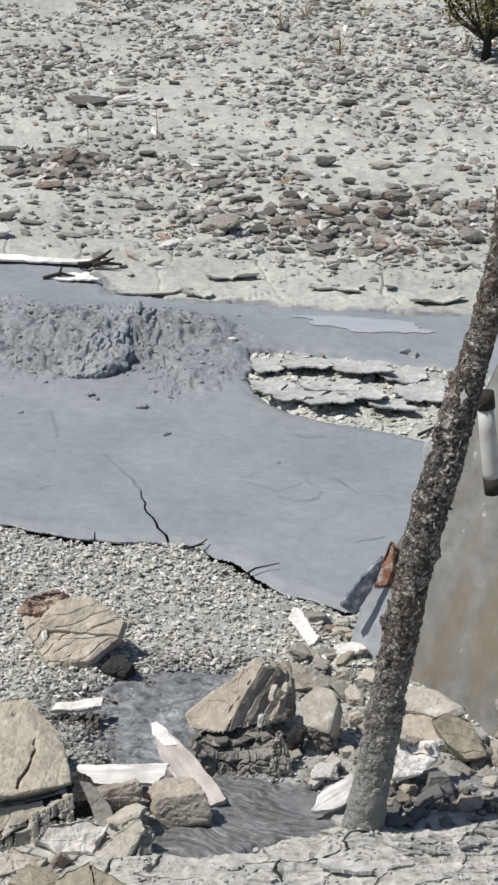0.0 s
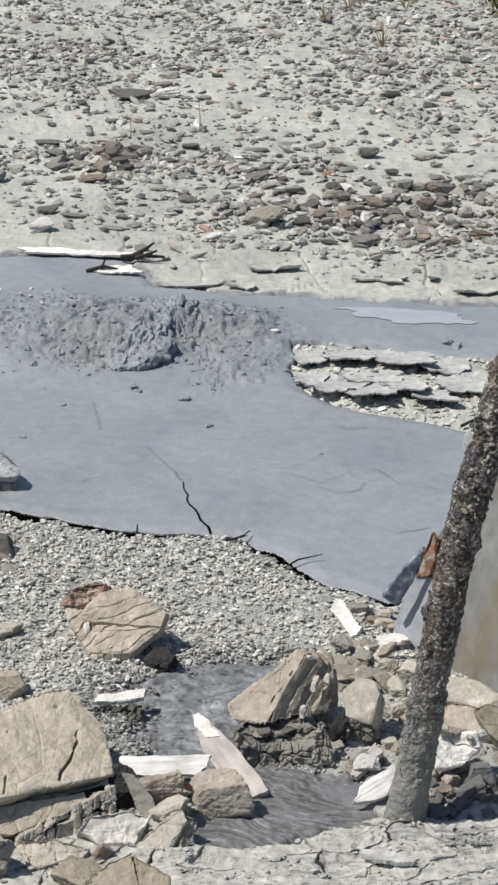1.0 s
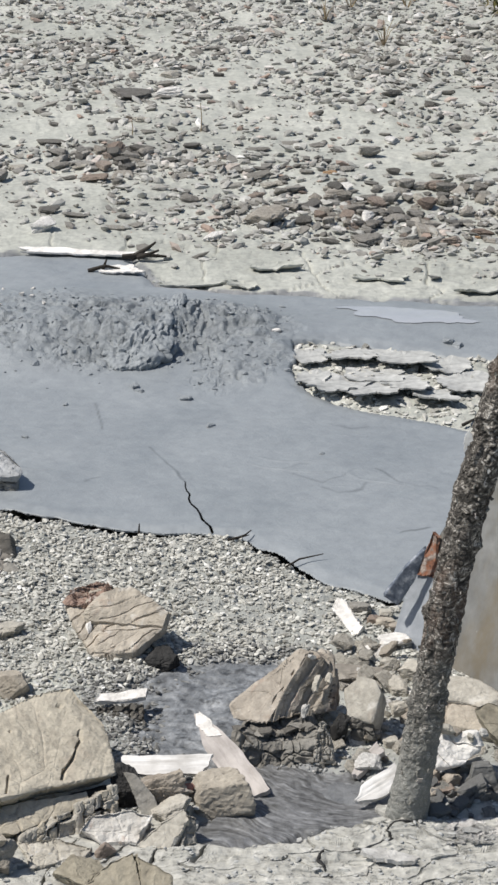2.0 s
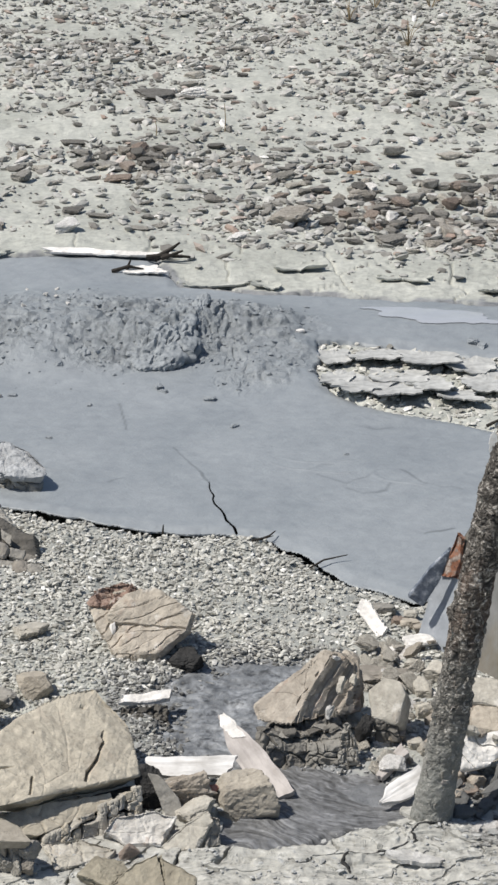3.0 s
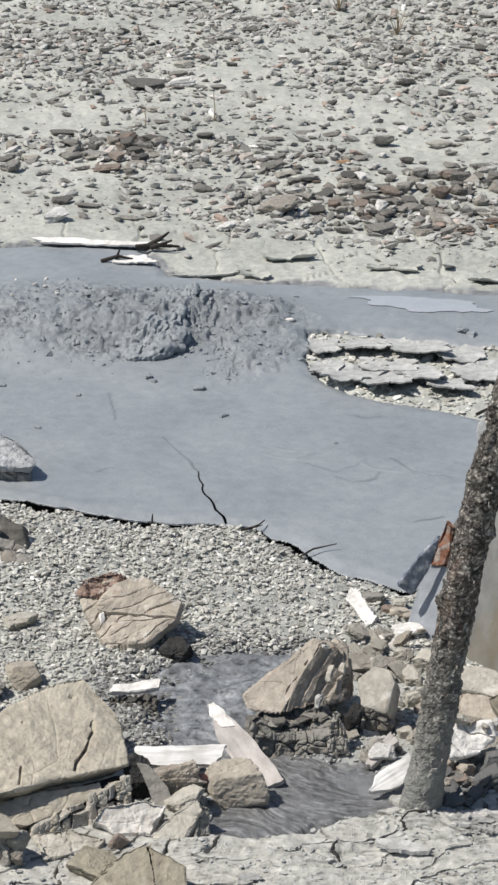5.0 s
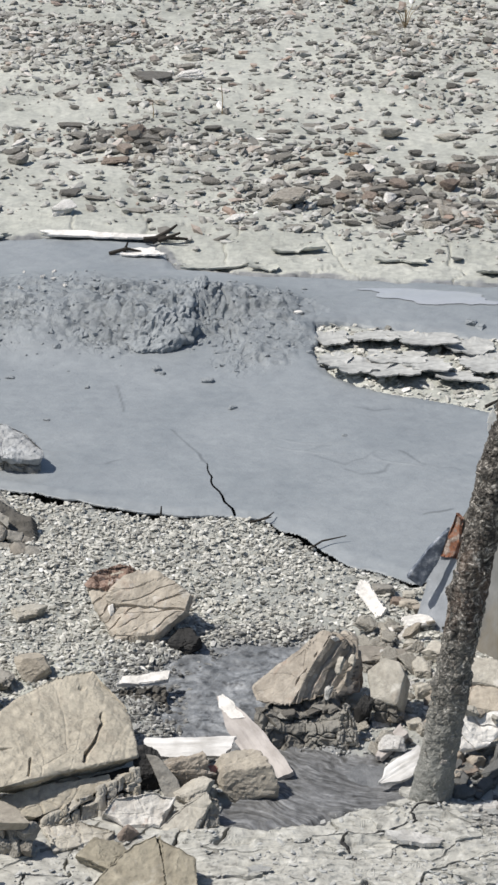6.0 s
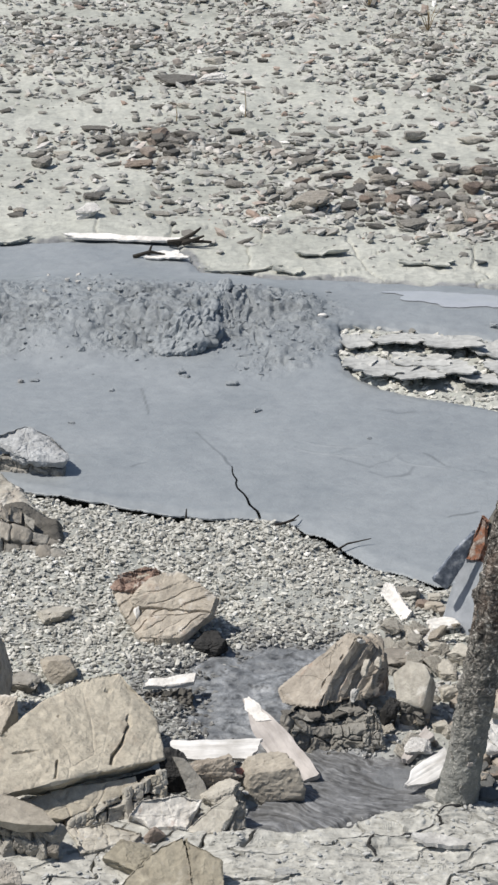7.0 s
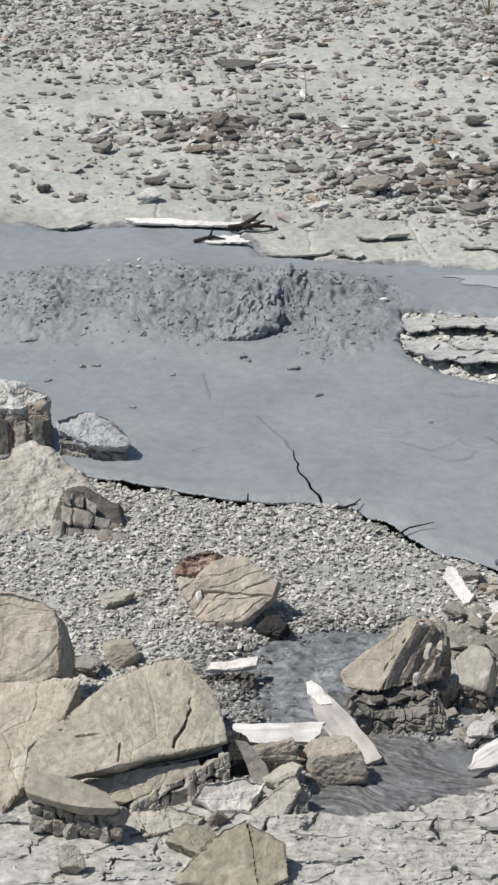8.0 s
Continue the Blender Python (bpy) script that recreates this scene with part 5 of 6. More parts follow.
flagstone(ob, "crumbled_side", [(-0.440, 3.856, 0.030), (-0.425, 3.880, 0.056), (-0.400, 3.888, 0.046), (-0.352, 3.876, 0.012), (-0.340, 3.844, 0.0), (-0.36, 3.818, -0.012), (-0.440, 3.818, 0.0)], 0.035, DIM, 64, 6, 0.0040, cut=0.1, worn=0.002, label="dark crumbling side")
rs = random.Random(21)
for row, (low, high) in enumerate(((0.0, 0.36), (0.36, 0.70), (0.70, 1.0))):
    u = rs.uniform(0.0, 0.08) if row else 0.0
    while u < (0.98, 0.86, 0.55)[row]:
        v = min(u + rs.uniform(0.13, 0.26), 1.0)
        out, c, turn = rs.uniform(-0.020, -0.004), [], rs.uniform(-0.010, 0.010)
        for t, s in ((u + 0.012, low + 0.02), (u + 0.012, high - 0.02), (v - 0.012, high - 0.03), (v - 0.012, low + 0.02)):
            t, s = t + rs.uniform(-0.03, 0.03), s + rs.uniform(-0.06, 0.05)
            foot, top = (-0.446 + 0.118 * t, 3.800 + 0.004 * t, -0.004), (-0.438 + 0.108 * t, 3.866 - 0.012 * t, 0.068 - 0.055 * t)
            c.append(tuple(a + (b - a) * s for a, b in zip((foot[0], foot[1] + out, foot[2]), (top[0], top[1] + 0.6 * out + turn * (t > u + 0.05), top[2]))))
        flagstone(ob, "block", c, 0.026, (UMBER, SHADE, UMBER)[rs.randrange(3)], 700 + 10 * row + int(u * 9), 5, 0.0030, 0.12, "brown angular block", worn=0.002)
        u = v

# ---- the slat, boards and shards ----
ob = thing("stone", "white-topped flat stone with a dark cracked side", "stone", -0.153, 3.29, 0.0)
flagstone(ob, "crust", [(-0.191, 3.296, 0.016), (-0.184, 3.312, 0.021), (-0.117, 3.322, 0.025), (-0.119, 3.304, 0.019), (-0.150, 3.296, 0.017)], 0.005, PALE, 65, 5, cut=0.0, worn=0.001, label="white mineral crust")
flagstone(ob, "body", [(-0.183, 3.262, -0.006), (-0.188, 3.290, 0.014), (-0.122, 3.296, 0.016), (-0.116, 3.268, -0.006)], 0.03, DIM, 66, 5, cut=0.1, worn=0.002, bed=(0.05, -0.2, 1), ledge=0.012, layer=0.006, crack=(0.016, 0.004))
ob = put("board", "split wooden board standing slanted in the mud", "board", board("board", 0.168, 0.026, 0.007, OLDWOOD, 2, 0.12, -0.9, 0.3, 0.6), -0.046, 3.215, -0.044, rz=-64, rx=24, ry=14)
part("tip", board("tip", 0.050, 0.017, 0.0022, PALE, 3, 0.35, -0.2, 0.4, 0.5), ob, pose(-0.002, 0.0, 0.0062), "white bleached tip")
put("board", "bleached white flat board lying on stones", "board", board("board", 0.108, 0.026, 0.006, BLEACHED, 4, 0.14, -0.35, 0.2), -0.143, 3.083, -0.027, rz=1, rx=30)
put("stick", "white split stick leaning beside the post", "stick", board("stick", 0.075, 0.026, 0.006, BLEACHED, 6, 0.15, -0.2, 0.3, 0.8), 0.152, 3.035, -0.008, rz=40, ry=-10, rx=25)
put("stick", "weathered grey wood splinter by the post", "stick", board("stick", 0.06, 0.02, 0.007, OLDWOOD, 7, 0.3, 0.2, 0.3, 0.5), 0.155, 3.115, -0.004, rz=52, ry=-18)
ob = thing("stone", "white pointed shard standing at the pool edge", "stone", 0.163, 3.56, 0.0)
flagstone(ob, "body", [(0.140, 3.600, 0.022), (0.149, 3.613, 0.034), (0.160, 3.604, 0.035), (0.187, 3.551, 0.013), (0.179, 3.543, 0.004), (0.167, 3.547, 0.0)], 0.009, PALE, 68, 5, cut=0.0, worn=0.0022)
put("stone", "white flat pebble by the pool edge", "stone", rock("stone", (0.055, 0.04, 0.018), PALE, 69, 5, 8, 0.02), 0.228, 3.515, 0.002, rz=15)
put("stone", "small white pebble near a flat one", "stone", rock("stone", (0.026, 0.02, 0.012), PALE, 70, 4, 10, 0.02), 0.186, 3.487, 0.002)
for k, (x, y, w) in enumerate(((0.218, 3.585, 0.034), (0.236, 3.565, 0.034), (0.205, 3.605, 0.03), (0.185, 3.64, 0.04), (0.222, 3.62, 0.03))):
    put("stone", "rust-tan rounded pebble at the pool edge", "stone", rock("stone", (w, w * 0.8, w * 0.55), (TAN, BROWN, RUST, SHADE, GREY)[k], 180 + k, 4, 16, 0.03), x, y, 0.003, group="pebbles at the pool edge")


# ---- the post ----
def post():
    ob = thing("post", "leaning wooden post with rough dark bark, muddy foot", "post", 0.221, 3.0, -0.03)
    line = np.array([(-0.009, 0.0), (-0.006, 0.04), (0.002, 0.095), (0.008, 0.13), (0.019, 0.21), (0.030, 0.285), (0.041, 0.36), (0.056, 0.432), (0.068, 0.485), (0.080, 0.528), (0.094, 0.60), (0.106, 0.645), (0.117, 0.69), (0.128, 0.76), (0.134, 0.80), (0.150, 1.02)])
    rows, sides = 620, 110
    zz = np.linspace(0, 1.02, rows)
    xx = np.interp(zz, line[:, 1], line[:, 0])
    for _ in range(40):
        xx[1:-1] = (xx[:-2] + xx[1:-1] * 2 + xx[2:]) / 4
    rad = np.interp(zz, [0, 0.05, 0.12, 0.25, 0.48, 0.58, 0.66, 0.75, 1.02], [0.0275, 0.0238, 0.0215, 0.0205, 0.0215, 0.0200, 0.0165, 0.0130, 0.0110])
    a = np.linspace(0, 2 * math.pi, sides, endpoint=False)
    c = np.stack([np.repeat(xx[:, None], sides, 1), np.zeros((rows, sides)), np.repeat(zz[:, None], sides, 1)], -1)
    d = np.stack([np.cos(a), np.sin(a), 0 * a], -1)[None]
    p = c + d * rad[:, None, None]
    h = 0.0016 * fbm(p * np.array([1, 1, 0.7]), 40, 4, 5) + 0.0016 * np.abs(fbm(p, 75, 3, 6))
    chip = fbm(p, 85, 3, 7) * 2
    h = h + 0.0007 * (np.floor(chip) - chip * 0.4)
    # scales of bark that lift at their lower rims
    w = p.reshape(-1, 3) * np.array([1, 1, 1.35]) + 0.004 * np.stack([fbm(p.reshape(-1, 3), 60, 2, k) for k in (41, 42, 43)], -1)
    d1, d2, rid = cells3(w, 0.0095, 44)
    scale = step(0.0, 0.0022, d2 - d1) * (0.1 + rid)
    h = h + (0.0020 * scale).reshape(h.shape) * step(0.03, 0.16, zz)[:, None]
    for kz, ka in ((0.19, 3.3), (0.31, 2.9), (0.47, 3.6), (0.62, 2.8), (0.40, 5.9), (0.71, 5.2)):
        da = np.angle(np.exp(1j * (a - ka)))[None] * rad[:, None]
        h = h + 0.006 * np.exp(-((zz[:, None] - kz) ** 2 + da ** 2) / 0.008 ** 2)
    p = p + d * h[..., None]
    v = np.vstack([p.reshape(-1, 3), [[xx[0], 0, 0]], [[xx[-1], 0, 1.02]]])
    i = (np.arange(rows - 1)[:, None] * sides + np.arange(sides)[None]).ravel()
    j = (np.arange(rows - 1)[:, None] * sides + (np.arange(sides)[None] + 1) % sides).ravel()
    tri = np.vstack([np.stack([i, j, j + sides], -1), np.stack([i, j + sides, i + sides], -1)])
    k = np.arange(sides)
    tri = np.vstack([tri, np.stack([np.full(sides, rows * sides + 1), (rows - 1) * sides + k, (rows - 1) * sides + (k + 1) % sides], -1), np.stack([np.full(sides, rows * sides), (k + 1) % sides, k], -1)])
    part("trunk", mesh_of("trunk", v, tri, BARK, smooth=False), ob)
    for x, z, w, hgt in ((0.052, 0.540, 0.0050, 0.012), (0.092, 0.606, 0.004, 0.006), (0.078, 0.50, 0.002, 0.003)):
        part("peeled_patch", plate_mesh("peeled_patch", (w, hgt), 0.002, BLEACHED, 0, 3, 4, 0.5), ob, pose(x, -0.0215, z, 90, 12, 0), "bare pale wood patch")
    chips = [plate_mesh("bark_flake", (0.0035, 0.0022), 0.0008, m, 0.0012, 50 + k, 3, 0.5) for k, m in enumerate((BARK, OLDWOOD, STONE, BARK, SHADE))]
    rs = random.Random(17)
    for k in range(90):
        z = rs.uniform(0.06, 0.80)
        ang = rs.uniform(180, 360)
        rr = float(np.interp(z, [0, 0.05, 0.12, 0.25, 0.48, 0.58, 0.66, 0.75, 1.02], [0.0275, 0.0238, 0.0215, 0.0205, 0.0215, 0.0200, 0.0165, 0.0130, 0.0110])) + 0.001
        x = float(np.interp(z, zz, xx)) + rr * math.cos(radians(ang))
        m = pose(x, rr * math.sin(radians(ang)), z, 0, 0, ang) @ pose(0, 0, 0, 0, 90 + rs.uniform(-30, 30), rs.uniform(0, 180)) @ Matrix.Diagonal((rs.uniform(0.6, 1.5), rs.uniform(0.6, 1.5), 1, 1))
        part("bark_flake", chips[rs.choice((0, 0, 1, 2, 2, 3, 4))], ob, m)
    return ob


post()


# ---- the bent sheet and the pipe behind the post ----
def sheet():
    """A stained sheet of metal leaning to the right, its left edge folded."""
    ob = thing("metal_sheet", "dented stained grey metal sheet leaning behind the post", "metal sheet", 0.27, 3.45, 0.0)
    n, m = 46, 60
    s, t = np.meshgrid(np.linspace(0, 1, n), np.linspace(0, 1, m), indexing="ij")
    # foot from far left to near right, top edge rising to the right
    fx, fy = 0.243 + 0.205 * s, 3.545 - 0.40 * s
    top = 0.085 + 0.535 * s
    x = fx + 0.10 * t * top + 0.0 * s
    y = fy + (0.30 + 0.45 * s) * t * top
    z = t * top - 0.01
    p = np.stack([x, y, z], -1)
    p[..., 1] += 0.006 * fbm(p, 9, 3, 4)
    v = p.reshape(-1, 3) - np.array([0.27, 3.45, 0.0])
    i = (np.arange(n - 1)[:, None] * m + np.arange(m - 1)[None]).ravel()
    f = np.stack([i, i + m, i + m + 1, i + 1], -1)
    N = len(v)
    v2 = np.vstack([v, v + np.array([0.004, 0.005, 0.0])])
    rim = [k * m for k in range(n)] + [(n - 1) * m + k for k in range(1, m)] + [k * m + m - 1 for k in range(n - 2, -1, -1)] + [k for k in range(m - 2, 0, -1)]
    g = np.array([(a, b, b + N, a + N) for a, b in zip(rim, rim[1:] + rim[:1])])
    part("panel", mesh_of("panel", v2, np.vstack([f, f[:, ::-1] + N, g]), SHEET), ob)
    # the torn left edge: a scuffed blue flap bent outwards, a rusty corner and a turned strip, its lit tone put into a
    # paler colour
    def torn(name, corners, mat, seed, label, rough=0.0008):
        planes, q = flag(corners, 0.004, 0.0)
        part(name, hewn(name, about(q, planes), mat, seed, 6, rough, worn=0.0008, reach=0.3), ob, pose(q[0] - 0.27, q[1] - 3.45, q[2]), label)
    torn("flap", [(0.212, 3.52, 0.076), (0.240, 3.52, 0.118), (0.270, 3.52, 0.150), (0.256, 3.52, 0.100), (0.232, 3.52, 0.062)], BLUE, 12, "scuffed blue flap")
    torn("rusty_corner", [(0.256, 3.546, 0.096), (0.262, 3.548, 0.108), (0.268, 3.548, 0.128), (0.281, 3.545, 0.166), (0.290, 3.535, 0.160), (0.286, 3.518, 0.100)], ORANGE, 14, "orange rusted corner", 0.0022)
    torn("turned_strip", [(0.229, 3.543, 0.0), (0.250, 3.556, 0.080), (0.262, 3.553, 0.098), (0.286, 3.520, 0.102), (0.284, 3.505, 0.074), (0.262, 3.486, 0.0)], STRIP, 16, "turned strip, pale blue-grey for the light it catches")
    return ob


sheet()
ob = thing("pipe", "short scuffed metal pipe leaning on a sheet", "pipe", 0.404, 3.36, 0.32)
part("barrel", tube("barrel", [(-0.019, 0.0, 0.112), (-0.015, 0.0, 0.08), (-0.007, 0.0, 0.02), (-0.005, 0.0, 0.005)], [0.0105, 0.0115, 0.0115, 0.0105], PIPE, 24), ob)
part("collar", tube("collar", [(-0.021, 0.0, 0.130), (-0.018, 0.0, 0.108)], [0.0128, 0.0125], TWIG, 24), ob, None, "dark collar")
part("collar", tube("collar", [(-0.0055, 0.0, 0.010), (-0.003, 0.0, -0.012)], [0.0125, 0.0115], TWIG, 24), ob, None, "dark collar")

ob = thing("rock", "white crusted angular rock behind the post", "rock", 0.285, 3.15, 0.0)
flagstone(ob, "body", [(0.256, 3.092, 0.018), (0.255, 3.112, 0.066), (0.272, 3.118, 0.062), (0.309, 3.132, 0.071), (0.314, 3.104, 0.042), (0.292, 3.092, 0.026)], 0.035, PALE, 201, 7, 0.0026, cut=0.3, worn=0.004, bed=(0.6, 0.1, 0.8), ledge=0.004, layer=0.016)
for k, (x, y, z, w) in enumerate(((0.268, 3.116, 0.066, 0.022), (0.283, 3.118, 0.062, 0.018), (0.300, 3.108, 0.058, 0.016), (0.318, 3.118, 0.058, 0.020))):
    part("lump", rock("lump", (w, w * 0.8, w * 0.7), (GREY, BROWN, GREY, CHALK)[k], 620 + k, 4, 8, 0.06, sharp=(0.55, 1.0)), ob, pose(x - 0.285, y - 3.15, z - 0.006, 20, 10 * k, 40 * k), "grey-brown lump on the crust")
ob = thing("rock", "brown flat slab tilted against the metal sheet", "rock", 0.34, 3.18, 0.0)
flagstone(ob, "body", [(0.312, 3.192, 0.058), (0.334, 3.206, 0.060), (0.364, 3.203, 0.050), (0.378, 3.180, 0.034), (0.386, 3.158, 0.020), (0.358, 3.148, 0.018), (0.330, 3.166, 0.038)], 0.024, OLIVE, 202, 7, 0.0018, cut=0.4, worn=0.003, bed=(0.3, 0.2, 0.93), ledge=0.003, layer=0.012)
ob = thing("rock", "pale tan layered ledge at the foot of the sheet", "rock", 0.32, 3.27, 0.0)
for k, (dy, dz) in enumerate(((0.0, 0.0), (-0.022, -0.012), (-0.045, -0.020))):
    flagstone(ob, "layer", [(0.272 + 0.004 * k, 3.288 + dy, 0.046 + dz), (0.290, 3.305 + dy, 0.052 + dz), (0.325, 3.298 + dy, 0.050 + dz), (0.362, 3.262 + dy, 0.036 + dz), (0.340, 3.248 + dy, 0.034 + dz), (0.280, 3.262 + dy, 0.040 + dz)], 0.016, (GREY, BROWN, TAN)[k], 230 + k, 6, 0.0026, cut=0.2, worn=0.0025, bed=(0.1, -0.1, 1), ledge=0.004, layer=0.009)
ob = thing("rock", "dark grey wet stone block by the post", "rock", 0.315, 3.07, 0.0)
flagstone(ob, "body", [(0.294, 3.062, -0.004), (0.302, 3.072, 0.036), (0.328, 3.072, 0.036), (0.338, 3.064, -0.002)], 0.03, WETCLAY, 203, 6, 0.0016, cut=0.05, worn=0.003)
put("rock", "grey rounded stone at the sheet foot", "rock", rock("rock", (0.07, 0.06, 0.07), STONE, 204, 5, 14, 0.03), 0.43, 3.25, 0.004)
put("rock", "dark pitted rubble stone with rust stains", "rock", rock("rock", (0.035, 0.03, 0.018), RUST, 205, 5, 9, 0.07), 0.268, 3.065, 0.004)
put("rock", "brown rubble stone with a pale edge", "rock", rock("rock", (0.06, 0.05, 0.03), BROWN, 206, 5, 9, 0.07), 0.30, 3.27, 0.004)
for k in range(26):
    r = random.Random(k + 400)
    put("stone", "small broken brown stone beside the post", "stone", rock("stone", (r.uniform(0.015, 0.04), 0.025, r.uniform(0.012, 0.024)), (SHADE, BROWN, GREY)[k % 3], 210 + k, 4, 9, 0.06), r.uniform(0.25, 0.46), r.uniform(3.03, 3.24), 0.003, rz=k * 40, group="rubble by the post")

WET_STONES = [rock("rubble_stone", (1.0, 0.75, 0.6), m, 640 + k, 4, 9, 0.06, strata=0.06, layers=3) for k, m in enumerate((WETCLAY, SHADE, WETCLAY, UMBER))]
r = random.Random(77)
for k in range(90):
    u = r.random()
    x, y = 0.25 + 0.24 * u, 3.002 + 0.02 * u + 0.075 * r.random()
    w = 0.010 + 0.022 * r.random() ** 1.8
    ob = tagged(new("rubble_stone", WET_STONES[k % 4]), ("dark wet", "brown", "dark wet", "dark brown")[k % 4] + " crumbled stone in the hollow by the post", "stone", "rubble by the post")
    ob.matrix_basis = pose(x, y, z_at(x, y) - 0.12 * w, r.uniform(-25, 25), r.uniform(-25, 25), r.uniform(0, 360)) @ Matrix.Diagonal((w, w, w, 1))
WHITE_FLAKES = [plate_mesh("mud_flake", (1.0, 0.5), 0.16, m, 0.15, 150 + k, 4, 0.45) for k, m in enumerate((PALE, CHALK, CHALK))]
for k in range(64):
    u = r.random()
    x, y = 0.255 + 0.21 * u, 2.925 + 0.02 * u + 0.060 * r.random()
    w = 0.006 + 0.013 * r.random() ** 1.6
    ob = tagged(new("mud_flake", WHITE_FLAKES[k % 3]), "white crumbling flake of dried mud beside the post", "mud flake", "mud flakes")
    ob.matrix_basis = pose(x, y, z_at(x, y) + 0.001, r.uniform(-12, 20), r.uniform(-12, 12), r.uniform(-40, 40)) @ Matrix.Diagonal((w, w, w, 1))

RUBBLE = [rock("rubble_stone", (1.0, 0.8, 0.42), m, 260 + k, 4, 9, 0.05, strata=0.08, layers=3, under=0.0) for k, m in enumerate((GREY, GREY, GREY, TAN, BROWN, GREY, CHALK, PALE, GREY, WETCLAY))]
r = random.Random(31)
for k in range(170):
    x, y = (r.uniform(0.13, 0.26), r.uniform(3.13, 3.52)) if k % 2 else (r.uniform(0.25, 0.47), r.uniform(3.04, 3.30))
    if k % 2 and x < 0.19 and 3.22 < y < 3.36:
        continue
    w = 0.012 + 0.03 * r.random() ** 2
    k = (k if k % 10 != 9 else 0) if k % 2 or y > 3.11 else 9
    ob = tagged(new("rubble_stone", RUBBLE[k % 10]), ("pale grey", "pale grey", "pale grey", "tan", "brown", "pale grey", "whitish", "white", "pale grey", "dark wet")[k % 10] + " broken stone in the rubble by the post", "stone", "rubble by the post")
    ob.matrix_basis = pose(x, y, z_at(x, y) - 0.1 * w + r.choice((0, 0, 0.012)), r.uniform(-30, 30), r.uniform(-30, 30), r.uniform(0, 360)) @ Matrix.Diagonal((w, w, w, 1))

# ---- slabs of dried crust between the two arms of the mud ----
PLATES = [(0.218, 4.80, 0.052, 0.055, 4, 0.009), (0.318, 4.785, 0.060, 0.055, 2, 0.010), (0.190, 4.635, 0.048, 0.062, -24, 0.007), (0.248, 4.615, 0.046, 0.075, 6, 0.008), (0.310, 4.640, 0.040, 0.058, 22, 0.007),
          (0.362, 4.580, 0.036, 0.045, 6, 0.006), (0.142, 4.805, 0.030, 0.050, 10, 0.003), (0.146, 4.690, 0.032, 0.045, -10, 0.003), (0.425, 4.66, 0.05, 0.06, 0, 0.003), (0.40, 4.76, 0.045, 0.05, 8, 0.003), (0.262, 4.70, 0.055, 0.04, -4, 0.002)]
for k, (x, y, w, d, turn, z) in enumerate(PLATES):
    ob = tagged(new("mud_plate", plate_mesh("mud_plate", (w, d), 0.0028, CAKE, 0.005, 20 + k, ragged=0.26)), "pale cracked plate of dried mud with curled edge", "dried mud", "dried mud plates")
    ob.matrix_basis = pose(x, y, z, -8 if k < 6 else -3, 0, turn)
for k, (x, y, w, d, turn) in enumerate(((0.08, 5.40, 0.05, 0.03, 20), (0.50, 5.255, 0.055, 0.03, 20), (-0.085, 5.30, 0.075, 0.025, 8), (0.02, 5.275, 0.03, 0.02, -25), (0.30, 5.33, 0.05, 0.025, -6))):
    ob = tagged(new("mud_plate", plate_mesh("mud_plate", (w, d), 0.003, CLAY, 0.008, 60 + k, ragged=0.3)), "pale flap of dried clay lifting off the ground", "dried mud", "dried mud plates")
    ob.matrix_basis = pose(x, y, z_at(x, y) + 0.001, -4, 0, turn)
for k, (x, y, w, d, turn) in enumerate(((-0.318, 5.495, 0.130, 0.017, -8), (-0.232, 5.372, 0.045, 0.022, -14), (-0.57, 5.50, 0.05, 0.02, 3))):
    ob = tagged(new("mud_plate", plate_mesh("mud_plate", (w, d), 0.003, PALE if k < 2 else CLAY, 0.004, 40 + k, ragged=0.45)), "white dried mud flap at the pool's far shore" if k < 2 else "thin grey mud flap at the pool's far shore", "dried mud", "dried mud plates")
    ob.matrix_basis = pose(x, y, 0.005, 2, 0, turn)

# a film of water on the far arm, the sky's reflection put into its pale colour
def film_at(x, y):
    return np.hypot((x - 0.34) / 0.125, (y - 5.06 + 0.28 * (x - 0.34)) / 0.055) + 0.25 * fbm(flat3(x, y * 2), 12, 3, 81)


fm, _ = grid_mesh("puddle", np.arange(0.15, 0.56, 0.0016), np.arange(4.95, 5.2, 0.0025), lambda x, y: mud_height(x, y) + 0.0015, FILM, lambda x, y: film_at(x, y) < 1.0)
thing("puddle", "thin film of water on mud, sky sheen in its pale colour", "puddle", data=fm)

# ---- clots and twigs in the mud ----
for k in range(60):
    r = random.Random(900 + k)
    x, y = -0.36 + 0.33 * r.uniform(-1.0, 0.9), 4.84 + 0.10 * r.uniform(-1.3, 1.3)
    w = 0.008 + 0.018 * r.random() ** 2.5
    ob = tagged(new("mud_clot", rock("mud_clot", (w * r.uniform(0.8, 1.5), w * 0.8, w * 0.6), LUMP, 310 + k, 3, 8, 0.14, sharp=(0.5, 1.0))), "small wet grey clot of mud near the vent", "mud clot", "mud clots")
    ob.matrix_basis = pose(x, y, float(mud_height(np.array([x]), np.array([y]))[0]) - 0.3 * w, 0, 0, r.uniform(0, 360))

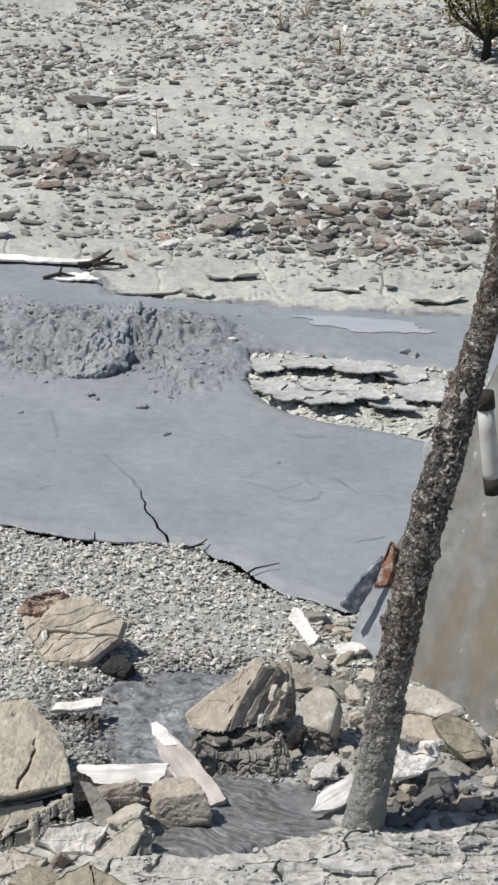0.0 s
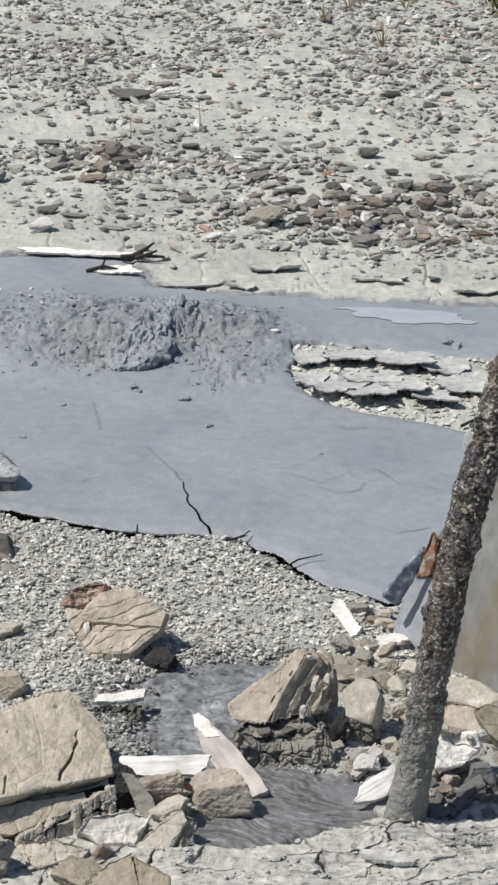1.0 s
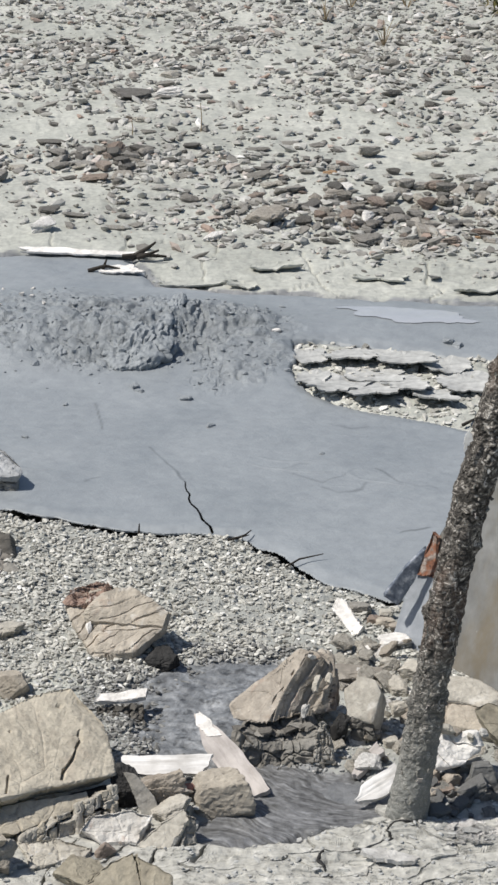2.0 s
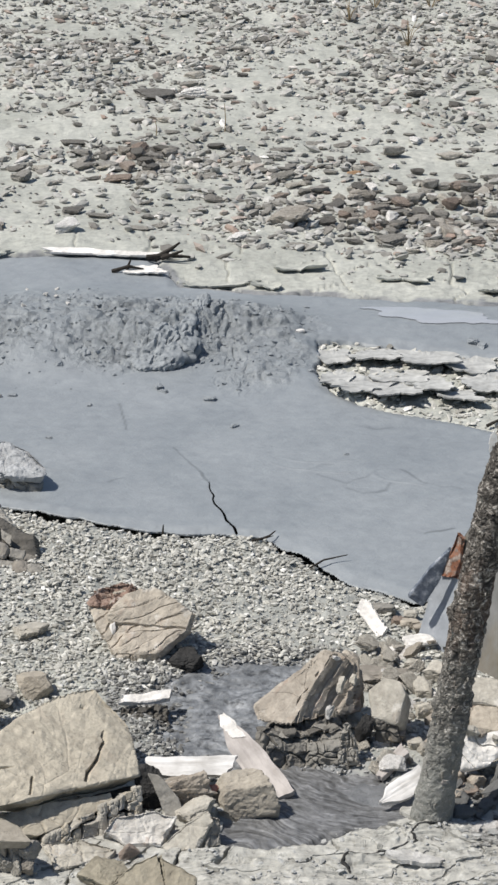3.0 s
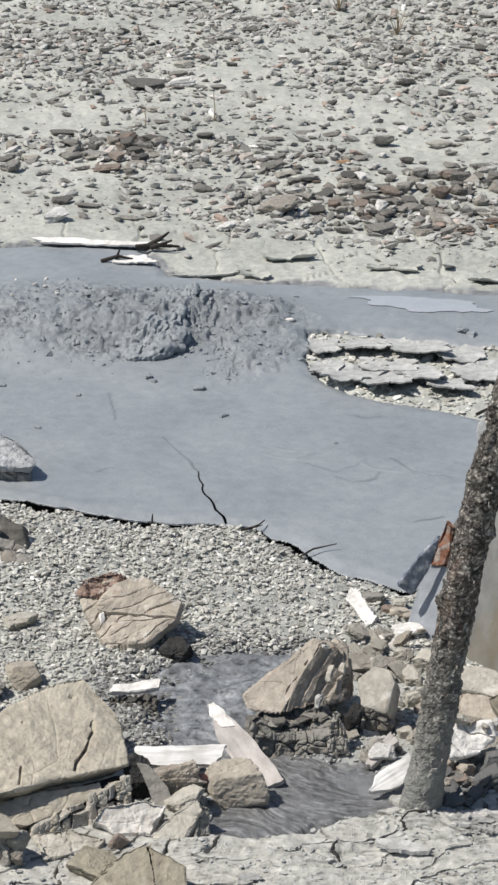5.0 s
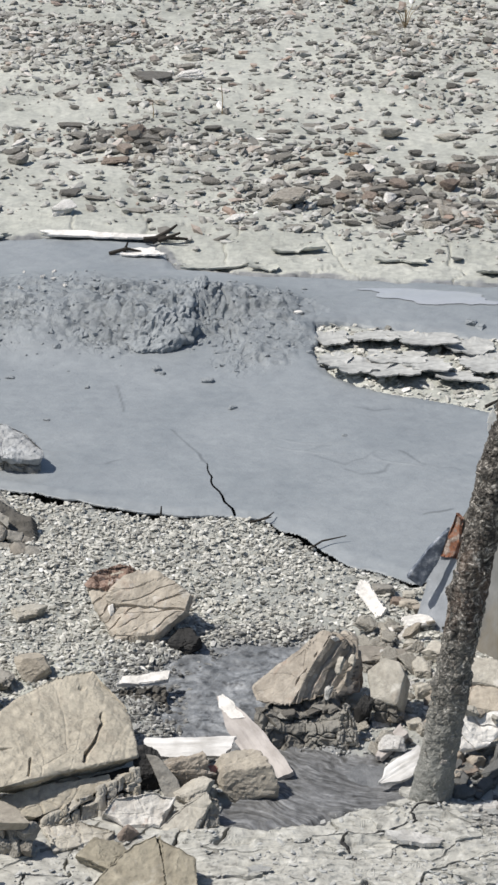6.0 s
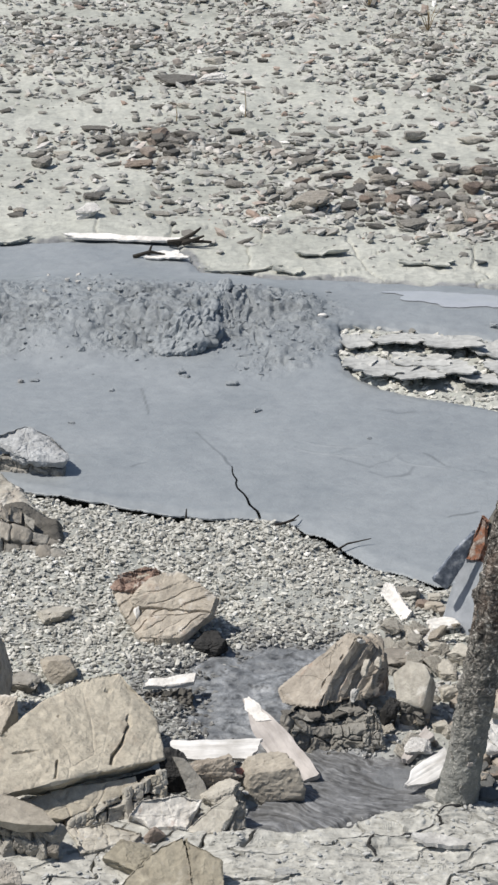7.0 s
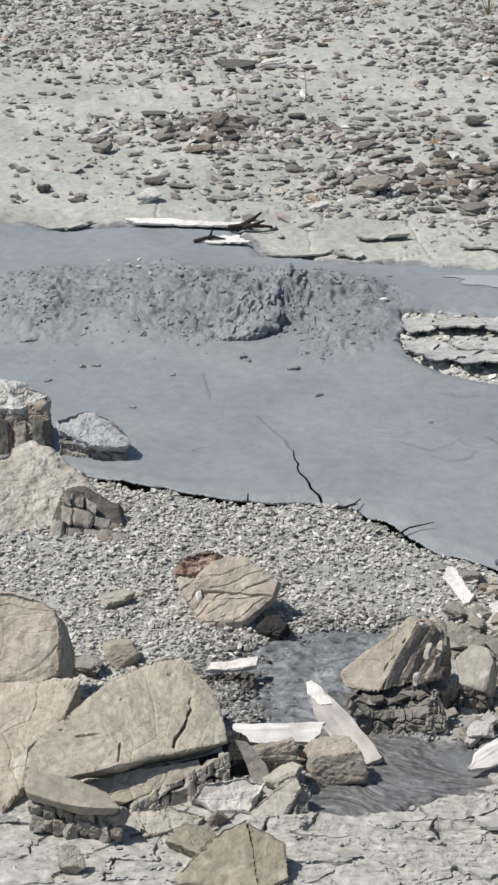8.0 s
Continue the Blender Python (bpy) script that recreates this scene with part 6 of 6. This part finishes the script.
for k, (x, y, w) in enumerate(((-0.086, 4.578, 0.030), (-0.04, 4.442, 0.022), (-0.179, 4.643, 0.03), (-0.17, 4.62, 0.02), (0.081, 4.925, 0.022), (0.408, 4.90, 0.035), (0.425, 4.88, 0.03), (-0.44, 4.60, 0.02), (-0.52, 4.52, 0.018), (-0.30, 4.55, 0.016), (-0.36, 4.38, 0.016), (0.10, 4.72, 0.02), (0.15, 4.30, 0.012), (0.02, 4.70, 0.016))):
    ob = tagged(new("mud_clot", rock("mud_clot", (w, w * 0.7, w * 0.4), PALE if k == 4 else LUMP, 420 + k, 4, 12, 0.12)), "white chip stuck in wet mud" if k == 4 else "small wet clot of grey mud in the pool", "mud clot", "mud clots")
    ob.matrix_basis = pose(x, y, float(mud_height(np.array([x]), np.array([y]))[0]) - 0.12 * w, 0, 0, k * 50)


# the clod at the vent's rim, wrinkled and steep on its near side, and two flat ones beside it
def clod(x, y, size, seed, label, turn=0.0):
    dirs, tris = ico(6)
    q = dirs * np.array(size) / 2
    fold = np.abs(fbm(q * np.array([1, 0.5, 1]), 42, 3, seed))
    out = 0.009 * fbm(q, 14, 3, seed + 1) - 0.008 * step(0.3, 0.0, fold) + 0.004 * fbm(q, 80, 3, seed + 2) + 0.002 * fbm(q, 140, 2, seed + 3)
    ob = tagged(new("mud_clod", mesh_of("mud_clod", q + dirs * (out * min(1.0, size[2] / 0.05))[:, None], tris, LUMP, smooth=False)), label, "mud clod", "mud clods")
    ob.matrix_basis = pose(x, y, float(mud_height(np.array([x]), np.array([y]))[0]) - 0.22 * size[2], 8, 0, turn)


clod(-0.180, 4.82, (0.135, 0.21, 0.050), 44, "wrinkled wet clod of mud on the vent's rim", -18)
clod(-0.118, 4.95, (0.045, 0.18, 0.032), 47, "ridge of wet mud running up from the clod", -14)
clod(-0.405, 4.85, (0.07, 0.05, 0.022), 45, "flat wet clod of grey mud on the vent")
clod(-0.325, 4.80, (0.05, 0.05, 0.018), 46, "flat wet clod of grey mud on the vent")

# ---- the stones of the far field ----
SHAPES = {}


def field_stone(kind, k):
    """One of a few flat, angular stones of a kind, one metre across, to be scaled."""
    mat = {"stone": STONE, "pale": PALE, "rust": RUST, "tan": UMBER, "grey": GREY, "shale": SHADE, "black": DIM, "orange": OCHRE}[kind]
    key = (kind, k % 7)
    if key not in SHAPES:
        SHAPES[key] = rock("stone", (1.15, 0.85, 0.50), mat, 500 + key[1] * 13 + len(kind), 4, 7, 0.05, strata=0.14, layers=3, sharp=(0.45, 0.95), under=0.2)
    return SHAPES[key]


def lay(kind, k, x, y, w, label, tall=1.0, turn=None, sink=0.08, name="stone"):
    ob = tagged(new(name, field_stone(kind, k)), label, "stone", "stones strewn over the clay")
    r = random.Random(k * 7 + 3)
    m = pose(x, y, z_at(x, y) - sink * w * 0.42, r.uniform(-8, 8), r.uniform(-8, 8), r.uniform(0, 360) if turn is None else turn)
    ob.matrix_basis = m @ Matrix.Diagonal((w, w * r.uniform(0.8, 1.1), w * tall * r.uniform(0.85, 1.15), 1))
    return ob


BLACK = [(-0.58, 7.98, 0.046), (-0.15, 7.48, 0.051), (-0.45, 6.5, 0.072), (-0.56, 6.48, 0.021), (0.02, 7.69, 0.056), (0.46, 7.09, 0.034), (0.51, 6.87, 0.043), (0.65, 7.41, 0.054), (0.15, 6.23, 0.036)]
DARK = [(-0.34, 7.61, 0.036), (-0.39, 7.4, 0.039), (-0.26, 6.98, 0.118), (-0.42, 7.03, 0.037), (-0.36, 7.06, 0.026), (-0.59, 6.67, 0.025), (-0.45, 6.68, 0.028), (-0.36, 6.68, 0.02), (-0.39, 6.46, 0.024), (-0.24, 6.43, 0.041), (-0.31, 6.31, 0.03), (-0.27, 6.27, 0.03), (-0.41, 6.25, 0.053), (-0.38, 6.16, 0.039), (-0.1, 6.45, 0.048), (-0.06, 6.4, 0.041), (-0.54, 6.11, 0.052), (-0.47, 6.08, 0.029), (-0.41, 5.84, 0.056), (-0.1, 5.95, 0.051), (-0.04, 5.96, 0.032), (-0.04, 7.25, 0.034), (-0.05, 7.58, 0.048), (-0.07, 6.08, 0.026), (0.16, 7.45, 0.035)]
DEEP = [(0.34, 7.5, 0.028), (0.44, 7.32, 0.042), (0.42, 6.99, 0.059), (0.52, 7.04, 0.03), (0.57, 7.03, 0.044), (0.27, 7.25, 0.038), (0.22, 6.79, 0.029), (0.1, 6.54, 0.024), (0.16, 6.45, 0.024), (0.25, 6.42, 0.031), (0.33, 6.53, 0.028), (0.33, 6.39, 0.061), (0.22, 6.3, 0.04), (0.17, 6.17, 0.039), (0.12, 6.12, 0.032), (0.27, 6.21, 0.039), (0.38, 6.2, 0.039), (0.45, 6.05, 0.048), (0.14, 6.02, 0.054), (0.18, 5.89, 0.053), (0.27, 5.87, 0.056), (0.36, 5.93, 0.05), (0.37, 5.79, 0.055), (0.21, 5.62, 0.048), (0.32, 6.08, 0.039)]
FLAT = [(-0.17, 7.25, 0.065), (-0.18, 7.14, 0.06), (-0.3, 6.72, 0.043), (-0.23, 6.7, 0.046), (-0.2, 6.41, 0.034), (-0.21, 6.26, 0.04), (-0.36, 6.25, 0.04), (-0.12, 6.34, 0.034), (-0.04, 6.26, 0.06), (-0.51, 6.21, 0.053), (-0.57, 6.21, 0.046), (-0.25, 5.93, 0.035), (0.34, 7.59, 0.048), (0.29, 6.93, 0.036), (0.38, 6.61, 0.035), (0.46, 6.37, 0.061), (0.49, 6.28, 0.033), (0.06, 6.14, 0.059), (0.1, 6.08, 0.039), (0.48, 6.17, 0.039), (0.55, 6.14, 0.059), (0.03, 5.87, 0.031), (0.06, 5.86, 0.025), (0.29, 5.62, 0.072), (0.33, 5.54, 0.036)]
WHITE = [(-0.55, 7.35, 0.035), (-0.17, 7.02, 0.078), (-0.34, 6.36, 0.02), (-0.15, 6.32, 0.017), (-0.22, 5.82, 0.031), (-0.41, 5.66, 0.078), (-0.04, 5.62, 0.051), (0.46, 6.99, 0.016), (0.39, 6.53, 0.048), (0.1, 6.22, 0.026), (0.49, 6.03, 0.045), (0.4, 6.15, 0.016), (0.27, 5.83, 0.022), (0.26, 6.03, 0.051), (0.32, 5.89, 0.016), (0.07, 5.67, 0.036), (0.35, 5.55, 0.018)]
RUSTY = [(-0.33, 6.43, 0.041), (-0.3, 6.44, 0.034), (-0.24, 6.33, 0.04), (-0.32, 6.14, 0.072), (-0.26, 6.18, 0.065), (-0.16, 6.28, 0.037), (-0.27, 6.07, 0.039), (0.23, 6.17, 0.039), (0.07, 5.74, 0.135), (0.26, 5.73, 0.031), (0.43, 5.73, 0.061), (0.47, 5.61, 0.06), (0.53, 5.83, 0.043), (0.53, 5.64, 0.018)]
THIN = [(-0.63, 7.8, 0.049), (-0.49, 5.93, 0.038), (-0.35, 5.8, 0.062), (-0.26, 5.71, 0.067), (-0.21, 5.73, 0.037), (-0.12, 6.16, 0.055), (-0.13, 6.05, 0.039), (-0.21, 6.58, 0.042), (-0.12, 6.86, 0.043), (-0.05, 6.93, 0.044), (0.6, 7.44, 0.078), (0.14, 6.98, 0.044), (0.14, 6.51, 0.048), (0.21, 6.51, 0.055), (0.06, 6.42, 0.068), (0.51, 6.37, 0.04), (0.29, 5.93, 0.05), (0.09, 5.57, 0.065), (0.49, 6.46, 0.027)]
for k, (x, y, w) in enumerate(DARK + DEEP):
    lay("stone", k, x, y, w, "dark grey-brown angular stone on pale clay", 1.35 if k % 5 == 1 and w < 0.07 else 0.75 if w < 0.08 else 0.42, turn=(k * 37) % 50 - 25)
for k, (x, y, w) in enumerate(BLACK):
    lay("black", 40 + k, x, y, w, "almost black flat stone on pale clay", 0.7, turn=k * 12)
for k, (x, y, w) in enumerate(FLAT):
    lay("shale" if k % 3 else "grey", 140 + k, x, y, w, "flat grey stone on pale clay", 0.7, turn=(k * 23) % 40 - 20)
for k, (x, y, w) in enumerate(WHITE):
    lay("pale", 60 + k, x, y, w, "whitish flat stone on pale clay", 0.75, turn=k * 9)
for k, (x, y, w) in enumerate(RUSTY):
    lay("orange" if k in (7, 13) else "rust" if k % 2 else "tan", 80 + k, x, y, w, "orange-brown stone on pale clay" if k in (7, 13) else "rust-brown flat stone on pale clay", 0.65, turn=(k * 11) % 30)
for k, (x, y, w) in enumerate(THIN):
    lay("shale", 180 + k, x, y, w, "thin dark splinter of shale lying on clay", 0.35, turn=(k * 17) % 24 - 12)


rs = random.Random(21)
for k in range(105):
    a, d = rs.uniform(0, 6.28), rs.random() ** 0.6
    x, y = 0.43 + 0.35 * d * math.cos(a), 5.83 + 0.24 * d * math.sin(a)
    kind = rs.choice(("tan", "tan", "stone", "shale", "grey", "stone", "pale", "rust", "tan"))
    lay(kind, 900 + k, x, y, 0.02 + 0.042 * rs.random() ** 1.5, {"tan": "brown", "shale": "grey", "grey": "light grey", "stone": "dark grey", "pale": "whitish", "rust": "rust-brown"}[kind] + " angular stone in a heap on the clay", rs.uniform(0.7, 1.3), sink=0.1, name="heap_stone")
for k in range(26):
    x, y = -0.30 + rs.gauss(0, 0.10), 6.37 + rs.gauss(0, 0.07)
    lay(rs.choice(("stone", "black", "stone", "tan", "rust")), 950 + k, x, y, rs.uniform(0.03, 0.065), "dark brown flat stone in a low heap", rs.uniform(0.7, 1.3), name="heap_stone")


def crowd(x, y):
    """How thickly stones lie at a place, from 0 to 1."""
    p = np.array([[x, y, 0.0]])
    n = float(fbm(p, 2.2, 3, 91)[0])
    heap = math.exp(-(((x - 0.40) / 0.36) ** 2 + ((y - 5.88) / 0.24) ** 2))
    left = math.exp(-(((x + 0.27) / 0.18) ** 2 + ((y - 6.33) / 0.13) ** 2))
    strip = math.exp(-(((x - 0.12) / 0.30) ** 2 + ((y - 6.25) / 0.14) ** 2)) * 0.8
    far = min(max((y - 6.75) / 0.5, 0), 1) * (0.55 + 0.35 * n)
    bare = 0.06 + 0.10 * max(n, 0)
    return min(1.0, max(bare, heap, left, strip, far)) * (0.0 if y < 5.42 + 0.10 * max(0.0, 0.2 - x) else 1.0)


rs = random.Random(77)
count, k = 0, 100
while count < 56:
    k += 1
    y = 5.42 + 3.7 * rs.random() ** 0.9
    x = rs.uniform(-1.0, 1.1) * (0.62 + 0.1 * (y - 5.4))
    if rs.random() > crowd(x, y) ** 1.2 * (1.0 if y < 6.7 else 0.55):
        continue
    w = 0.020 + 0.035 * rs.random() ** 2.0
    u = rs.random() * (1.0 if y > 6.1 or x < 0.1 else 0.75) + (0.0 if y > 6.1 or x < 0.1 else 0.22)
    kind = "stone" if u < 0.30 else "shale" if u < 0.60 else "tan" if u < 0.82 else "grey" if u < 0.945 else "rust" if u < 0.97 else "pale"
    label = {"stone": "dark grey angular stone on pale clay", "shale": "grey shale stone on pale clay", "tan": "brown flat stone on pale clay", "grey": "light grey stone on pale clay", "rust": "reddish stone on pale clay", "pale": "small white stone on pale clay"}[kind]
    lay(kind, k, x, y, w, label, rs.uniform(0.6, 1.25), sink=0.12)
    count += 1

for k in range(95):
    x, y = rs.gauss(0.40, 0.20), rs.gauss(5.87, 0.12)
    if y < 5.62:
        continue
    kind = rs.choice(("tan", "stone", "tan", "shale", "grey", "stone", "rust"))
    lay(kind, 1200 + k, x, y, 0.018 + 0.030 * rs.random() ** 1.6, {"tan": "brown", "stone": "dark grey", "shale": "grey shale", "grey": "light grey", "rust": "reddish"}[kind] + " stone in the heap on pale clay", rs.uniform(0.6, 1.3), sink=0.10, name="heap_stone")

# ---- gravel and chips: too many to count ----
ICO, ICO_F = ico(1)


def scatter(name, label, where, mat, seed, flat=(0.35, 0.8)):
    """One mesh of many small angular pebbles. where: rows of x, y, z, size."""
    r = np.random.RandomState(seed)
    w = np.array(where)
    n = len(w)
    base = ICO[None] * (1 + r.uniform(-0.42, 0.36, (n, 12, 1)))
    base[..., :2] *= np.where(base[..., 2:] < 0.1, 0.8, 1.0)
    base = base * np.stack([r.uniform(0.7, 1.6, n), r.uniform(0.55, 1.0, n), r.uniform(*flat, n)], -1)[:, None, :]
    a, tip = r.uniform(0, 2 * math.pi, n), r.uniform(-0.5, 0.5, n)
    c, s, ct, st = np.cos(a), np.sin(a), np.cos(tip), np.sin(tip)
    x, y, z = base[..., 0], base[..., 1], base[..., 2]
    x, z = x * ct[:, None] - z * st[:, None], x * st[:, None] + z * ct[:, None]
    x, y = x * c[:, None] - y * s[:, None], x * s[:, None] + y * c[:, None]
    v = np.stack([x, y, z], -1) * (w[:, 3] / 2)[:, None, None] + w[:, None, :3]
    f = ICO_F[None] + (np.arange(n) * 12)[:, None, None]
    return tagged(new(name, mesh_of(name, v.reshape(-1, 3), f.reshape(-1, 3), mat, smooth=False)), label, "gravel", kind="stuff")


r = np.random.RandomState(5)
n = 66000
gx, gy = r.uniform(-0.75, 0.55, n), r.uniform(3.06, 4.12, n)
pd, sd = pool_depth(gx, gy), stream_depth(gx, gy)
thick = step(3.10, 3.42, gy) * (0.55 + 0.6 * fbm(flat3(gx, gy), 9, 3, 95)) + step(3.40, 3.6, gy) * 0.4
ok = (pd < -0.008) & (sd < -0.008) & (r.rand(n) < thick)
gx, gy = gx[ok], gy[ok]
size = 0.0034 + 0.0078 * r.rand(len(gx)) ** 2.6
scatter("gravel", "fine pale grey gravel of the pool's bank", np.stack([gx, gy, ground_height(gx, gy) + size * 0.22, size], -1), GRAVEL, 6)

n = 9000
gx, gy = r.uniform(-0.26, 0.12, n), r.uniform(3.10, 3.53, n)
sd = stream_depth(gx, gy) + 0.012 * fbm(flat3(gx, gy), 30, 2, 98)
ok = (sd < np.where((gx < -0.04) & (gy > 3.15), 0.045, 0.006)) & (sd > -0.07) & (r.rand(n) < np.where(sd > 0.0, 0.45, 0.85))
gx, gy = gx[ok], gy[ok]
size = 0.003 + 0.008 * r.rand(len(gx)) ** 2.5
scatter("wet_grit", "dark wet grit along the mud stream", np.stack([gx, gy, ground_height(gx, gy) + size * 0.18, size], -1), GRIT, 14)

n = 76000
gx, gy = r.uniform(-1.2, 1.3, n), 5.3 + 4.2 * r.rand(n) ** 0.85
gx *= 0.55 + 0.11 * (gy - 5.3)
pr = 0.03 + 0.07 * step(5.55, 5.8, gy) + 0.40 * step(6.65, 7.3, gy) + 0.75 * np.exp(-(((gx - 0.38) / 0.42) ** 2 + ((gy - 5.9) / 0.33) ** 2)) + 0.45 * np.exp(-(((gx + 0.25) / 0.24) ** 2 + ((gy - 6.3) / 0.2) ** 2))
pr = pr * (0.75 + 0.7 * fbm(flat3(gx, gy), 5, 3, 96))
ok = (pool_depth(gx, gy) < -0.05) & (r.rand(n) < pr)
gx, gy = gx[ok], gy[ok]
size = 0.006 + 0.030 * r.rand(len(gx)) ** 2.6
scatter("stone_chips", "grey and brown stone chips strewn over clay", np.stack([gx, gy, ground_height(gx, gy) + size * 0.13, size], -1), CHIPS, 8, (0.25, 0.65))

n = 15000
gx, gy = r.uniform(-0.5, 0.5, n), r.uniform(2.66, 3.45, n)
ok = (stream_depth(gx, gy) < 0.004) & (r.rand(n) < np.where(gy < 3.0, 0.3 + 0.3 * step(-0.1, 0.1, gx), 0.9))
gx, gy = gx[ok], gy[ok]
size = 0.002 + 0.008 * r.rand(len(gx)) ** 3
scatter("grit", "loose grit and crumbs on the dried mud", np.stack([gx, gy, np.maximum(ground_height(gx, gy), np.where(crust_edge(gx, gy) > 0, crust_height(gx, gy), -1)) + size * 0.1, size], -1), CAKE, 9, (0.3, 0.7))

n = 5200
gx, gy = r.uniform(-0.95, 0.12, n), r.uniform(4.62, 5.12, n)
thick = vent(gx, gy)[1]
ok = (r.rand(n) < 0.03 + 0.75 * thick * step(-0.2, 0.4, fbm(flat3(gx, gy), 16, 3, 97))) & (pool_depth(gx, gy) > 0.02)
gx, gy = gx[ok], gy[ok]
size = 0.003 + 0.009 * r.rand(len(gx)) ** 2.2
scatter("mud_crumbs", "wet crumbs of mud strewn round the vent", np.stack([gx, gy, mud_height(gx, gy) + size * 0.08, size], -1), LUMP, 12, (0.35, 0.8))

n = 2600
gx, gy = r.uniform(0.10, 0.60, n), r.uniform(4.44, 4.92, n)
ok = (pool_depth(gx, gy) < 0.004) & (r.rand(n) < 0.7)
gx, gy = gx[ok], gy[ok]
size = 0.004 + 0.016 * r.rand(len(gx)) ** 2.4
scatter("crust_crumbs", "pale crumbs of dried mud between the plates", np.stack([gx, gy, ground_height(gx, gy) + size * 0.1, size], -1), GRAVEL, 15, (0.2, 0.5))

for k, (x, y) in enumerate(((-0.396, 5.138), (-0.392, 5.032), (-0.458, 5.157), (-0.366, 4.983), (-0.449, 4.97), (-0.464, 4.591), (-0.409, 5.043))):
    ob = tagged(new("stone", field_stone("pale", k)), "tiny white chip stuck in wet mud", "stone", "white chips in the mud")
    ob.matrix_basis = pose(x, y, float(mud_height(np.array([x]), np.array([y]))[0]), 20, 0, 40 * k) @ Matrix.Diagonal((0.012, 0.012, 0.016, 1))

# ---- twigs and the shrub ----
def twig(label, pts, rad, parent=None):
    data = tube("twig", pts, list(np.linspace(rad, rad * 0.4, len(pts))), TWIG, 6, 0.2, 3, 60)
    return tagged(new("twig", data), label, "twig")


for pts, rad in (([(0.078, 3.812, -0.004), (0.10, 3.822, 0.006), (0.137, 3.833, 0.010)], 0.0022), ([(-0.010, 3.906, 0.003), (0.007, 3.914, 0.004), (0.018, 3.921, 0.006), (0.027, 3.935, 0.008)], 0.0024), ([(0.010, 3.914, 0.004), (0.024, 3.918, 0.007)], 0.0015),
                 ([(-0.15, 3.95, -0.004), (-0.149, 3.952, 0.012)], 0.002), ([(-0.232, 5.452, 0.012), (-0.19, 5.448, 0.018), (-0.14, 5.455, 0.012)], 0.0075), ([(-0.215, 5.45, 0.010), (-0.18, 5.452, 0.030), (-0.162, 5.46, 0.042)], 0.006), ([(-0.20, 5.445, 0.012), (-0.175, 5.44, 0.022), (-0.155, 5.44, 0.030)], 0.005),
                 ([(-0.30, 5.375, 0.004), (-0.265, 5.372, 0.016), (-0.235, 5.378, 0.008)], 0.005), ([(-0.27, 5.38, 0.006), (-0.262, 5.385, 0.026)], 0.004),
                 ([(0.40, 4.44, 0.002), (0.43, 4.47, 0.006), (0.45, 4.48, 0.008)], 0.003)):
    twig("thin dark dry twig lying at the mud's edge", pts, rad)


def shrub():
    ob = thing("shrub", "small yellow-green shrub with dark stem on stony clay", "shrub", 0.845, 7.60, 0.0)
    rs = random.Random(3)
    tips = []
    part("stem", tube("stem", [(0, 0, -0.02), (0.005, 0, 0.05), (0.0, 0.01, 0.11)], [0.016, 0.013, 0.011], TWIG, 10, 0.2, 1), ob)
    for k in range(22):
        a, out = rs.uniform(0, 6.28), rs.uniform(0.08, 0.26)
        p = [(0, 0.01, 0.055), (0.4 * out * math.cos(a), 0.4 * out * math.sin(a), 0.12), (out * math.cos(a), out * math.sin(a), 0.18 + rs.uniform(0, 0.35))]
        part("branch", tube("branch", p, [0.006, 0.004, 0.0015], TWIG, 6), ob)
        tips += [tuple(p[1][i] + (p[2][i] - p[1][i]) * u for i in range(3)) for u in [rs.random() for _ in range(60)]]
    v, f = [], []
    for x, y, z in tips:
        c = Vector((x + rs.gauss(0, 0.025), y + rs.gauss(0, 0.025), z + rs.gauss(0, 0.025)))
        e = Euler((rs.uniform(-1, 1), rs.uniform(-1, 1), rs.uniform(0, 6.28))).to_matrix()
        n = len(v)
        v += [(c + e @ Vector(q))[:] for q in ((-0.014, 0, 0), (0, -0.005, 0.002), (0.014, 0, 0), (0, 0.005, 0.002))]
        f.append((n, n + 1, n + 2, n + 3))
    part("leaves", mesh_of("leaves", v, f, LEAF, smooth=False), ob)
    return ob


shrub()


def tuft(x, y, seed, h):
    rs = random.Random(seed)
    ob = thing("dry_tuft", "small tuft of dry brownish stalks on stony clay", "dry plant", x, y, z_at(x, y) - 0.004, group="dry tufts")
    for k in range(9):
        a, o = rs.uniform(0, 6.28), rs.uniform(0.01, 0.05)
        part("stalk", tube("stalk", [(0, 0, 0), (0.4 * o * math.cos(a), 0.4 * o * math.sin(a), h * 0.5), (o * math.cos(a), o * math.sin(a), h * rs.uniform(0.6, 1))], [0.0014, 0.0011, 0.0006], STALK, 5), ob)


for k, (x, y, h) in enumerate(((0.275, 7.965, 0.07), (0.432, 7.652, 0.09), (0.53, 8.2, 0.06), (0.36, 8.2, 0.06), (0.80, 7.72, 0.07))):
    tuft(x, y, k, h)
for k, (x, y, h) in enumerate(((-0.25, 6.56, 0.04), (-0.08, 6.60, 0.075))):
    thing("dry_stalk", "single thin upright dry stalk on stony clay", "dry plant", x, y, z_at(x, y) - 0.003, group="dry stalks", data=tube("dry_stalk", [(0, 0, 0), (0.002, 0, h * 0.5), (-0.001, 0.002, h)], [0.0016, 0.0013, 0.0008], STALK, 6))
